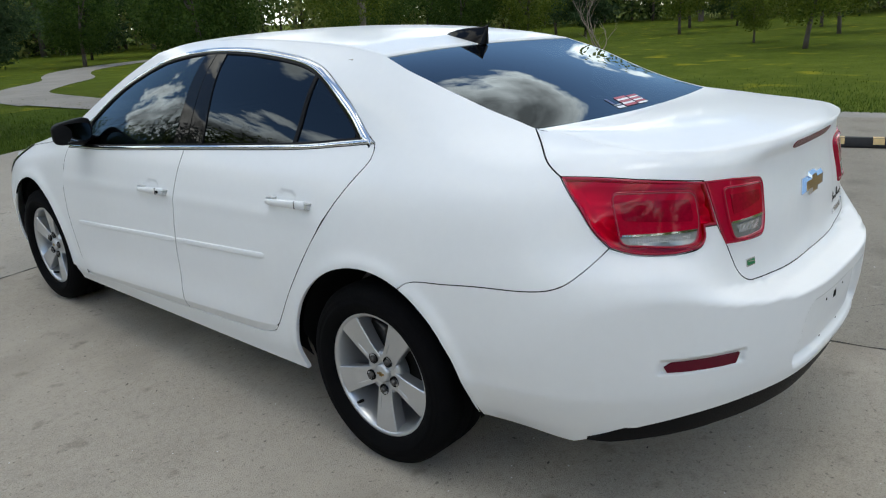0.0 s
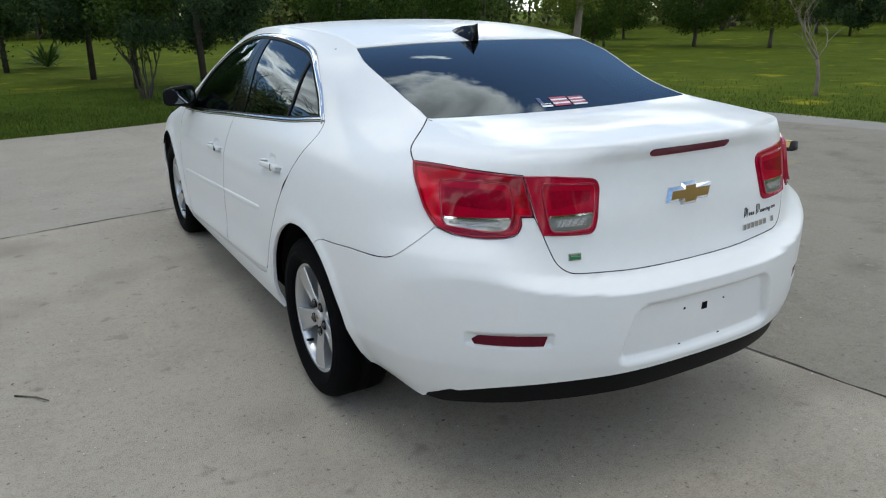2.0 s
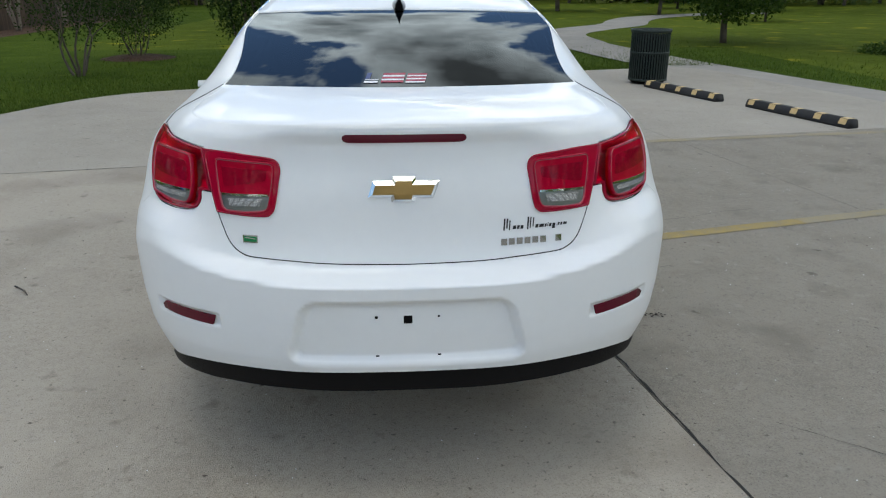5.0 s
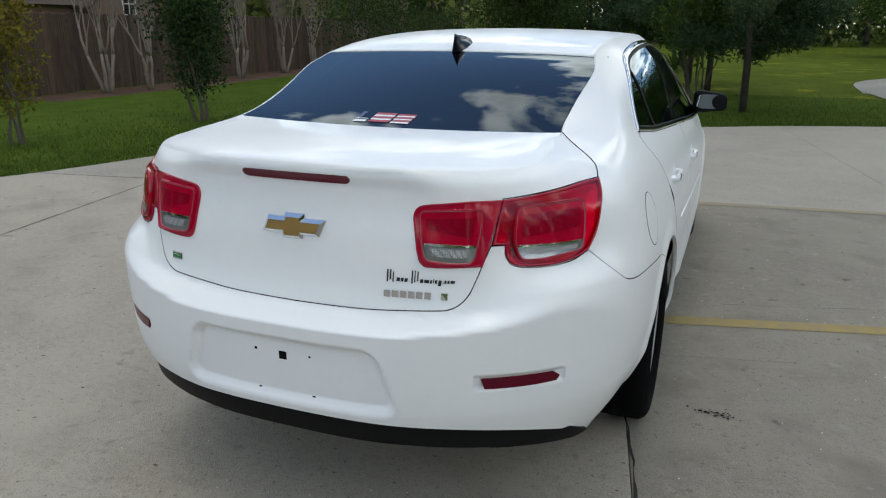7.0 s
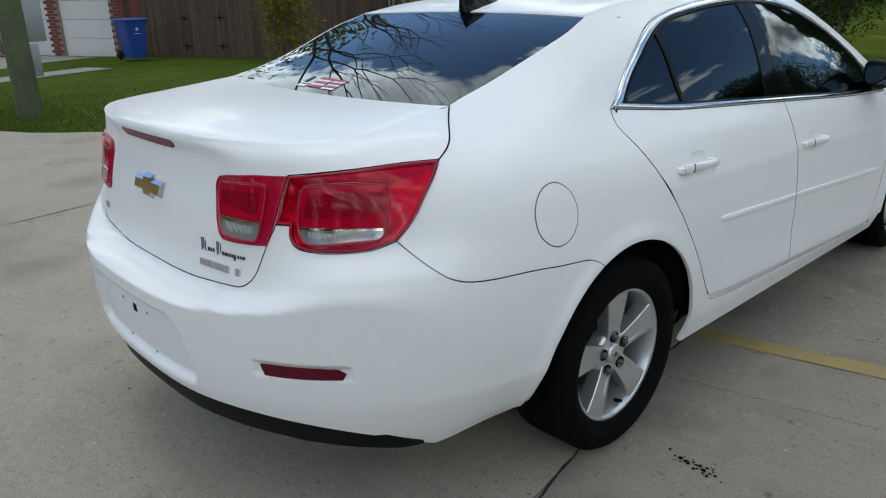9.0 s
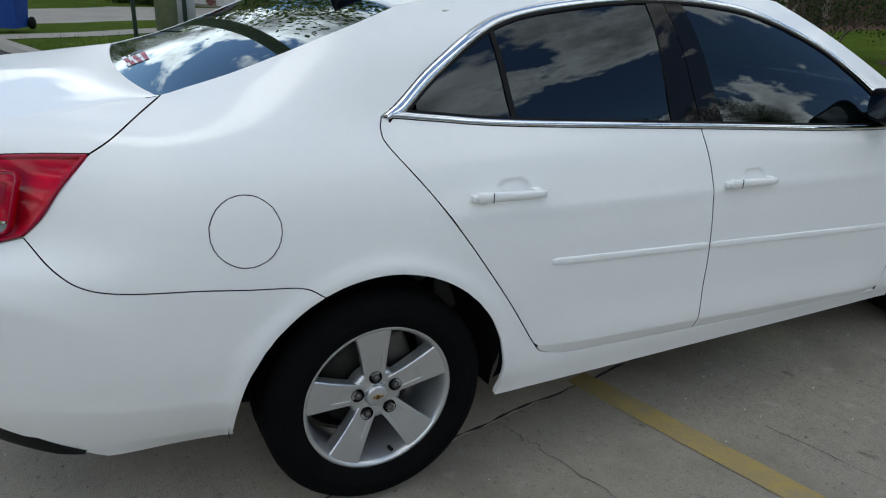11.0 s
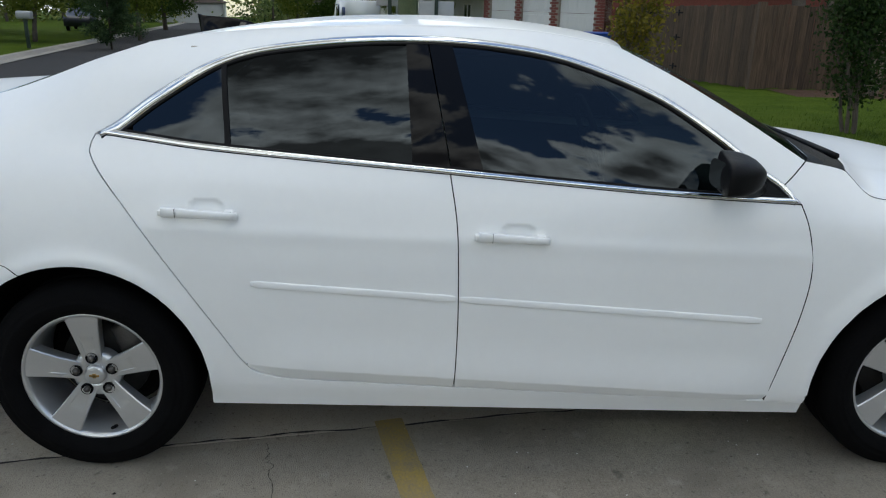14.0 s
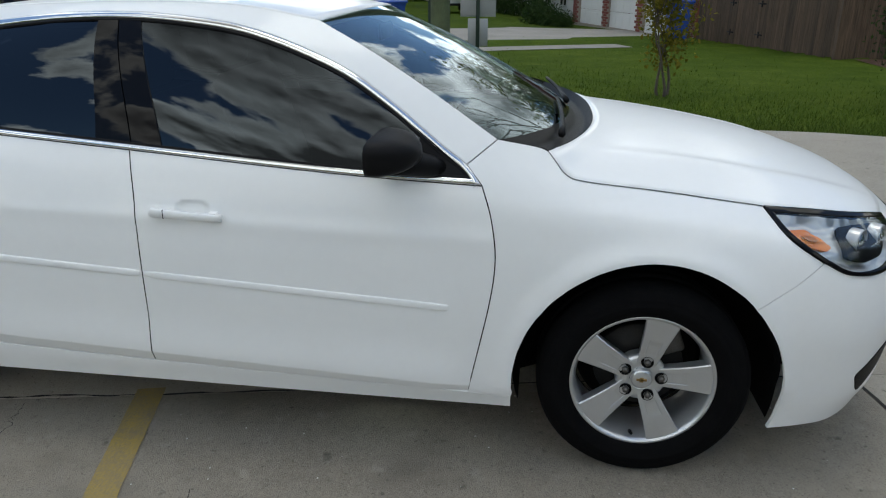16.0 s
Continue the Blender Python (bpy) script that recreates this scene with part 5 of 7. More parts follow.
CONCRETE = ground_mat("weathered_concrete", ((.160, .135, .106), (.282, .246, .199), (.405, .362, .298)), ((.45, .30), (2.4, .20), (28, .26), (120, .50)), .85, .45, 260, (((.165, .145, .116), 7.5, .64, .82), ((.228, .196, .156), 1.1, .52, .80), ((.170, .148, .120), 46, .63, .74), ((.43, .39, .33), 85, .63, .72), ((.150, .130, .105), 170, .61, .72)))
EAST_CONCRETE = ground_mat("greyer_concrete_slab", ((.104, .090, .071), (.186, .164, .133), (.272, .244, .200)), ((.45, .30), (2.4, .20), (28, .26), (120, .50)), .85, .45, 260, (((.158, .138, .110), 2.3, .53, .84), ((.30, .272, .228), 12, .62, .74), ((.07, .06, .048), 9, .68, .78), ((.125, .112, .093), 46, .63, .74), ((.32, .295, .25), 85, .63, .72), ((.115, .103, .085), 170, .61, .72)))
NEWER_CONCRETE = ground_mat("paler_concrete_slab", ((.24, .214, .176), (.325, .296, .250), (.395, .364, .312)), ((.45, .34), (2.4, .20), (28, .20), (120, .26)), .85, .3, 260, (((.13, .115, .095), 7.5, .66, .80), ((.13, .115, .095), 46, .635, .70), ((.44, .41, .36), 85, .64, .70), ((.13, .115, .095), 170, .62, .70)))
PALE_CONCRETE = ground_mat("pale_concrete", ((.215, .198, .172), (.275, .256, .228), (.33, .31, .276)), ((.7, .5), (6, .25), (40, .25)), .85, .2, 120)
ASPHALT = ground_mat("asphalt", ((.022, .021, .022), (.031, .030, .031), (.042, .040, .040)), ((.5, .4), (5, .2), (80, .4)), .9, .4, 160)
GRASS = ground_mat("lawn", ((.026, .050, .005), (.054, .085, .009), (.092, .124, .017)), ((.16, .35), (1.6, .35), (22, .3)), .95, 1.0, 45, (((.14, .17, .03), 2.2, .66, .85), ((.015, .028, .003), 30, .60, .72)), gloss=.04)
MEADOW = ground_mat("meadow_grass", ((.042, .062, .007), (.080, .108, .012), (.124, .150, .022)), ((.10, .35), (1.2, .35), (18, .3)), .95, 1.0, 45, (((.30, .27, .02), .9, .60, .78), ((.03, .045, .005), 26, .60, .72)), gloss=.04)
MULCH = ground_mat("mulch", ((.035, .018, .010), (.075, .040, .024), (.11, .065, .04)), ((2, .3), (20, .7)), .95, 1.0, 50)
BLADES = leafy("grass_blades", (.042, .078, .010), (.118, .165, .030))
LEAF_DARK = leafy("dark_leaves", (.013, .031, .009), (.048, .082, .022))
LEAF_MID = leafy("green_leaves", (.030, .064, .011), (.095, .145, .028))
LEAF_OLIVE = leafy("olive_leaves", (.014, .032, .007), (.058, .092, .020))
LEAF_FRESH = leafy("spring_leaves", (.068, .105, .012), (.20, .235, .04))
LEAF_YELLOW = leafy("yellowing_leaves", (.085, .09, .012), (.25, .20, .03))
NEEDLES = leafy("pine_needles", (.027, .052, .022), (.080, .125, .055))
BARK = material("grey_bark", (.13, .105, .085), .9, vary=.5, scale=6, bump=.8, bump_scale=30)
PINE_BARK = material("dark_pine_bark", (.062, .050, .040), .9, vary=.5, scale=6, bump=.8, bump_scale=30)
PALE_BARK = material("pale_smooth_bark", (.26, .21, .165), .8, vary=.35, scale=8, bump=.3, bump_scale=20)


def plank_wood():
    """Weathered boards, each with its own tone and long grain."""
    m = material("weathered_boards", (.16, .105, .068), .85)
    t = m.node_tree
    p = t.nodes["Principled BSDF"]
    co, mp, n, r, o, hs = (t.nodes.new("ShaderNode" + k) for k in ("TexCoord", "Mapping", "TexNoise", "ValToRGB", "ObjectInfo", "HueSaturation"))
    mp.inputs["Scale"].default_value = (30, 30, 1.6)
    n.inputs["Scale"].default_value, n.inputs["Detail"].default_value = 1.5, 7
    r.color_ramp.elements[0].position, r.color_ramp.elements[1].position = .3, .75
    r.color_ramp.elements[0].color, r.color_ramp.elements[1].color = (.043, .026, .015, 1), (.118, .077, .050, 1)
    add = t.nodes.new("ShaderNodeVectorMath")
    t.links.new(co.outputs["Object"], add.inputs[0])
    t.links.new(o.outputs["Random"], add.inputs[1])
    t.links.new(add.outputs[0], mp.inputs[0])
    t.links.new(mp.outputs[0], n.inputs["Vector"])
    t.links.new(n.outputs[0], r.inputs[0])
    mr = t.nodes.new("ShaderNodeMapRange")
    mr.inputs[3].default_value, mr.inputs[4].default_value = .65, 1.25
    t.links.new(o.outputs["Random"], mr.inputs[0])
    t.links.new(mr.outputs[0], hs.inputs["Value"])
    t.links.new(r.outputs[0], hs.inputs["Color"])
    t.links.new(hs.outputs[0], p.inputs["Base Color"])
    b = t.nodes.new("ShaderNodeBump")
    b.inputs["Strength"].default_value, b.inputs["Distance"].default_value = .5, .006
    t.links.new(n.outputs[0], b.inputs["Height"])
    t.links.new(b.outputs[0], p.inputs["Normal"])
    return m


BOARDS = plank_wood()
YELLOW_PAINT = material("worn_yellow_paint", (.33, .235, .055), .8, second=(.22, .18, .11), scale=11, bump=.2, bump_scale=120)
CRACK = material("joint_filler", (.03, .027, .024), .95, vary=.4, scale=30)
PATCH = material("yellow_patch", (.62, .44, .20), .6, vary=.2, scale=30)
STOP_RUBBER = material("black_stop_rubber", (.016, .016, .017), .75, vary=.4, scale=20, bump=.2, bump_scale=90)
BLUE_BIN = material("blue_bin_plastic", (.015, .06, .30), .45, vary=.15, scale=8)
BIN_MARK = material("white_mark", (.6, .65, .75), .6)
POLE_WOOD = material("treated_pole", (.10, .125, .062), .9, vary=.5, scale=5, bump=.6, bump_scale=25)
SIGN_GREY = material("grey_sign_back", (.38, .39, .40), .45, .4, vary=.1, scale=10)
POST_GREEN = material("dark_green_post", (.018, .035, .025), .6, .2)
MESH_GREEN = material("dark_green_coated_steel", (.010, .020, .017), .5, .2)
WHITE_WALL = material("white_siding", (.62, .62, .60), .7, vary=.08, scale=2)
BRICK = material("red_brick", (.20, .055, .040), .9, vary=.35, scale=14, bump=.3, bump_scale=60)
BRICK_TAN = material("tan_brick", (.24, .15, .11), .9, vary=.35, scale=10, bump=.3, bump_scale=60)
MORTAR = material("mortar", (.30, .26, .22), .95, vary=.2, scale=20)
SHINGLE = material("brown_shingles", (.085, .062, .050), .95, vary=.35, scale=6, bump=.6, bump_scale=30)
DOOR_WHITE = material("white_garage_door", (.66, .66, .64), .5, vary=.05, scale=3)
WINDOW_DARK = material("dark_pane", (.02, .022, .025), .05, coat=.5)
TRUCK_WHITE = material("white_vehicle_paint", (.72, .73, .74), .35, coat=.5)
DARK_PAINT = material("dark_blue_paint", (.008, .011, .022), .35, coat=.3)
PLATE_WHITE = material("white_plate", (.7, .7, .68), .5, vary=.1, scale=10)


def slope(x):
    return -.018 * max(0.0, -x - 8)


# ---- ground: lawn to the horizon, falling a little to the west ----
xs = np.unique(np.r_[np.linspace(-400, -60, 12), np.linspace(-60, -8, 27), np.linspace(-8, 60, 18), np.linspace(60, 400, 10)])
ys = np.unique(np.r_[np.linspace(-400, -60, 10), np.linspace(-60, 60, 61), np.linspace(60, 400, 10)])
gx, gy = np.meshgrid(xs, ys, indexing="ij")
gz = np.array([[slope(x) - .035 + .007 * noise.noise((x * .12, y * .12, 0)) * (abs(x) + abs(y) > 18) for y in ys] for x in xs])
ground = tagged(sheet(np.stack([gx, gy, gz], -1), "ground", GRASS, None), "mown green lawn and meadow with weeds", "lawn", kind="structure")
ground.data.materials.append(MEADOW)
for f in ground.data.polygons:
    if f.center.x > 9 or (f.center.y > 14 and f.center.x > -7):
        f.material_index = 1

# ---- concrete lot in slabs, with joints ----
LOT = [(-9.3, -2.3), (-7.2, -.9), (-5.75, .75), (-5.05, 2.6), (-4.8, 4.3), (-4.0, 6.1), (-2.6, 6.85), (-.9, 7.15), (.4, 7.5), (2.0, 8.3), (4.2, 9.0), (5.4, 9.0), (5.9, 7.0), (6.5, 4.2), (7.2, 1.8), (7.7, 0), (8.2, -2.5), (9.0, -9.0), (8.0, -16), (-9.0, -16), (-9.6, -9.5)]
TURN = radians(10.0)
cu, su = math.cos(TURN), math.sin(TURN)
lot_uv = [[x * cu + y * su, -x * su + y * cu] for x, y in catmull(LOT, 5, True)]
pavement = tagged(new("pavement"), "weathered concrete lot with joints and stains", "concrete", kind="structure")
us, vs = [-10.5, -7.3, -3.76, .56, 3.15, 6.8, 11], [-17, -12.5, -8.0, -5.0, -2.0 - 1.9, 2.22, 5.2, 9.5]
for u0, u1 in zip(us, us[1:]):
    strip = clip(clip(lot_uv, 0, u0 + .002, True), 0, u1 - .002, False)
    for v0, v1 in zip(vs, vs[1:]):
        cell = clip(clip(strip, 1, v0 + .002, True), 1, v1 - .002, False) if len(strip) > 2 else []
        cell = [q for k, q in enumerate(cell) if math.dist(q, cell[k - 1]) > .003]
        if len(cell) < 3:
            continue
        bm = bmesh.new()
        f = bm.faces.new([bm.verts.new((u * cu - v * su, u * su + v * cu, 0)) for u, v in cell])
        f.normal_update()
        if f.normal.z < 0:
            f.normal_flip()
        got = bmesh.ops.extrude_face_region(bm, geom=[f])
        for v in got["geom"]:
            if isinstance(v, bmesh.types.BMVert):
                v.co.z = -.14
        bmesh.ops.recalc_face_normals(bm, faces=bm.faces)
        part("concrete_slab", bm, NEWER_CONCRETE if v0 > 2 else EAST_CONCRETE if u0 > .5 else CONCRETE, pavement, smooth=False)


def ribbon(name, pts, wide, z, mat, parent, label="", jitter=0.0):
    """A thin strip along a line on the ground."""
    p = np.array(pts, float)
    bm = bmesh.new()
    prev = None
    rnd = random.Random(len(pts) * 7 + int(100 * abs(p[0][0])))
    for k in range(len(p)):
        way = p[min(k + 1, len(p) - 1)] - p[max(k - 1, 0)]
        way /= np.linalg.norm(way)
        n = np.array([-way[1], way[0]])
        w = (wide[k] if hasattr(wide, "__len__") else wide) * (1 + jitter * rnd.uniform(-1, 1))
        row = [bm.verts.new((*(p[k] + n * w / 2), z + slope(p[k][0]))), bm.verts.new((*(p[k] - n * w / 2), z + slope(p[k][0])))]
        if prev:
            bm.faces.new((prev[1], row[1], row[0], prev[0]))
        prev = row
    ob = part(name, bm, mat, parent, label, smooth=False)
    return ob


def wiggle(a, b, n, amp, seed):
    rnd = random.Random(seed)
    a, b = np.array(a, float), np.array(b, float)
    side = np.array([-(b - a)[1], (b - a)[0]]) / np.linalg.norm(b - a)
    out, off = [], 0
    for u in np.linspace(0, 1, n):
        off = off * .8 + rnd.uniform(-amp, amp)
        out.append(a + (b - a) * u + side * off * math.sin(u * math.pi))
    return out


def uv(u, v):
    return (u * cu - v * su, u * su + v * cu)


for a, b, w, seed in ((uv(.56, -3.8), uv(.56, 2.2), .0080, 1), (uv(-3.76, 2.22), uv(3.15, 2.22), .011, 2), (uv(-7.2, 2.22), uv(-3.76, 2.22), .011, 3), (uv(-3.76, -3.8), uv(-3.76, 2.2), .010, 5)):
    ribbon("joint_crack", wiggle(a, b, 110, .008 if seed == 1 else .005, seed), w, .0022, CRACK, pavement, jitter=.75)
for a, b, seed in (((.755, -.85), (.98, -.79), 11), ((.98, -.79), (1.48, -.67), 12), ((1.15, -.02), (2.4, .35), 13), ((1.3, -2.2), (2.2, -2.9), 14)):
    ribbon("hairline_crack", wiggle(a, b, 30, .010, seed), .0020, .0022, CRACK, pavement, jitter=.6)
WORN_PAINT = material("faded_yellow_paint", (.29, .235, .12), .85, second=(.23, .205, .165), scale=5, bump=.2, bump_scale=120)
for a, b, name, mat in (((.60, -.427), (2.6, .057), "yellow_line", YELLOW_PAINT), ((2.6, .057), (4.85, .60), "yellow_line", WORN_PAINT), ((.45, 2.40), (5.25, 2.98), "yellow_line", WORN_PAINT)):
    ob = tagged(ribbon(name, wiggle(a, b, 60, .0015, 21), .105, .003, mat, None, jitter=.025), "worn yellow bay line on the concrete", "road marking", "yellow bay lines")
rnd = random.Random(5)
bm = bmesh.new()
for k in range(300):
    x, y = rnd.uniform(-4.5, 4.5), rnd.uniform(-4.2, 4.5)
    m = Matrix.Translation((x, y, .0015)) @ Matrix.Rotation(rnd.uniform(0, 6.3), 4, "Z")
    s = rnd.uniform(.003, .009)
    vs_ = [bm.verts.new(m @ Vector(q)) for q in ((-s * 1.5, 0, 0), (0, -s * .6, 0), (s * 1.3, 0, .001), (0, s * .5, 0), (0, 0, s * .5))]
    for a, b in ((0, 1), (1, 2), (2, 3), (3, 0)):
        bm.faces.new((vs_[a], vs_[b], vs_[4]))
tagged(part("leaf_litter", bm, BARK, None), "scattered dry leaf bits and grit", "litter", kind="stuff")
bm = bmesh.new()
for k in range(1500):
    x, y, s = rnd.uniform(-5, 5), rnd.uniform(-4.5, 4.5), rnd.uniform(.0015, .0042)
    vs_ = [bm.verts.new((x + s * math.cos(q + k), y + s * math.sin(q + k), .0005)) for q in (0, 2.1, 4.2)] + [bm.verts.new((x, y, s))]
    for q in ((0, 1, 3), (1, 2, 3), (2, 0, 3)):
        bm.faces.new([vs_[i] for i in q])
tagged(part("pale_grit", bm, PLATE_WHITE, None, smooth=False), "tiny pale stones scattered on the concrete", "grit", kind="stuff")
for p in (((-1.985, -.76), (-1.91, -.825), (-1.865, -.89)),):
    bm = bmesh.new()
    tube(bm, [(x, y, .006 + .003 * k) for k, (x, y) in enumerate(p)], [.0045, .004, .0025], 6)
    tagged(part("twig", bm, BARK), "small dark twig lying on the concrete", "twig")

# ---- walks, drive and street ----
tagged(ribbon("east_walk", smooth(np.array([(8.45, -14), (8.3, -6), (7.75, -1.0), (7.15, 2.2), (6.5, 5.0), (5.7, 8.2), (5.0, 12.0), (4.6, 16.0)]), 6), 1.5, -.012, PALE_CONCRETE, None), "pale concrete footpath beside the lawn", "path", kind="structure")
tagged(ribbon("park_path", smooth(np.array([(4.65, 15.2), (4.95, 18.8), (6.4, 21.3), (8.4, 23.8), (9.6, 26.8), (11.2, 29.6), (14.5, 32.5), (19, 34.5)]), 6), [1.7] * 43, -.020, PALE_CONCRETE, None), "winding pale footpath through the park", "path", kind="structure")
SD = np.array([-.972, -.235])
SN = np.array([-SD[1], SD[0]])
k0 = np.array([-9.2, -2.0])
kerb_line = [k0 + SD * d for d in np.linspace(0, 170, 40)]
tagged(ribbon("street", [k0 + SN * 3.55 + SD * d for d in np.linspace(-.6, 170, 40)], 7.0, -.02, ASPHALT, None), "dark asphalt residential street", "road", kind="structure")


def kerb(name, pts, inner):
    bm = bmesh.new()
    prev = None
    for p in pts:
        z = slope(p[0])
        row = [bm.verts.new((*(p + SN * o * inner), z + h)) for o, h in ((.38, -.016), (.12, -.01), (.03, .075), (-.14, .085), (-.16, -.1))]
        if prev:
            for a in range(4):
                bm.faces.new((prev[a], prev[a + 1], row[a + 1], row[a]))
        prev = row
    bmesh.ops.recalc_face_normals(bm, faces=bm.faces)
    return tagged(part(name, bm, PALE_CONCRETE, None, smooth=False), "concrete kerb along the street", "kerb", kind="structure")


kerb("kerb_north", kerb_line, 1)
kerb("kerb_south", [p + SN * 7.05 for p in kerb_line], -1)
tagged(ribbon("house_drive", [(-18.6, -4.5), (-19.3, -1.5), (-20.5, 1.2), (-22.6, 3.4), (-24.6, 3.9)], [8.6, 7.6, 7.6, 8, 8.4], -.016, PALE_CONCRETE, None), "concrete house driveway", "driveway", kind="structure")
tagged(ribbon("verge_walk", [(-14.0, -2.75), (-14.35, -1.2), (-15.2, .2), (-16.0, 1.8), (-16.6, 3.2)], .9, -.014, PALE_CONCRETE, None), "narrow concrete drive edge", "path", kind="structure")

# ---- wheel stops ----


def wheel_stop(at, turn):
    w = thing("wheel_stop", "black rubber wheel stop with yellow patches on the concrete", "wheel stop", "row of wheel stops")
    bm = bmesh.new()
    sec = [(-.075, 0), (-.075, .03), (-.05, .095), (.05, .095), (.075, .03), (.075, 0)]
    ends = [[bm.verts.new((x, y, z)) for x, z in sec] for y in (-.79, .79)]
    for k in range(6):
        bm.faces.new((ends[0][k], ends[0][(k + 1) % 6], ends[1][(k + 1) % 6], ends[1][k]))
    bm.faces.new(ends[0][::-1])
    bm.faces.new(ends[1])
    bmesh.ops.bevel(bm, geom=list(bm.edges), offset=.006, segments=2, affect="EDGES")
    bmesh.ops.recalc_face_normals(bm, faces=bm.faces)
    part("rubber_bar", bm, STOP_RUBBER, w)
    for y in (-.70, -.35, 0, .35, .70):
        bm = bmesh.new()
        for sx in (1, -1):
            bm.faces.new([bm.verts.new((sx * x, y + dy, z + .002)) for x, dy, z in ((.0745, -.05, .035), (.0515, -.05, .093), (.0515, .05, .093), (.0745, .05, .035))])
        bm.faces.new([bm.verts.new((x, y + dy, .0975)) for x, dy in ((-.045, -.05), (.045, -.05), (.045, .05), (-.045, .05))])
        bmesh.ops.recalc_face_normals(bm, faces=bm.faces)
        for f in bm.faces:
            if f.normal.dot(f.calc_center_median() - Vector((0, y, .05))) < 0:
                f.normal_flip()
        part("yellow_patch", bm, PATCH, w, smooth=False)
    w.matrix_basis = Matrix.Translation((*at, 0)) @ Matrix.Rotation(turn, 4, "Z")
    return w


first = wheel_stop((3.96, 5.83), radians(16.5))
for at in ((4.62, 3.92 - .0), (5.13, 1.72), (5.72, -.75)):
    copy_thing(first, Matrix.Translation((*at, 0)) @ Matrix.Rotation(radians(15.5), 4, "Z"))


# ---- litter bin of slats ----
bin_t = thing("litter_bin", "round dark green slatted metal litter bin", "litter bin", at=(3.86, 7.02, 0))
for q in range(44):
    bm = bmesh.new()
    a = q / 44 * math.tau
    block(bm, (-.004, -.011, .05), (.004, .011, .78), .002, Matrix.Rotation(a, 4, "Z") @ Matrix.Translation((.285, 0, 0)))
    part("slat", bm, MESH_GREEN, bin_t, smooth=False)
for z, r, h in ((.05, .285, .03), (.45, .288, .03), (.76, .295, .045)):
    bm = bmesh.new()
    lathe(bm, [(r - .012, z), (r + .008, z), (r + .008, z + h), (r - .012, z + h), (r - .012, z)], 40, axis="z")
    bmesh.ops.recalc_face_normals(bm, faces=bm.faces)
    part("ring", bm, MESH_GREEN, bin_t)
bm = bmesh.new()
lathe(bm, [(0, .02), (.25, .02), (.26, .72), (.24, .72), (.0, .10)], 32, axis="z")
part("liner", bm, CAVITY, bin_t)

# ---- small white ground marker ----
mk = thing("ground_marker", "small white plate on a short stake in the grass", "marker", at=(-2.85, 7.05, 0))
bm = bmesh.new()
block(bm, (-.135, -.02, .0), (.135, .02, .11), .008, Matrix.Translation((0, 0, -.015)) @ Matrix.Rotation(radians(-35), 4, "X"))
part("plate", bm, PLATE_WHITE, mk)
bm = bmesh.new()
block(bm, (-.02, -.0, -.06), (.02, .03, .06))
part("stake", bm, SIGN_GREY, mk)

# ---- board fence and gate ----
fence = thing("board_fence", "tall weathered brown board fence beside the lawn", "fence", at=(0, 0, 0))
board = bpy.data.meshes.new("board")
bm = bmesh.new()
block(bm, (-.068, -.010, 0), (.068, .010, 1.80), .003, seg=1)
for v in bm.verts:
    if v.co.z > 1.7 and abs(v.co.x) > .05:
        v.co.z -= .03
bm.to_mesh(board)
bm.free()
board.materials.append(BOARDS)


def boards(a, b, parent):
    a, b = np.array(a), np.array(b)
    far = np.linalg.norm(b - a)
    way = (b - a) / far
    rot = math.atan2(way[1], way[0])
    r = random.Random(int(a[1] * 10))
    for k in range(int(far / .1415)):
        p = a + way * (.07 + .1415 * k)
        ob = new("board", board)
        ob.parent = parent
        ob.matrix_basis = Matrix.Translation((p[0], p[1], slope(p[0]) + r.uniform(-.03, .01))) @ Matrix.Rotation(rot + r.uniform(-.015, .015), 4, "Z") @ Matrix.Rotation(r.uniform(-.006, .006), 4, "Y")
    for h in (.3, .95, 1.55):
        bm = bmesh.new()
        n = np.array([-way[1], way[0]]) * .04
        z0, z1 = slope(a[0]) + h, slope(b[0]) + h
        vs2 = [bm.verts.new((*(p + n * s), z + dz)) for p, z in ((a, z0), (b, z1)) for s in (.4, 1.2) for dz in (0, .085)]
        for f in ((0, 1, 3, 2), (4, 6, 7, 5), (0, 4, 5, 1), (2, 3, 7, 6), (1, 5, 7, 3), (0, 2, 6, 4)):
            bm.faces.new([vs2[i] for i in f])
        bmesh.ops.recalc_face_normals(bm, faces=bm.faces)
        part("rail", bm, BOARDS, parent, smooth=False)


boards((-13.45, 7.2), (-13.75, 37.5), fence)
bm = bmesh.new()
block(bm, (-13.60, 7.08, slope(-13.5) - .1), (-13.44, 7.24, slope(-13.5) + 1.82), .01)
part("corner_post", bm, BOARDS, fence, smooth=False)
gate = thing("fence_gate", "weathered board gate with black strap hinges", "gate")
boards((-19.6, 5.55), (-13.55, 7.12), gate)
for u, z in ((.30, .28), (.30, 1.0), (.52, .28), (.52, 1.0), (.30, 1.6), (.52, 1.6)):
    p = np.array((-19.6, 5.55)) + (np.array((-13.55, 7.12)) - np.array((-19.6, 5.55))) * u
    bm = bmesh.new()
    block(bm, (-.17, -.022, -.018), (.17, -.010, .018), .004)
    block(bm, (-.03, -.026, -.075), (.03, -.010, .075), .006)
    bmesh.ops.transform(bm, matrix=Matrix.Translation((*p, slope(p[0]) + z)) @ Matrix.Rotation(math.atan2(1.57, 6.05), 4, "Z"), verts=bm.verts)
    part("hinge", bm, BLACK, gate)
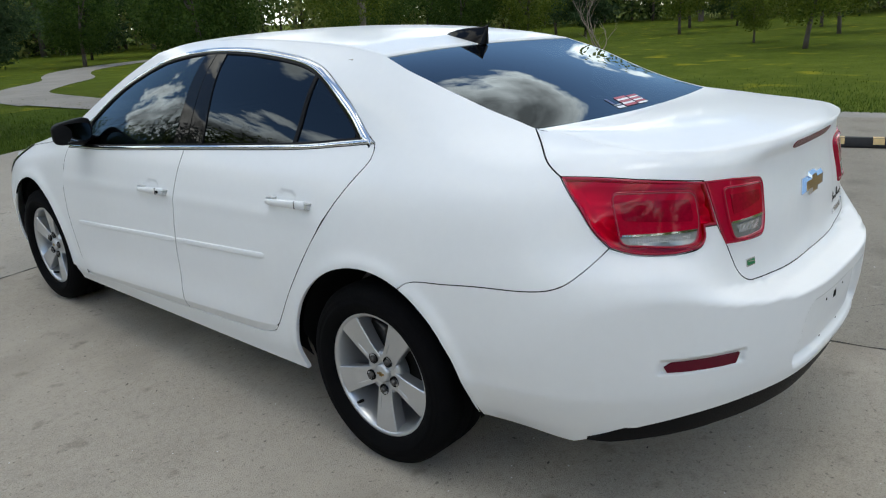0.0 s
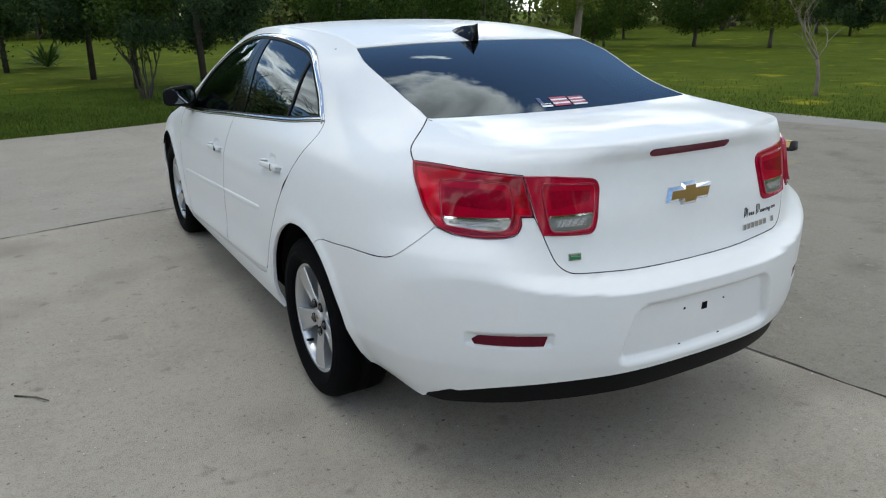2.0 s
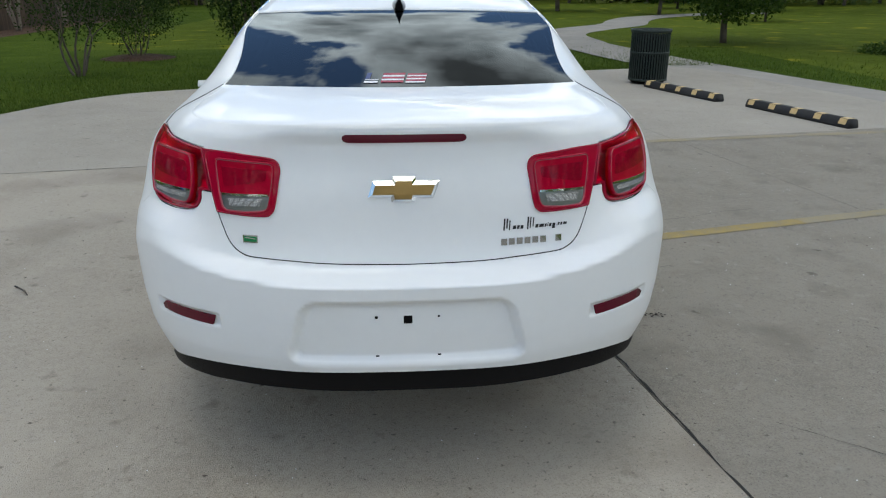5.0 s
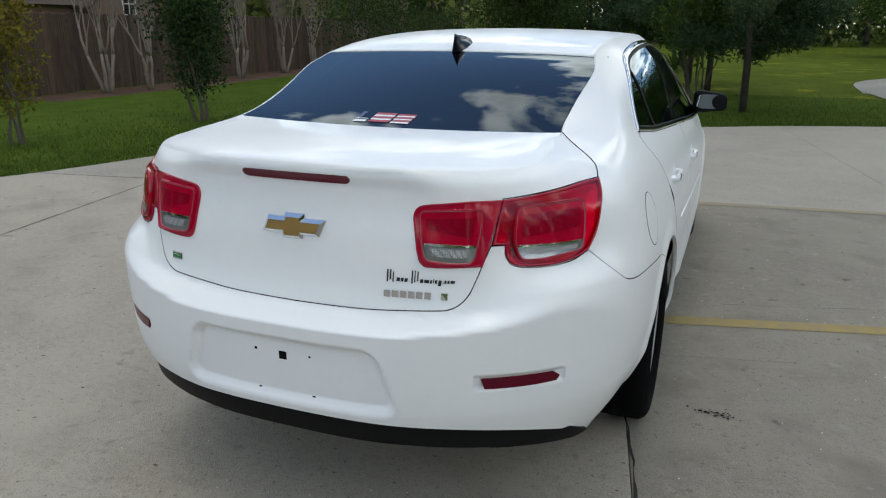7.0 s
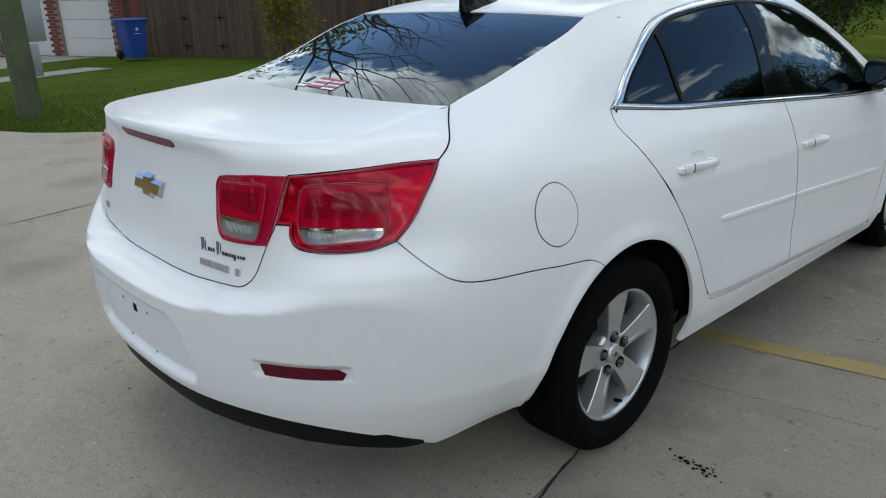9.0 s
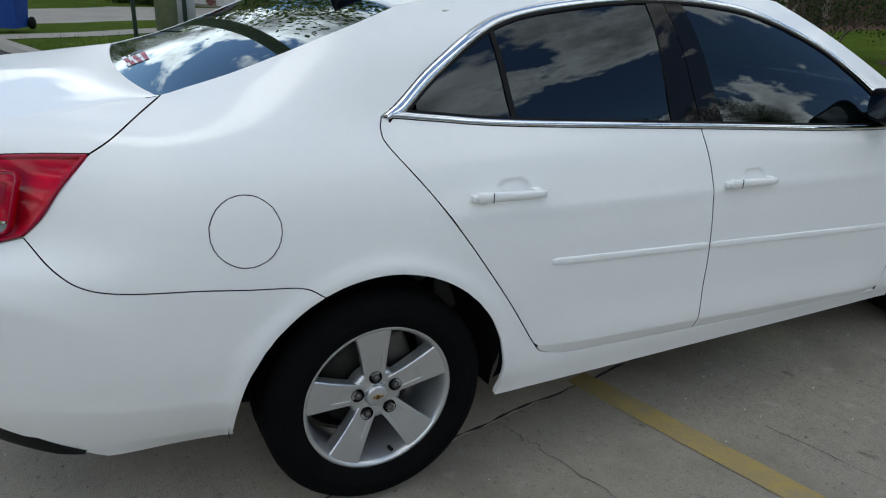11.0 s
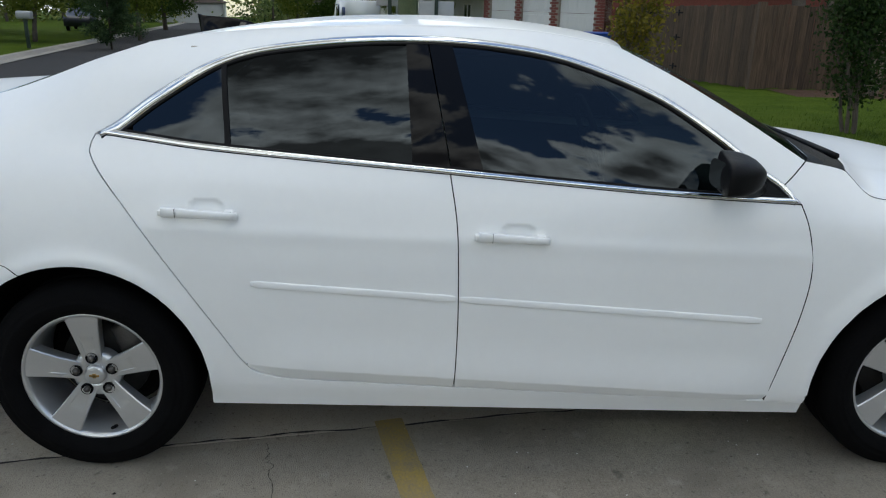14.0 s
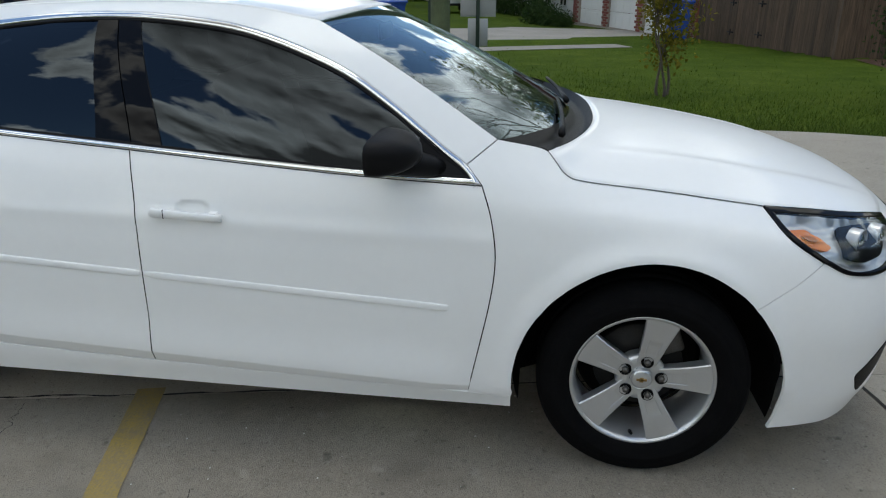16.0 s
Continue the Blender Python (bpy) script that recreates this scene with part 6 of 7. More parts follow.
tagged(ribbon("mulch_bed", [(-12.55, 7.4), (-12.5, 12), (-12.6, 20), (-12.9, 37)], [1.5, 1.7, 1.9, 2.2], -.022, MULCH, None, jitter=.1), "brown mulch bed along the fence", "mulch bed", kind="structure")


# dark crumbs of tar on the slab
r = random.Random(61)
bm = bmesh.new()
for k in range(34):
    x, y, s = 1.15 + r.gauss(0, .045), -1.29 + r.gauss(0, .022), r.uniform(.003, .009)
    bm.faces.new([bm.verts.new((x + s * r.uniform(.5, 1.2) * math.cos(a), y + s * r.uniform(.5, 1.2) * math.sin(a), .0035)) for a in (0, 1.1, 2.2, 3.2, 4.3, 5.3)])
tagged(part("tar_spots", bm, CAVITY, None, smooth=False), "dark crumbs of tar on the concrete", "tar spots", kind="stuff")


# ---- trees ----
def grow(bm, p, way, length, radius, depth, tips, r, spread, lift, forks=(2, 3), kink=.22, thin=.62):
    pts, d = [Vector(p)], Vector(way).normalized()
    n = 4
    for k in range(n):
        d = (d + Vector((r.uniform(-kink, kink), r.uniform(-kink, kink), r.uniform(-kink, kink) + lift * .25))).normalized()
        pts.append(pts[-1] + d * length / n)
    tube(bm, pts, [radius * (1 - .45 * k / n) for k in range(n + 1)], 7 if radius > .03 else 5 if radius > .012 else 3, cap=radius > .03)
    if depth <= 2:
        tips += [(q, d) for q in pts[1:]]
    if depth == 0:
        return
    for k in range(r.randint(*forks)):
        a = r.uniform(0, math.tau)
        side = d.orthogonal().normalized()
        side.rotate(Matrix.Rotation(a, 3, d))
        nd = (d + side * spread * r.uniform(.6, 1.3) + Vector((0, 0, lift * .3))).normalized()
        start = pts[-1] if k < 2 else pts[r.randint(2, n)]
        grow(bm, start, nd, length * r.uniform(.6, .85), radius * thin * r.uniform(.75, 1.0), depth - 1, tips, r, spread, lift, forks, kink, thin)


def leaves(centres, radii, count, size, seed, flat=.0, droop=0.0, width=.28):
    """Vertices and faces of many small folded leaves round the centres."""
    g = np.random.default_rng(seed)
    c = np.asarray(centres, float)
    k = g.integers(0, len(c), count)
    rad = np.asarray(radii, float) if np.ndim(radii) else np.full(len(c), radii)
    d = g.normal(0, .5, (count, 3))
    d /= np.maximum(1, np.linalg.norm(d, axis=1) / 1.05)[:, None]
    p = c[k] + d * rad[k][:, None] * (1, 1, .85)
    a = g.normal(0, 1, (count, 3))
    a[:, 2] = a[:, 2] * (1 - flat) - droop
    a /= np.linalg.norm(a, axis=1)[:, None]
    b = np.cross(a, g.normal(0, 1, (count, 3)))
    b /= np.linalg.norm(b, axis=1)[:, None]
    s = size * g.uniform(.6, 1.3, count)[:, None]
    v = np.stack([p, p + a * s * .5 + b * s * width, p + a * s, p + a * s * .5 - b * s * width], 1).reshape(-1, 3)
    return v, np.arange(count * 4).reshape(-1, 4)


def crown_mesh(name, v, f, mat, parent, label=""):
    me = bpy.data.meshes.new(name)
    me.from_pydata(v.tolist(), [], f.tolist())
    me.materials.append(mat)
    return link_mesh(name, me, parent, label)


def broadleaf(label, height, seed, leaf_mat, count, size, stems=1, *shape, fill=None, **more):
    t = stemmed(label, height, seed, leaf_mat, count if fill is None else count // 3, size, stems, *shape, **more)
    if fill:
        wide, z0, z1 = fill
        g = np.random.default_rng(seed + 100)
        u, a = g.uniform(0, 1, 260) ** (.8 if height < 5 else 1.35), g.uniform(0, math.tau, 260)
        r = wide * (.10 + 1.08 * np.sin(np.clip(u * .8 + .08, 0, 1) * math.pi)) * g.uniform(.35, 1, 260) ** .6 * (1 + .35 * np.sin(3 * a + 4 * u + seed))
        c = np.stack([r * np.cos(a), r * np.sin(a), z0 + (z1 - z0) * u], -1)
        v, f = leaves(c, .17 * height ** .5, count * 2 // 3, size, seed + 5)
        crown_mesh("low_crown", v, f, leaf_mat, t)
    return t


def stemmed(label, height, seed, leaf_mat, count, size, stems=1, spread=.6, lift=.35, base=.25, depth=4, bark=BARK, clump=.35, radius=None, category="tree", group="", kink=.22, forks=(2, 3), open_by=.38):
    t = thing("tree", label, category, group)
    r = random.Random(seed)
    bm, tips = bmesh.new(), []
    rad = radius or height * .022
    for k in range(stems):
        a = k / max(stems, 1) * math.tau + r.uniform(0, 1)
        lean = .025 if stems == 1 else open_by
        grow(bm, (.05 * math.cos(a) * (stems > 1), .05 * math.sin(a) * (stems > 1), -.06), (lean * math.cos(a), lean * math.sin(a), 1), height * base, rad / stems ** .4, depth, tips, r, spread, lift, forks, kink)
    top = max(p.z for p, _ in tips)
    for v in bm.verts:
        v.co *= height * .92 / top
    part("trunk", bm, bark, t)
    if count:
        c = np.array([list(p * (height * .92 / top)) for p, _ in tips])
        v, f = leaves(c, clump, count, size, seed)
        crown_mesh("crown", v, f, leaf_mat, t)
    return t


def conifer(label, height, seed, count, size, wide, base, group=""):
    t = thing("tree", label, "tree", group)
    r = random.Random(seed)
    bm, cs, rs = bmesh.new(), [], []
    tube(bm, [(0, 0, -.06), (r.uniform(-.05, .05), .03, height * .35), (r.uniform(-.1, .1), r.uniform(-.1, .1), height * .7), (0, 0, height * .97)], [height * .0145, height * .012, height * .008, .008], 9)
    for k in range(int(height * 9)):
        u = base + (1 - base) * (k / (height * 9)) ** .9
        reach = wide * (1 - u) ** .65 * r.uniform(.55, 1.15) * min(1, .55 + (u - base) * 4)
        a = r.uniform(0, math.tau)
        z = height * u
        end = Vector((reach * math.cos(a), reach * math.sin(a), z + reach * r.uniform(-.02, .35)))
        start = Vector((0, 0, z))
        mid = (start + end) / 2 - Vector((0, 0, reach * .08))
        tube(bm, [start, mid, end], [.018 * height / 4 * (1 - u) + .006, .010, .004], 5, cap=False)
        for w in (.35, .6, .8, 1.0):
            cs.append(list(start.lerp(end, w)))
            rs.append(.16 + .14 * reach)
    part("trunk", bm, PINE_BARK, t)
    v, f = leaves(cs, rs, int(count * 1.7), size * 1.25, seed, width=.13)
    crown_mesh("crown", v, f, NEEDLES, t)
    return t


def put(t, x, y, s=1.0, turn=0.0):
    t.matrix_basis = Matrix.Translation((x, y, slope(x) - .02)) @ Matrix.Rotation(turn, 4, "Z") @ Matrix.Scale(s, 4)
    return t


# by the west lawn
put(broadleaf("young tree with yellowing leaves on the lawn", 2.05, 3, LEAF_YELLOW, 3000, .07, 3, .34, .7, .22, 4, BARK, .15, .03, fill=(.24, .4, 2.1), open_by=.16), -7.42, 2.72)
put(broadleaf("dense dark evergreen young tree on the lawn", 2.4, 8, LEAF_DARK, 9500, .062, 4, .20, .8, .22, 4, BARK, .14, .04, fill=(.38, .35, 2.4), open_by=.13), -6.83, 5.6)
# bare crape myrtles along the fence
myrtle = broadleaf("bare many-stemmed crape myrtle by the fence", 3.6, 12, None, 0, 0, 4, .36, .7, .30, 5, PALE_BARK, .3, .115, group="bare trees along the fence", kink=.16, open_by=.2)
put(myrtle, -12.45, 9.3)
for x, y, s, a in ((-12.3, 10.5, .9, 1.2), (-12.6, 14.6, 1.0, 2.2), (-12.9, 17.4, .95, 3.4), (-13.0, 19.4, 1.05, 4.4), (-13.0, 23, 1.0, 5.2), (-13.1, 27, 1.0, .6)):
    copy_thing(myrtle, Matrix.Translation((x, y, slope(x) - .02)) @ Matrix.Rotation(a, 4, "Z") @ Matrix.Scale(s, 4))
tall = broadleaf("tall bare grey tree beyond the fence", 11.5, 14, None, 0, 0, 2, .5, .45, .30, 6, BARK, .3, .2, group="tall bare trees beyond the fence", kink=.2, open_by=.3)
put(tall, -19.5, 20.5, 1.2)
for x, y, s, a in ((-17.5, 31, 1.25, 1.7), (-15.5, 40, 1.45, 3.1), (-21, 12.3, 1.6, 4.6)):
    copy_thing(tall, Matrix.Translation((x, y, slope(x) - .02)) @ Matrix.Rotation(a, 4, "Z") @ Matrix.Scale(s, 4))
# north side
put(conifer("dark pine with a bushy crown by the concrete", 4.8, 21, 52000, .07, 1.9, .20), 1.25, 10.3)
put(broadleaf("many-stemmed leafy shrub tree by the pine", 2.6, 22, LEAF_MID, 5500, .075, 6, .45, .6, .25, 4, BARK, .3, .05), .35, 11.3)
put(conifer("dark pine in the park", 5.4, 23, 30000, .12, 2.4, .20, "park pines"), -.1, 16.8)
put(conifer("leaning dark pine in the park", 5.0, 24, 26000, .12, 2.0, .22, "park pines"), .5, 13.6)
put(conifer("dark pine in the park", 5.8, 25, 26000, .13, 2.5, .20, "park pines"), -2.0, 21.2)
put(conifer("dark pine in the park", 6.0, 27, 16000, .16, 2.8, .12, "park pines"), -4.5, 26)
put(broadleaf("round-headed green tree at the lawn's edge", 3.2, 31, LEAF_OLIVE, 26000, .052, 5, .30, .6, .24, 4, BARK, .24, .06, fill=(.74, .55, 3.1)), -2.62, 9.55)
put(broadleaf("loose open shrub tree with thin leaves", 2.5, 32, LEAF_OLIVE, 8500, .050, 5, .55, .4, .25, 4, BARK, .32, .04, fill=(.75, .5, 2.4)), -5.4, 8.8)
put(broadleaf("low spreading shrub in mulch", 1.9, 33, LEAF_OLIVE, 9500, .050, 7, .7, .2, .25, 4, BARK, .34, .03, category="shrub", fill=(.8, .25, 1.7)), -5.4, 11.9)
palm = thing("palm_shrub", "low clump of spiky dwarf palm", "shrub", at=(-.9, 22.6, 0))
r = random.Random(40)
v, f = [], []
for k in range(60):
    a, e = r.uniform(0, 6.28), r.uniform(.15, 1.2)
    d = Vector((math.cos(a) * math.cos(e), math.sin(a) * math.cos(e), math.sin(e)))
    s = d.cross(Vector((0, 0, 1))).normalized() * .05
    L = r.uniform(.7, 1.2)
    i = len(v)
    v += [tuple(-s * .3), tuple(d * L * .6 + s), tuple(d * L + Vector((0, 0, -.15))), tuple(d * L * .6 - s)]
    f.append((i, i + 1, i + 2, i + 3))
crown_mesh("fronds", np.array(v), np.array(f), LEAF_MID, palm)
for x, y in ((-5.4, 11.9),):
    bm = bmesh.new()
    lathe(bm, [(0, .03), (.5, .02), (.75, -.03)], 20, axis="z", m=Matrix.Translation((x, y, 0)))
    tagged(part("mulch_ring", bm, MULCH), "ring of brown mulch round a tree", "mulch", "mulch rings")
# east field
put(broadleaf("bare grey sapling with crooked twigs on the field", 2.0, 51, None, 0, 0, 1, .7, .35, .30, 4, PALE_BARK, .3, .04, kink=.2), 10.25, 4.15)
oak = put(broadleaf("spreading oak with fresh leaves in the park", 5.5, 52, LEAF_MID, 30000, .10, 1, .6, .35, .30, 4, BARK, .55, .085, group="park trees", kink=.08, fill=(1.75, .8, 5.4)), 8.6, 15.2)
put(broadleaf("tall tree with a stout grey trunk and thin new leaves", 6.5, 57, LEAF_FRESH, 20000, .075, 1, .6, .3, .34, 4, PALE_BARK, .6, .15, group="park trees", kink=.06, fill=(1.6, 1.6, 6.2)), 11.2, 11.9)
bare = put(broadleaf("tall tree with sparse spring leaves in the park", 6.0, 53, LEAF_FRESH, 20000, .10, 1, .5, .5, .30, 4, BARK, .5, .08, group="park trees", kink=.08, fill=(1.4, .9, 5.8)), 22.6, 14.6)
for t, x, y, s, a in ((oak, 16.4, 17.2, .72, 2), (oak, 21.5, 17.2, .9, 3), (oak, 24.5, 24.4, .85, 1.4), (bare, 21.6, 3.9, 1.1, 5), (bare, 30.6, 5.3, 1.2, 2.5), (bare, 19.2, 19.8, .75, 2.2),
                      (bare, 25.0, 6.6, .6, .4), (oak, 26.2, 47, 1.9, .7), (oak, 30, 33, 1.3, 4.4), (bare, 36, 22, 1.2, 1.8), (bare, 33, 13, 1.1, 3.3), (bare, 38, 8, 1.2, .2), (oak, 20, 38, 1.2, 2.0), (bare, 27, 31, 1.1, 5.5), (oak, 13, 33, 1.1, 3.1), (bare, 41, 16, 1.3, 2.9), (oak, 15, 26, .6, 1.1), (oak, 38, 30, 1.4, 5.0), (bare, 44, -2, 1.3, 1.0), (oak, 9, 38, 1.4, 1.0)):
    copy_thing(t, Matrix.Translation((x, y, -.02)) @ Matrix.Rotation(a, 4, "Z") @ Matrix.Scale(s, 4))
dark = put(conifer("dark conifer far out in the park", 6.0, 54, 9000, .22, 2.6, .10, "park pines"), 16.9, 41)
copy_thing(dark, Matrix.Translation((33.5, 18.5, -.02)) @ Matrix.Scale(.8, 4))
copy_thing(dark, Matrix.Translation((43, 14, -.02)) @ Matrix.Scale(.7, 4))
v, f = leaves([(.5 * math.cos(k), .5 * math.sin(k), .02) for k in range(12)] + [(0, 0, .03)] * 4, .32, 1500, .13, 58, droop=-1.2)
weeds = crown_mesh("weed_clump", v * (1, 1, .6), f, LEAF_MID, None)
weeds.matrix_basis = Matrix.Translation((11.2, 11.9, -.03))
tagged(weeds, "ring of uncut weeds round a stout trunk", "weeds", kind="stuff")
# west, along the street
for k, (x, y, s, a) in enumerate(((-34, -13.5, 1.5, 0), (-40, -17, 1.8, 1), (-30, -16.5, 1.5, 2), (-48, -19, 1.8, 3), (-58, -20, 2, 4), (-45, -27, 2, 5), (-38, -24, 1.8, .5), (-55, -6.5, 1.7, .8), (-66, -11, 1.9, 2.2), (-44, 4, 1.0, 4.2), (-28, -21, 1.7, 1.7), (-75, -28, 2, 3.0), (-70, -2, 2, 3.7))):
    copy_thing((bare, oak, bare)[k % 3], Matrix.Translation((x, y, slope(x) - .02)) @ Matrix.Rotation(a, 4, "Z") @ Matrix.Scale(s, 4))
copy_thing(dark, Matrix.Translation((-24.6, -11.2, slope(-24.6))) @ Matrix.Scale(.45, 4))

for k, (x, y, s, a) in enumerate(((-13, -15, 1.2, 0), (-19, -16.5, 1.3, 1), (-8, -20, 1.3, 2), (-2, -23, 1.4, 3), (5, -22, 1.3, 4), (-24, -19, 1.4, 5), (11, -20, 1.2, 1.5), (-15, -24, 1.5, .7))):
    copy_thing(myrtle if k % 2 else bare, Matrix.Translation((x, y, slope(x) - .02)) @ Matrix.Rotation(a, 4, "Z") @ Matrix.Scale(s * (1.5 if k % 2 else 1), 4))

# far woods all round: trunks and leaf clumps
g = np.random.default_rng(7)
tr = bmesh.new()
# Spring and green tones raised: haze and lit canopy put into the colours.
WOODS = (leafy("hazy_edge_spring", (.15, .18, .045), (.34, .36, .12)), leafy("hazy_edge_green", (.085, .13, .04), (.21, .26, .09)), leafy("wood_edge_dark", (.025, .05, .016), (.07, .11, .035)))
sets = {"woods_fresh": (WOODS[0], []), "woods_green": (WOODS[1], []), "woods_dark": (WOODS[2], [])}
for k in range(760):
    a = g.uniform(0, math.tau)
    north = math.cos(a - math.pi / 2) > -.2
    far = g.uniform(56, 92) if north and math.cos(a) > -.35 else g.uniform(85, 125)
    if math.cos(a) < -.35 and math.sin(a) > .15:
        far = g.uniform(36, 70)
    x, y, h = far * math.cos(a), far * math.sin(a), g.uniform(7, 15)
    if abs(np.dot(np.array((x, y)) - k0, SN) - 3.5) < 6 and x < 0:
        continue
    z = slope(x)
    c = np.stack([g.normal(0, h * .15, 16), g.normal(0, h * .15, 16), g.uniform(h * .06, h, 16)], -1) + (x, y, z)
    list(sets.values())[int(g.choice(3, p=(.42, .42, .16)))][1].append((c, h * .20))
    tube(tr, [(x, y, z - .3), (x + .2, y, z + h * .7)], [h * .016, h * .006], 5, cap=False)
for name, (mat, some) in sets.items():
    cs = np.concatenate([c for c, _ in some])
    rs = np.concatenate([np.full(len(c), q) for c, q in some])
    v, f = leaves(cs, rs, len(some) * 800, .55, 9)
    tagged(crown_mesh(name, v, f, mat, None), "distant wood edge with spring foliage", "woods", kind="stuff")
tagged(part("woods_trunks", tr, BARK, None), "trunks of the distant wood", "woods", kind="stuff")

# blades of grass near the concrete's edges
g = np.random.default_rng(11)
edge = catmull(LOT, 12, True)
cen = np.array((0.6, -3.0))
pos = []
for k in range(len(edge)):
    if edge[k][1] < -3.5:
        continue
    out = edge[k] - cen
    out /= np.linalg.norm(out)
    n = 330
    d = g.exponential(1.6, n)
    pos.append(edge[k] + out * (.02 + d)[:, None] + g.normal(0, .25, (n, 2)) * np.minimum(1, d)[:, None])
pos = np.concatenate(pos)
pos = pos[(np.abs(pos[:, 0] - 7.2 + pos[:, 1] * .18) > 1.0) | (pos[:, 1] > 9.5)]
n = len(pos)
hgt = g.uniform(.025, .075, n)
ang = g.uniform(0, math.tau, n)
zz = np.array([slope(x) for x in pos[:, 0]]) - .035
side = np.stack([np.cos(ang), np.sin(ang), np.zeros(n)], -1) * .006
lean = np.stack([g.normal(0, .02, n), g.normal(0, .02, n), hgt], -1)
base = np.column_stack([pos, zz])
v = np.stack([base - side, base + side, base + lean], 1).reshape(-1, 3)
tagged(crown_mesh("grass_blades", v, np.arange(n * 3).reshape(-1, 3), BLADES, None), "uncut grass blades along the concrete edge", "grass", kind="stuff")


# ---- bins, pole, sign ----
def bin_thing(x, y, turn, label):
    b = thing("wheelie_bin", label, "bin", "blue bins")
    bm = bmesh.new()
    rows = []
    for z, wx, wy in ((.05, .22, .24), (.10, .225, .245), (.90, .29, .33), (.98, .31, .35)):
        rows.append([bm.verts.new((sx * wx * cx, sy * wy * cy, z)) for sx, sy, cx, cy in ((-1, -1, .85, 1), (1, -1, .85, 1), (1, -1, 1, .85), (1, 1, 1, .85), (1, 1, .85, 1), (-1, 1, .85, 1), (-1, 1, 1, .85), (-1, -1, 1, .85))])
    for lo, hi in zip(rows, rows[1:]):
        for k in range(8):
            bm.faces.new((lo[k], lo[(k + 1) % 8], hi[(k + 1) % 8], hi[k]))
    bm.faces.new(rows[0][::-1])
    bm.faces.new(rows[-1])
    part("body", bm, BLUE_BIN, b, smooth=False)
    bm = bmesh.new()
    block(bm, (-.325, -.37, .975), (.325, .37, 1.045), .03)
    part("lid", bm, BLUE_BIN, b)
    for sx in (-.27, .27):
        bm = bmesh.new()
        lathe(bm, [(0, -.03), (.11, -.03), (.125, -.02), (.125, .02), (.11, .03), (0, .03)], 20, m=Matrix.Translation((sx, -.27, .125)))
        part("wheel", bm, BLACK, b)
    bm = bmesh.new()
    pts = [(.055 * (1 if k % 2 == 0 else .45) * math.sin(k * math.pi / 5), .065 * (1 if k % 2 == 0 else .45) * math.cos(k * math.pi / 5)) for k in range(10)]
    bm.faces.new([bm.verts.new((px, .322 + pz * .07, .78 + pz)) for px, pz in pts])
    part("mark", bm, BIN_MARK, b, smooth=False)
    bm = bmesh.new()
    block(bm, (-.09, .305, .66), (.09, .309, .675))
    part("word_bar", bm, BIN_MARK, b)
    b.matrix_basis = Matrix.Translation((x, y, slope(x) + .012)) @ Matrix.Rotation(turn, 4, "Z")
    return b


bin_thing(-18.3, 4.75, radians(-85), "blue wheeled bin beside the house drive")
bin_thing(-15.35, -2.55, radians(-120), "blue wheeled bin standing at the kerb")

pole = thing("utility_pole", "green-stained round wooden utility pole on the verge", "pole", at=(-8.75, -.47, slope(-8.75)))
bm = bmesh.new()
lathe(bm, [(.155, -.1), (.150, .6), (.146, 2.5), (.135, 6.5), (0, 6.5)], 24, axis="z")
part("post", bm, POLE_WOOD, pole)
bm = bmesh.new()
block(bm, (-.9, -.05, 5.9), (.9, .05, 6.0), .01)
part("cross_arm", bm, POLE_WOOD, pole)


def sign(x, y, label, panels):
    s = thing("road_sign", label, "road sign", "signs on the verge", at=(x, y, slope(x) - .02))
    bm = bmesh.new()
    block(bm, (-.03, -.03, 0), (.03, .03, 2.3), .006)
    part("post", bm, POST_GREEN, s)
    for z0, z1, w in panels:
        bm = bmesh.new()
        block(bm, (-.046, -w / 2, z0), (-.034, w / 2, z1), .004)
        part("panel", bm, SIGN_GREY, s, "grey back of a sign")
    return s


sign(-10.1, 0.0, "pair of grey sign backs on a green post", ((.40, .86, .34), (.89, 1.6, .60)))
sign(-9.85, -.78, "green steel sign post on the verge", ((1.5, 1.9, .45),))


# ---- houses ----
def wall_bricks(a, b, z0, z1, parent, mat, holes=(), course=.09, long=.30):
    """A mortar wall with rows of joined bricks set on it."""
    a, b = np.array(a, float), np.array(b, float)
    far = np.linalg.norm(b - a)
    way = (b - a) / far
    out = np.array([way[1], -way[0]])
    bm = bmesh.new()
    for k in range(int((z1 - z0) / course)):
        z = z0 + k * course
        x = -(k % 2) * long / 2
        while x < far:
            u0, u1 = max(x, 0), min(x + long - .012, far)
            x += long
            if u1 - u0 < .04 or any(h0 < (u0 + u1) / 2 < h1 and q0 < z + .03 < q1 for h0, h1, q0, q1 in holes):
                continue
            p, q = a + way * u0, a + way * u1
            ring = [(*(p + out * .012), z), (*(q + out * .012), z), (*(q + out * .012), z + course - .014), (*(p + out * .012), z + course - .014)]
            bm.faces.new([bm.verts.new(c) for c in ring])
            bm.faces.new([bm.verts.new(c) for c in ((*(p + out * .012), z + course - .014), (*(q + out * .012), z + course - .014), (*q, z + course - .014), (*p, z + course - .014))])
    ob = part("brickwork", bm, mat, parent, smooth=False)
    return tagged(ob, kind="stuff")


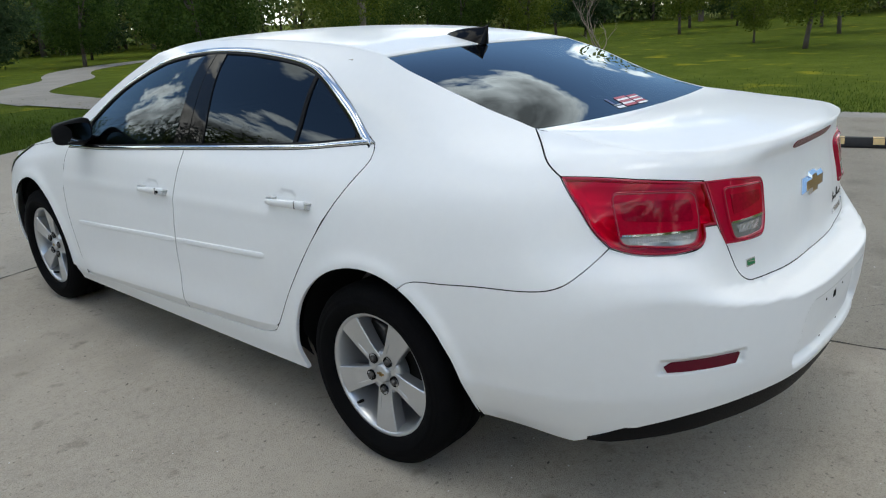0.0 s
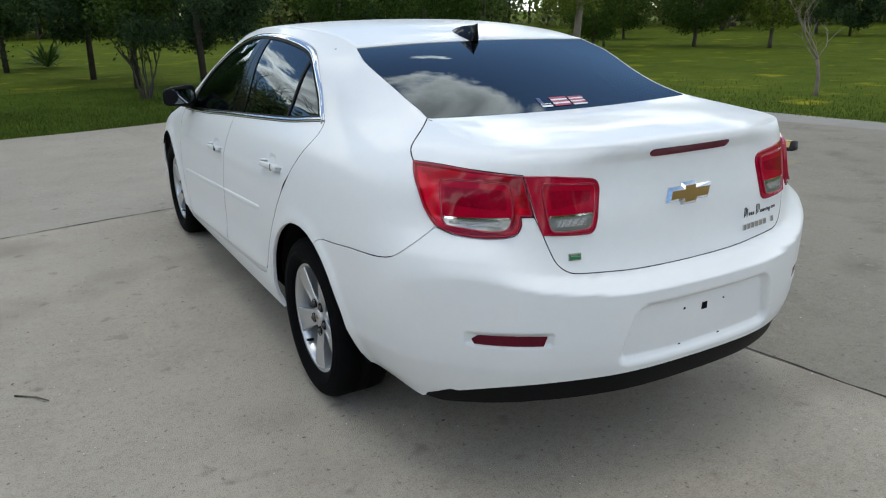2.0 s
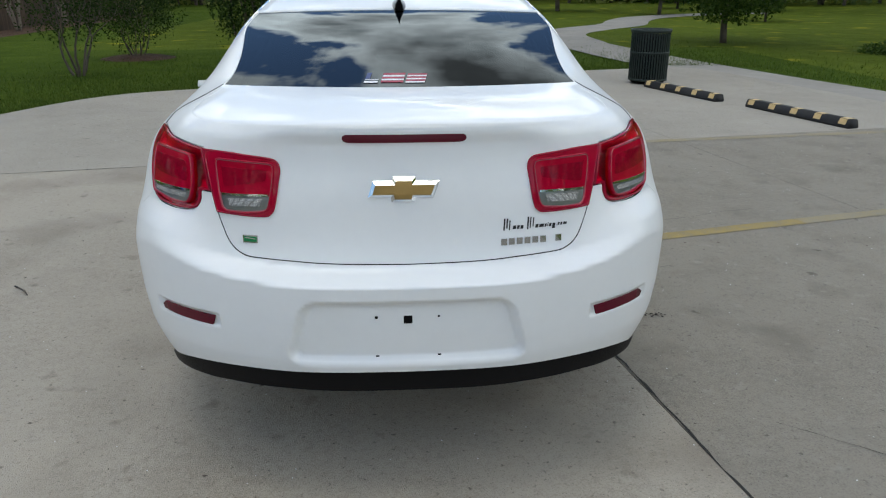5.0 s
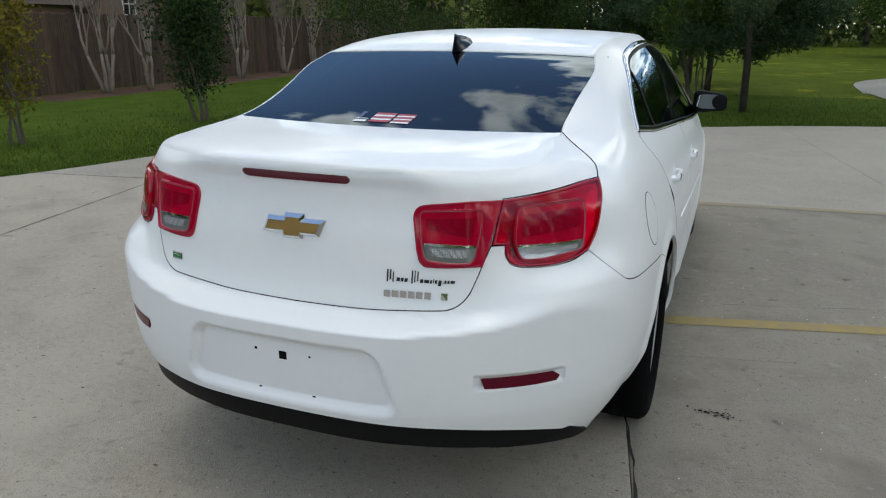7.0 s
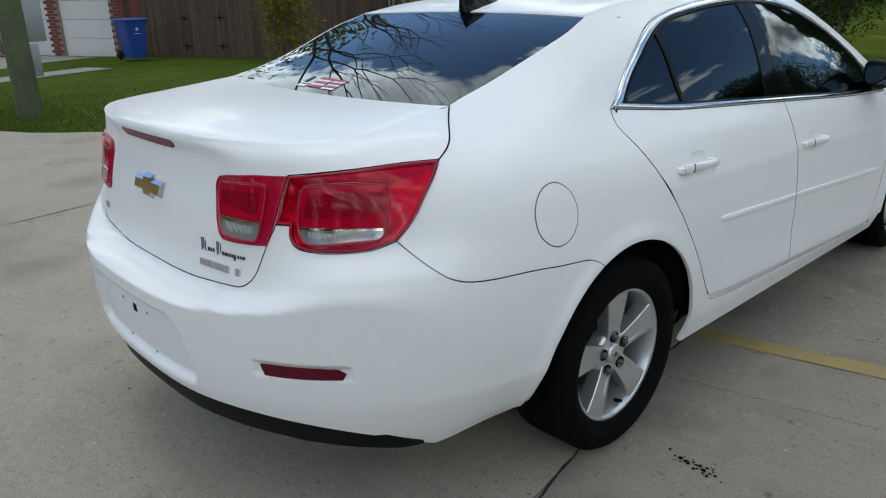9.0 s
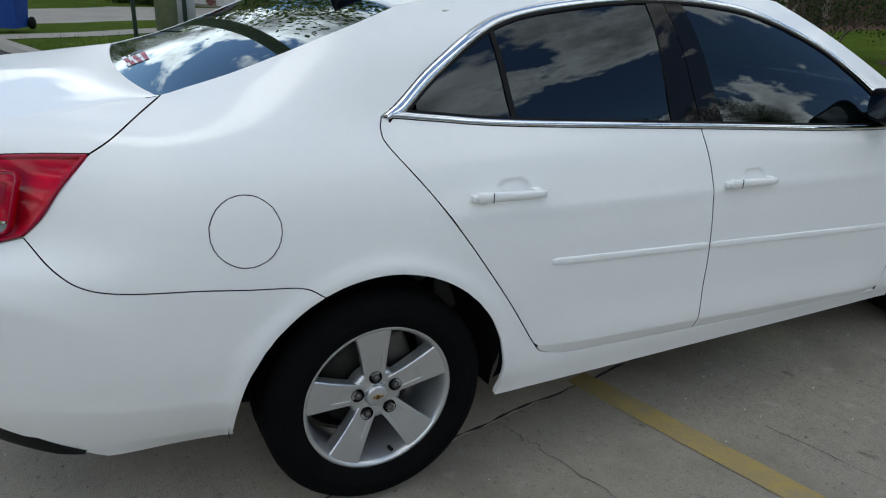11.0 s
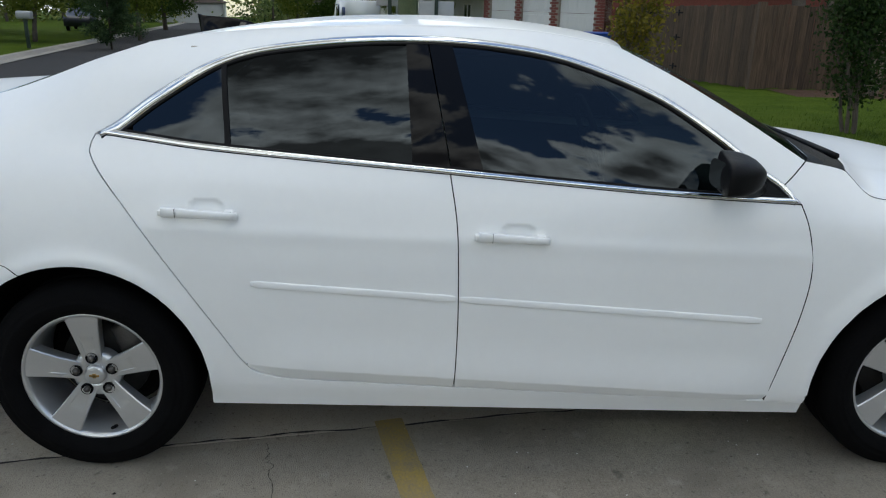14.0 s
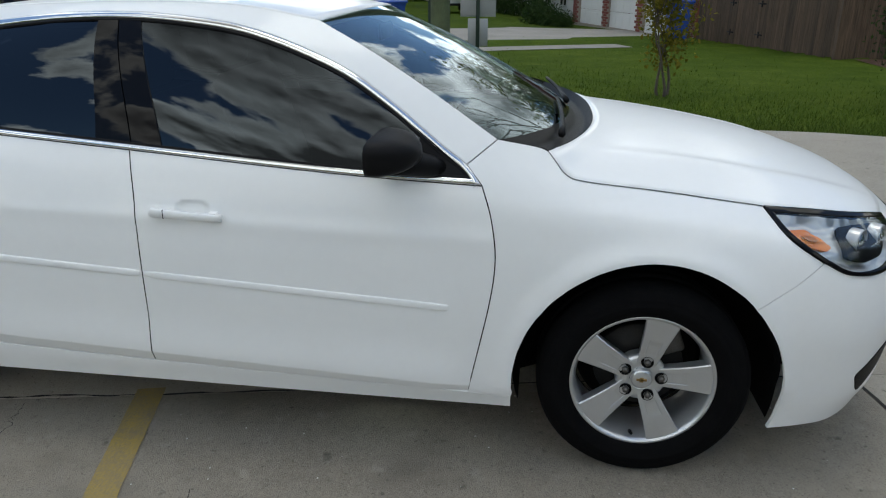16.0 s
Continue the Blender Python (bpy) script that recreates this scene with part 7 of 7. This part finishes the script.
def slab_wall(a, b, z0, z1, thick, mat, parent, holes=()):
    """An upright wall from a to b with rectangular openings through it."""
    a, b = np.array(a, float), np.array(b, float)
    far = np.linalg.norm(b - a)
    way = (b - a) / far
    inn = np.array([-way[1], way[0]])
    bm = bmesh.new()
    cuts = sorted({0.0, far, *[h[0] for h in holes], *[h[1] for h in holes]})
    lev = sorted({z0, z1, *[h[2] for h in holes], *[h[3] for h in holes]})
    m = Matrix(((way[0], inn[0], 0, a[0]), (way[1], inn[1], 0, a[1]), (0, 0, 1, 0), (0, 0, 0, 1)))
    for u0, u1 in zip(cuts, cuts[1:]):
        for l0, l1 in zip(lev, lev[1:]):
            if not any(h[0] <= (u0 + u1) / 2 <= h[1] and h[2] <= (l0 + l1) / 2 <= h[3] for h in holes):
                block(bm, (u0, 0, l0), (u1, thick, l1), 0, m)
    bmesh.ops.remove_doubles(bm, verts=bm.verts, dist=1e-4)
    part("wall", bm, mat, parent, smooth=False)
    return m


def hip_roof(x0, y0, x1, y1, z, rise, m, parent):
    bm = bmesh.new()
    o, ins = .45, min(x1 - x0, y1 - y0) / 2
    lo = [bm.verts.new(m @ Vector(q)) for q in ((x0 - o, y0 - o, z), (x1 + o, y0 - o, z), (x1 + o, y1 + o, z), (x0 - o, y1 + o, z))]
    hi = [bm.verts.new(m @ Vector(q)) for q in ((x0 + ins, (y0 + y1) / 2, z + rise), (x1 - ins, (y0 + y1) / 2, z + rise))]
    for f in ((lo[0], lo[1], hi[1], hi[0]), (lo[1], lo[2], hi[1]), (lo[2], lo[3], hi[0], hi[1]), (lo[3], lo[0], hi[0]), lo[::-1]):
        bm.faces.new(f)
    part("roof", bm, SHINGLE, parent, "brown shingle roof", smooth=False)


def window_unit(m, u0, u1, z0, z1, parent):
    bm = bmesh.new()
    for a, b in (((u0, -.03, z0), (u1, .05, z0 + .07)), ((u0, -.03, z1 - .07), (u1, .05, z1)), ((u0, -.03, z0 + .07), (u0 + .07, .05, z1 - .07)), ((u1 - .07, -.03, z0 + .07), (u1, .05, z1 - .07)), (((u0 + u1) / 2 - .025, -.02, z0 + .07), ((u0 + u1) / 2 + .025, .04, z1 - .07)), ((u0 + .07, -.015, (z0 + z1) / 2 - .025), (u1 - .07, .035, (z0 + z1) / 2 + .025))):
        block(bm, a, b, 0, m)
    w = part("window", bm, DOOR_WHITE, parent, "white framed window", smooth=False)
    bm = bmesh.new()
    block(bm, (u0 + .05, .02, z0 + .05), (u1 - .05, .03, z1 - .05), 0, m)
    part("pane", bm, WINDOW_DARK, w, smooth=False)


def garage_house():
    h = thing("garage_house", "brick house with white garage doors and brown roof", "house")
    A, B = (-28.8, 2.45), (-20.3, 5.40)
    zb = slope(-24.5) + .01
    far = math.dist(A, B)
    doors = [(.55 + 2.78 * k, .55 + 2.78 * k + 2.30) for k in range(3)]
    holes = [(a, b, zb, zb + 2.15) for a, b in doors]
    m = slab_wall(A, B, zb - .5, zb + 2.9, .25, MORTAR, h, holes)
    wall_bricks(A, B, zb, zb + 2.9, h, BRICK, [(a, b, z0, z1) for a, b, z0, z1 in holes])
    for a, b in doors:
        for k in range(4):
            bm = bmesh.new()
            block(bm, (a, .10, zb + .54 * k), (b, .15, zb + .54 * k + .53), .006, m)
            for j in range(4):
                w = (b - a) / 4
                block(bm, (a + w * j + .06, .088, zb + .54 * k + .09), (a + w * (j + 1) - .06, .105, zb + .54 * k + .44), .008, m)
            part("garage_door_panel", bm, DOOR_WHITE, h, smooth=False)
    far_side = [m @ Vector((0, 9, 0)), m @ Vector((far, 9, 0))]
    slab_wall(B, far_side[1].xy, zb - .5, zb + 2.9, .25, BRICK, h)
    slab_wall(far_side[1].xy, far_side[0].xy, zb - .5, zb + 2.9, .25, BRICK, h)
    slab_wall(far_side[0].xy, A, zb - .5, zb + 2.9, .25, BRICK, h)
    hip_roof(0, 0, far, 9, zb + 2.9, 2.4, m, h)


def plain_house(name, label, a, b, deep, zb, tall, mat, windows, columns=()):
    h = thing(name, label, "house")
    far = math.dist(a, b)
    holes = [(u0, u1, zb + z0, zb + z1) for u0, u1, z0, z1 in windows]
    m = slab_wall(a, b, zb - .6, zb + tall, .25, mat, h, holes)
    for u0, u1, z0, z1 in holes:
        window_unit(m, u0, u1, z0, z1, h)
    p, q = m @ Vector((0, deep, 0)), m @ Vector((far, deep, 0))
    slab_wall(b, q.xy, zb - .6, zb + tall, .25, mat, h)
    slab_wall(q.xy, p.xy, zb - .6, zb + tall, .25, mat, h)
    slab_wall(p.xy, a, zb - .6, zb + tall, .25, mat, h)
    for u in columns:
        bm = bmesh.new()
        block(bm, (u - .1, -1.6, zb - .3), (u + .1, -1.4, zb + tall), .02, m)
        part("porch_column", bm, DOOR_WHITE, h, smooth=False)
    hip_roof(0, -1.8 if columns else 0, far, deep, zb + tall, 2.6, m, h)
    return h


garage_house()
plain_house("white_house", "pale house with porch columns behind a hedge", (-50.5, -1.0), (-33.0, 3.2), 9, slope(-42), 2.8, WHITE_WALL, ((1.5, 2.9, .6, 2.2), (4.2, 5.6, .6, 2.2), (7.5, 8.5, .05, 2.1), (10.2, 11.6, .6, 2.2), (13.4, 14.8, .6, 2.2)), (1.0, 4.0, 7.0, 10.0, 13.0))
tan = plain_house("tan_brick_house", "tan brick house with brown roof behind the fence", (-25, 9.5), (-25, 27), 10, slope(-25), 2.45, BRICK_TAN, ((3, 4.3, .9, 2.1), (12.5, 13.6, .9, 2.1)))
plain_house("street_house", "pale house far down the street", (-96, -12), (-84, -9.4), 9, slope(-90), 2.8, WHITE_WALL, ((1.5, 2.8, .6, 2.1), (5, 6.2, .6, 2.1), (9, 10.2, .6, 2.1)), (1, 4, 8, 11))
plain_house("street_house", "low pale house far down the street", (-118, -39), (-106, -36.5), 9, slope(-112), 2.8, WHITE_WALL, ((1.5, 2.8, .6, 2.1), (5, 6.2, .6, 2.1)), (1, 6, 11))
plain_house("south_house", "low dark brick house among trees across the street", (-52, -38), (-66, -41), 9, slope(-58), 2.8, BRICK, ((2, 3.3, .6, 2.1), (6, 7.3, .6, 2.1), (10, 11.3, .6, 2.1)))
bm = bmesh.new()
gable = [[bm.verts.new((x, y, z)) for y, z in ((20.6, -.9), (25.0, -.9), (25.0, 2.2), (22.8, 3.9), (20.6, 2.2))] for x in (-24.2, -26.5)]
for k in range(5):
    bm.faces.new((gable[0][k], gable[0][(k + 1) % 5], gable[1][(k + 1) % 5], gable[1][k]))
bm.faces.new(gable[0])
bm.faces.new(gable[1][::-1])
bmesh.ops.recalc_face_normals(bm, faces=bm.faces)
part("gable", bm, BRICK_TAN, tan, smooth=False)
window_unit(Matrix(((0, 1, 0, -24.23), (1, 0, 0, 22.3), (0, 0, 1, 0), (0, 0, 0, 1))), 0, .8, 1.75, 2.75, tan)
for sy in (-1, 1):
    bm = bmesh.new()
    vs3 = [bm.verts.new((x, 22.8 + sy * dy, z)) for x in (-23.9, -27) for dy, z in ((-.05, 4.0), (2.6, 1.98), (2.6, 2.10), (-.05, 4.12))]
    for f in ((0, 1, 2, 3), (4, 7, 6, 5), (3, 2, 6, 7), (0, 4, 5, 1), (1, 5, 6, 2)):
        bm.faces.new([vs3[i] for i in f])
    bmesh.ops.recalc_face_normals(bm, faces=bm.faces)
    part("gable_roof", bm, SHINGLE, tan, smooth=False)
hedge = None
for k, (x, y) in enumerate(((-47.5, -2.0), (-45.3, -1.4), (-43.4, -1.0), (-41.2, -.5), (-39.2, .0), (-37, .6), (-35, 1.0))):
    if hedge is None:
        hedge = thing("hedge_bush", "rounded clipped hedge bush by the house", "shrub", "hedge bushes by the house")
        v, f = leaves([(0, 0, .35), (.3, .1, .4), (-.3, -.1, .4), (0, .2, .6)], .62, 2200, .10, 61)
        crown_mesh("foliage", v, f, LEAF_DARK, hedge)
        hedge.matrix_basis = Matrix.Translation((x, y, slope(x)))
    else:
        copy_thing(hedge, Matrix.Translation((x, y, slope(x))) @ Matrix.Scale(1 + .15 * math.sin(k), 4))
for x, y, s in ((-27.6, 1.5, .8), (-29.2, 1.0, 1.0), (-26.6, 2.0, .6)):
    copy_thing(hedge, Matrix.Translation((x, y, slope(x) - .1)) @ Matrix.Scale(s, 4))


# ---- vehicles in the street ----
def van(at, turn):
    t = thing("delivery_van", "boxy white delivery van with a blue mark", "van")
    bm = bmesh.new()
    prof = [(-2.1, .45), (-2.1, 2.15), (-2.0, 2.25), (.75, 2.25), (.95, 2.1), (1.25, 1.35), (2.05, 1.15), (2.15, .95), (2.15, .45)]
    ends = [[bm.verts.new((x, y, z)) for x, z in prof] for y in (-.95, .95)]
    for k in range(len(prof)):
        j = (k + 1) % len(prof)
        bm.faces.new((ends[0][k], ends[0][j], ends[1][j], ends[1][k]))
    bm.faces.new(ends[0][::-1])
    bm.faces.new(ends[1])
    bmesh.ops.bevel(bm, geom=list(bm.edges), offset=.03, segments=2, affect="EDGES")
    bmesh.ops.recalc_face_normals(bm, faces=bm.faces)
    part("body", bm, TRUCK_WHITE, t)
    for sy in (-1, 1):
        bm = bmesh.new()
        block(bm, (.0, sy * .952, 1.3), (.85, sy * .958, 2.0), .0)
        part("side_window", bm, WINDOW_DARK, t)
        bm = bmesh.new()
        block(bm, (-1.3, sy * .952, 1.35), (-.55, sy * .959, 1.85), .0)
        part("mark_panel", bm, BLUE_INK, t)
        bm = bmesh.new()
        block(bm, (-2.05, sy * .952, 1.08), (2.0, sy * .957, 1.12), .0)
        part("stripe", bm, RED_INK, t)
        for x in (-1.25, 1.45):
            bm = bmesh.new()
            lathe(bm, [(0, .12), (.2, .12), (.31, .10), (.34, .05), (.34, -.12), (0, -.12)], 28, m=Matrix.Translation((x, sy * .84, .34)) @ Matrix.Rotation(sy * math.pi / 2, 4, "Z"))
            part("wheel", bm, BLACK, t)
    bm = bmesh.new()
    block(bm, (1.0, -.8, 1.40), (1.02, .8, 2.0), 0, Matrix.Translation((.08, 0, 0)) @ Matrix.Rotation(radians(-14), 4, "Y") @ Matrix.Translation((-.35, 0, .27)))
    part("windscreen", bm, WINDOW_DARK, t)
    bm = bmesh.new()
    block(bm, (-2.16, -.9, .42), (-2.06, .9, .56), .02)
    part("bumper", bm, BLACK, t)
    bm = bmesh.new()
    block(bm, (2.1, -.9, .42), (2.22, .9, .58), .02)
    part("bumper", bm, BLACK, t)
    t.matrix_basis = Matrix.Translation((*at, slope(at[0]) + .02)) @ Matrix.Rotation(turn, 4, "Z")


van((-44.4, -4.1), math.atan2(SD[1], SD[0]) + .12)


def dark_car(at, turn):
    t = thing("parked_car", "dark blue parked car on a far driveway", "car")
    bm = bmesh.new()
    prof = [(-2.2, .3), (-2.25, .75), (-2.0, .95), (-1.5, 1.0), (-.9, 1.45), (.3, 1.48), (1.0, 1.02), (1.9, .9), (2.2, .7), (2.2, .3)]
    ends = [[bm.verts.new((x, y * (1 if z < 1.05 else .78), z)) for x, z in prof] for y in (-.9, -.6, .6, .9)]
    for lo, hi in zip(ends, ends[1:]):
        for k in range(len(prof)):
            j = (k + 1) % len(prof)
            bm.faces.new((lo[k], lo[j], hi[j], hi[k]))
    bm.faces.new(ends[0][::-1])
    bm.faces.new(ends[-1])
    bmesh.ops.recalc_face_normals(bm, faces=bm.faces)
    part("body", bm, DARK_PAINT, t)
    for sy in (-1, 1):
        bm = bmesh.new()
        bm.faces.new([bm.verts.new((x, sy * (.905 - .19 * (z - .95) / .45), z)) for x, z in ((-1.35, 1.03), (-.85, 1.38), (.28, 1.40), (.85, 1.05))])
        part("side_window", bm, WINDOW_DARK, t)
        for x in (-1.35, 1.35):
            bm = bmesh.new()
            lathe(bm, [(0, .09), (.2, .09), (.3, .08), (.32, .04), (.32, -.1), (0, -.1)], 24, m=Matrix.Translation((x, sy * .83, .32)) @ Matrix.Rotation(sy * math.pi / 2, 4, "Z"))
            part("wheel", bm, BLACK, t)
    t.matrix_basis = Matrix.Translation((*at, slope(at[0]))) @ Matrix.Rotation(turn, 4, "Z")


dark_car((-50, -22.8), math.atan2(SD[1], SD[0]))
box_t = thing("mailbox", "grey box on a post beside the street", "mailbox", at=(-24.2, -13.9, slope(-24.2)))
bm = bmesh.new()
block(bm, (-.05, -.05, -.1), (.05, .05, .95), .005)
part("post", bm, POST_GREEN, box_t)
bm = bmesh.new()
block(bm, (-.14, -.26, .95), (.14, .26, 1.22), .06)
part("box", bm, SIGN_GREY, box_t)
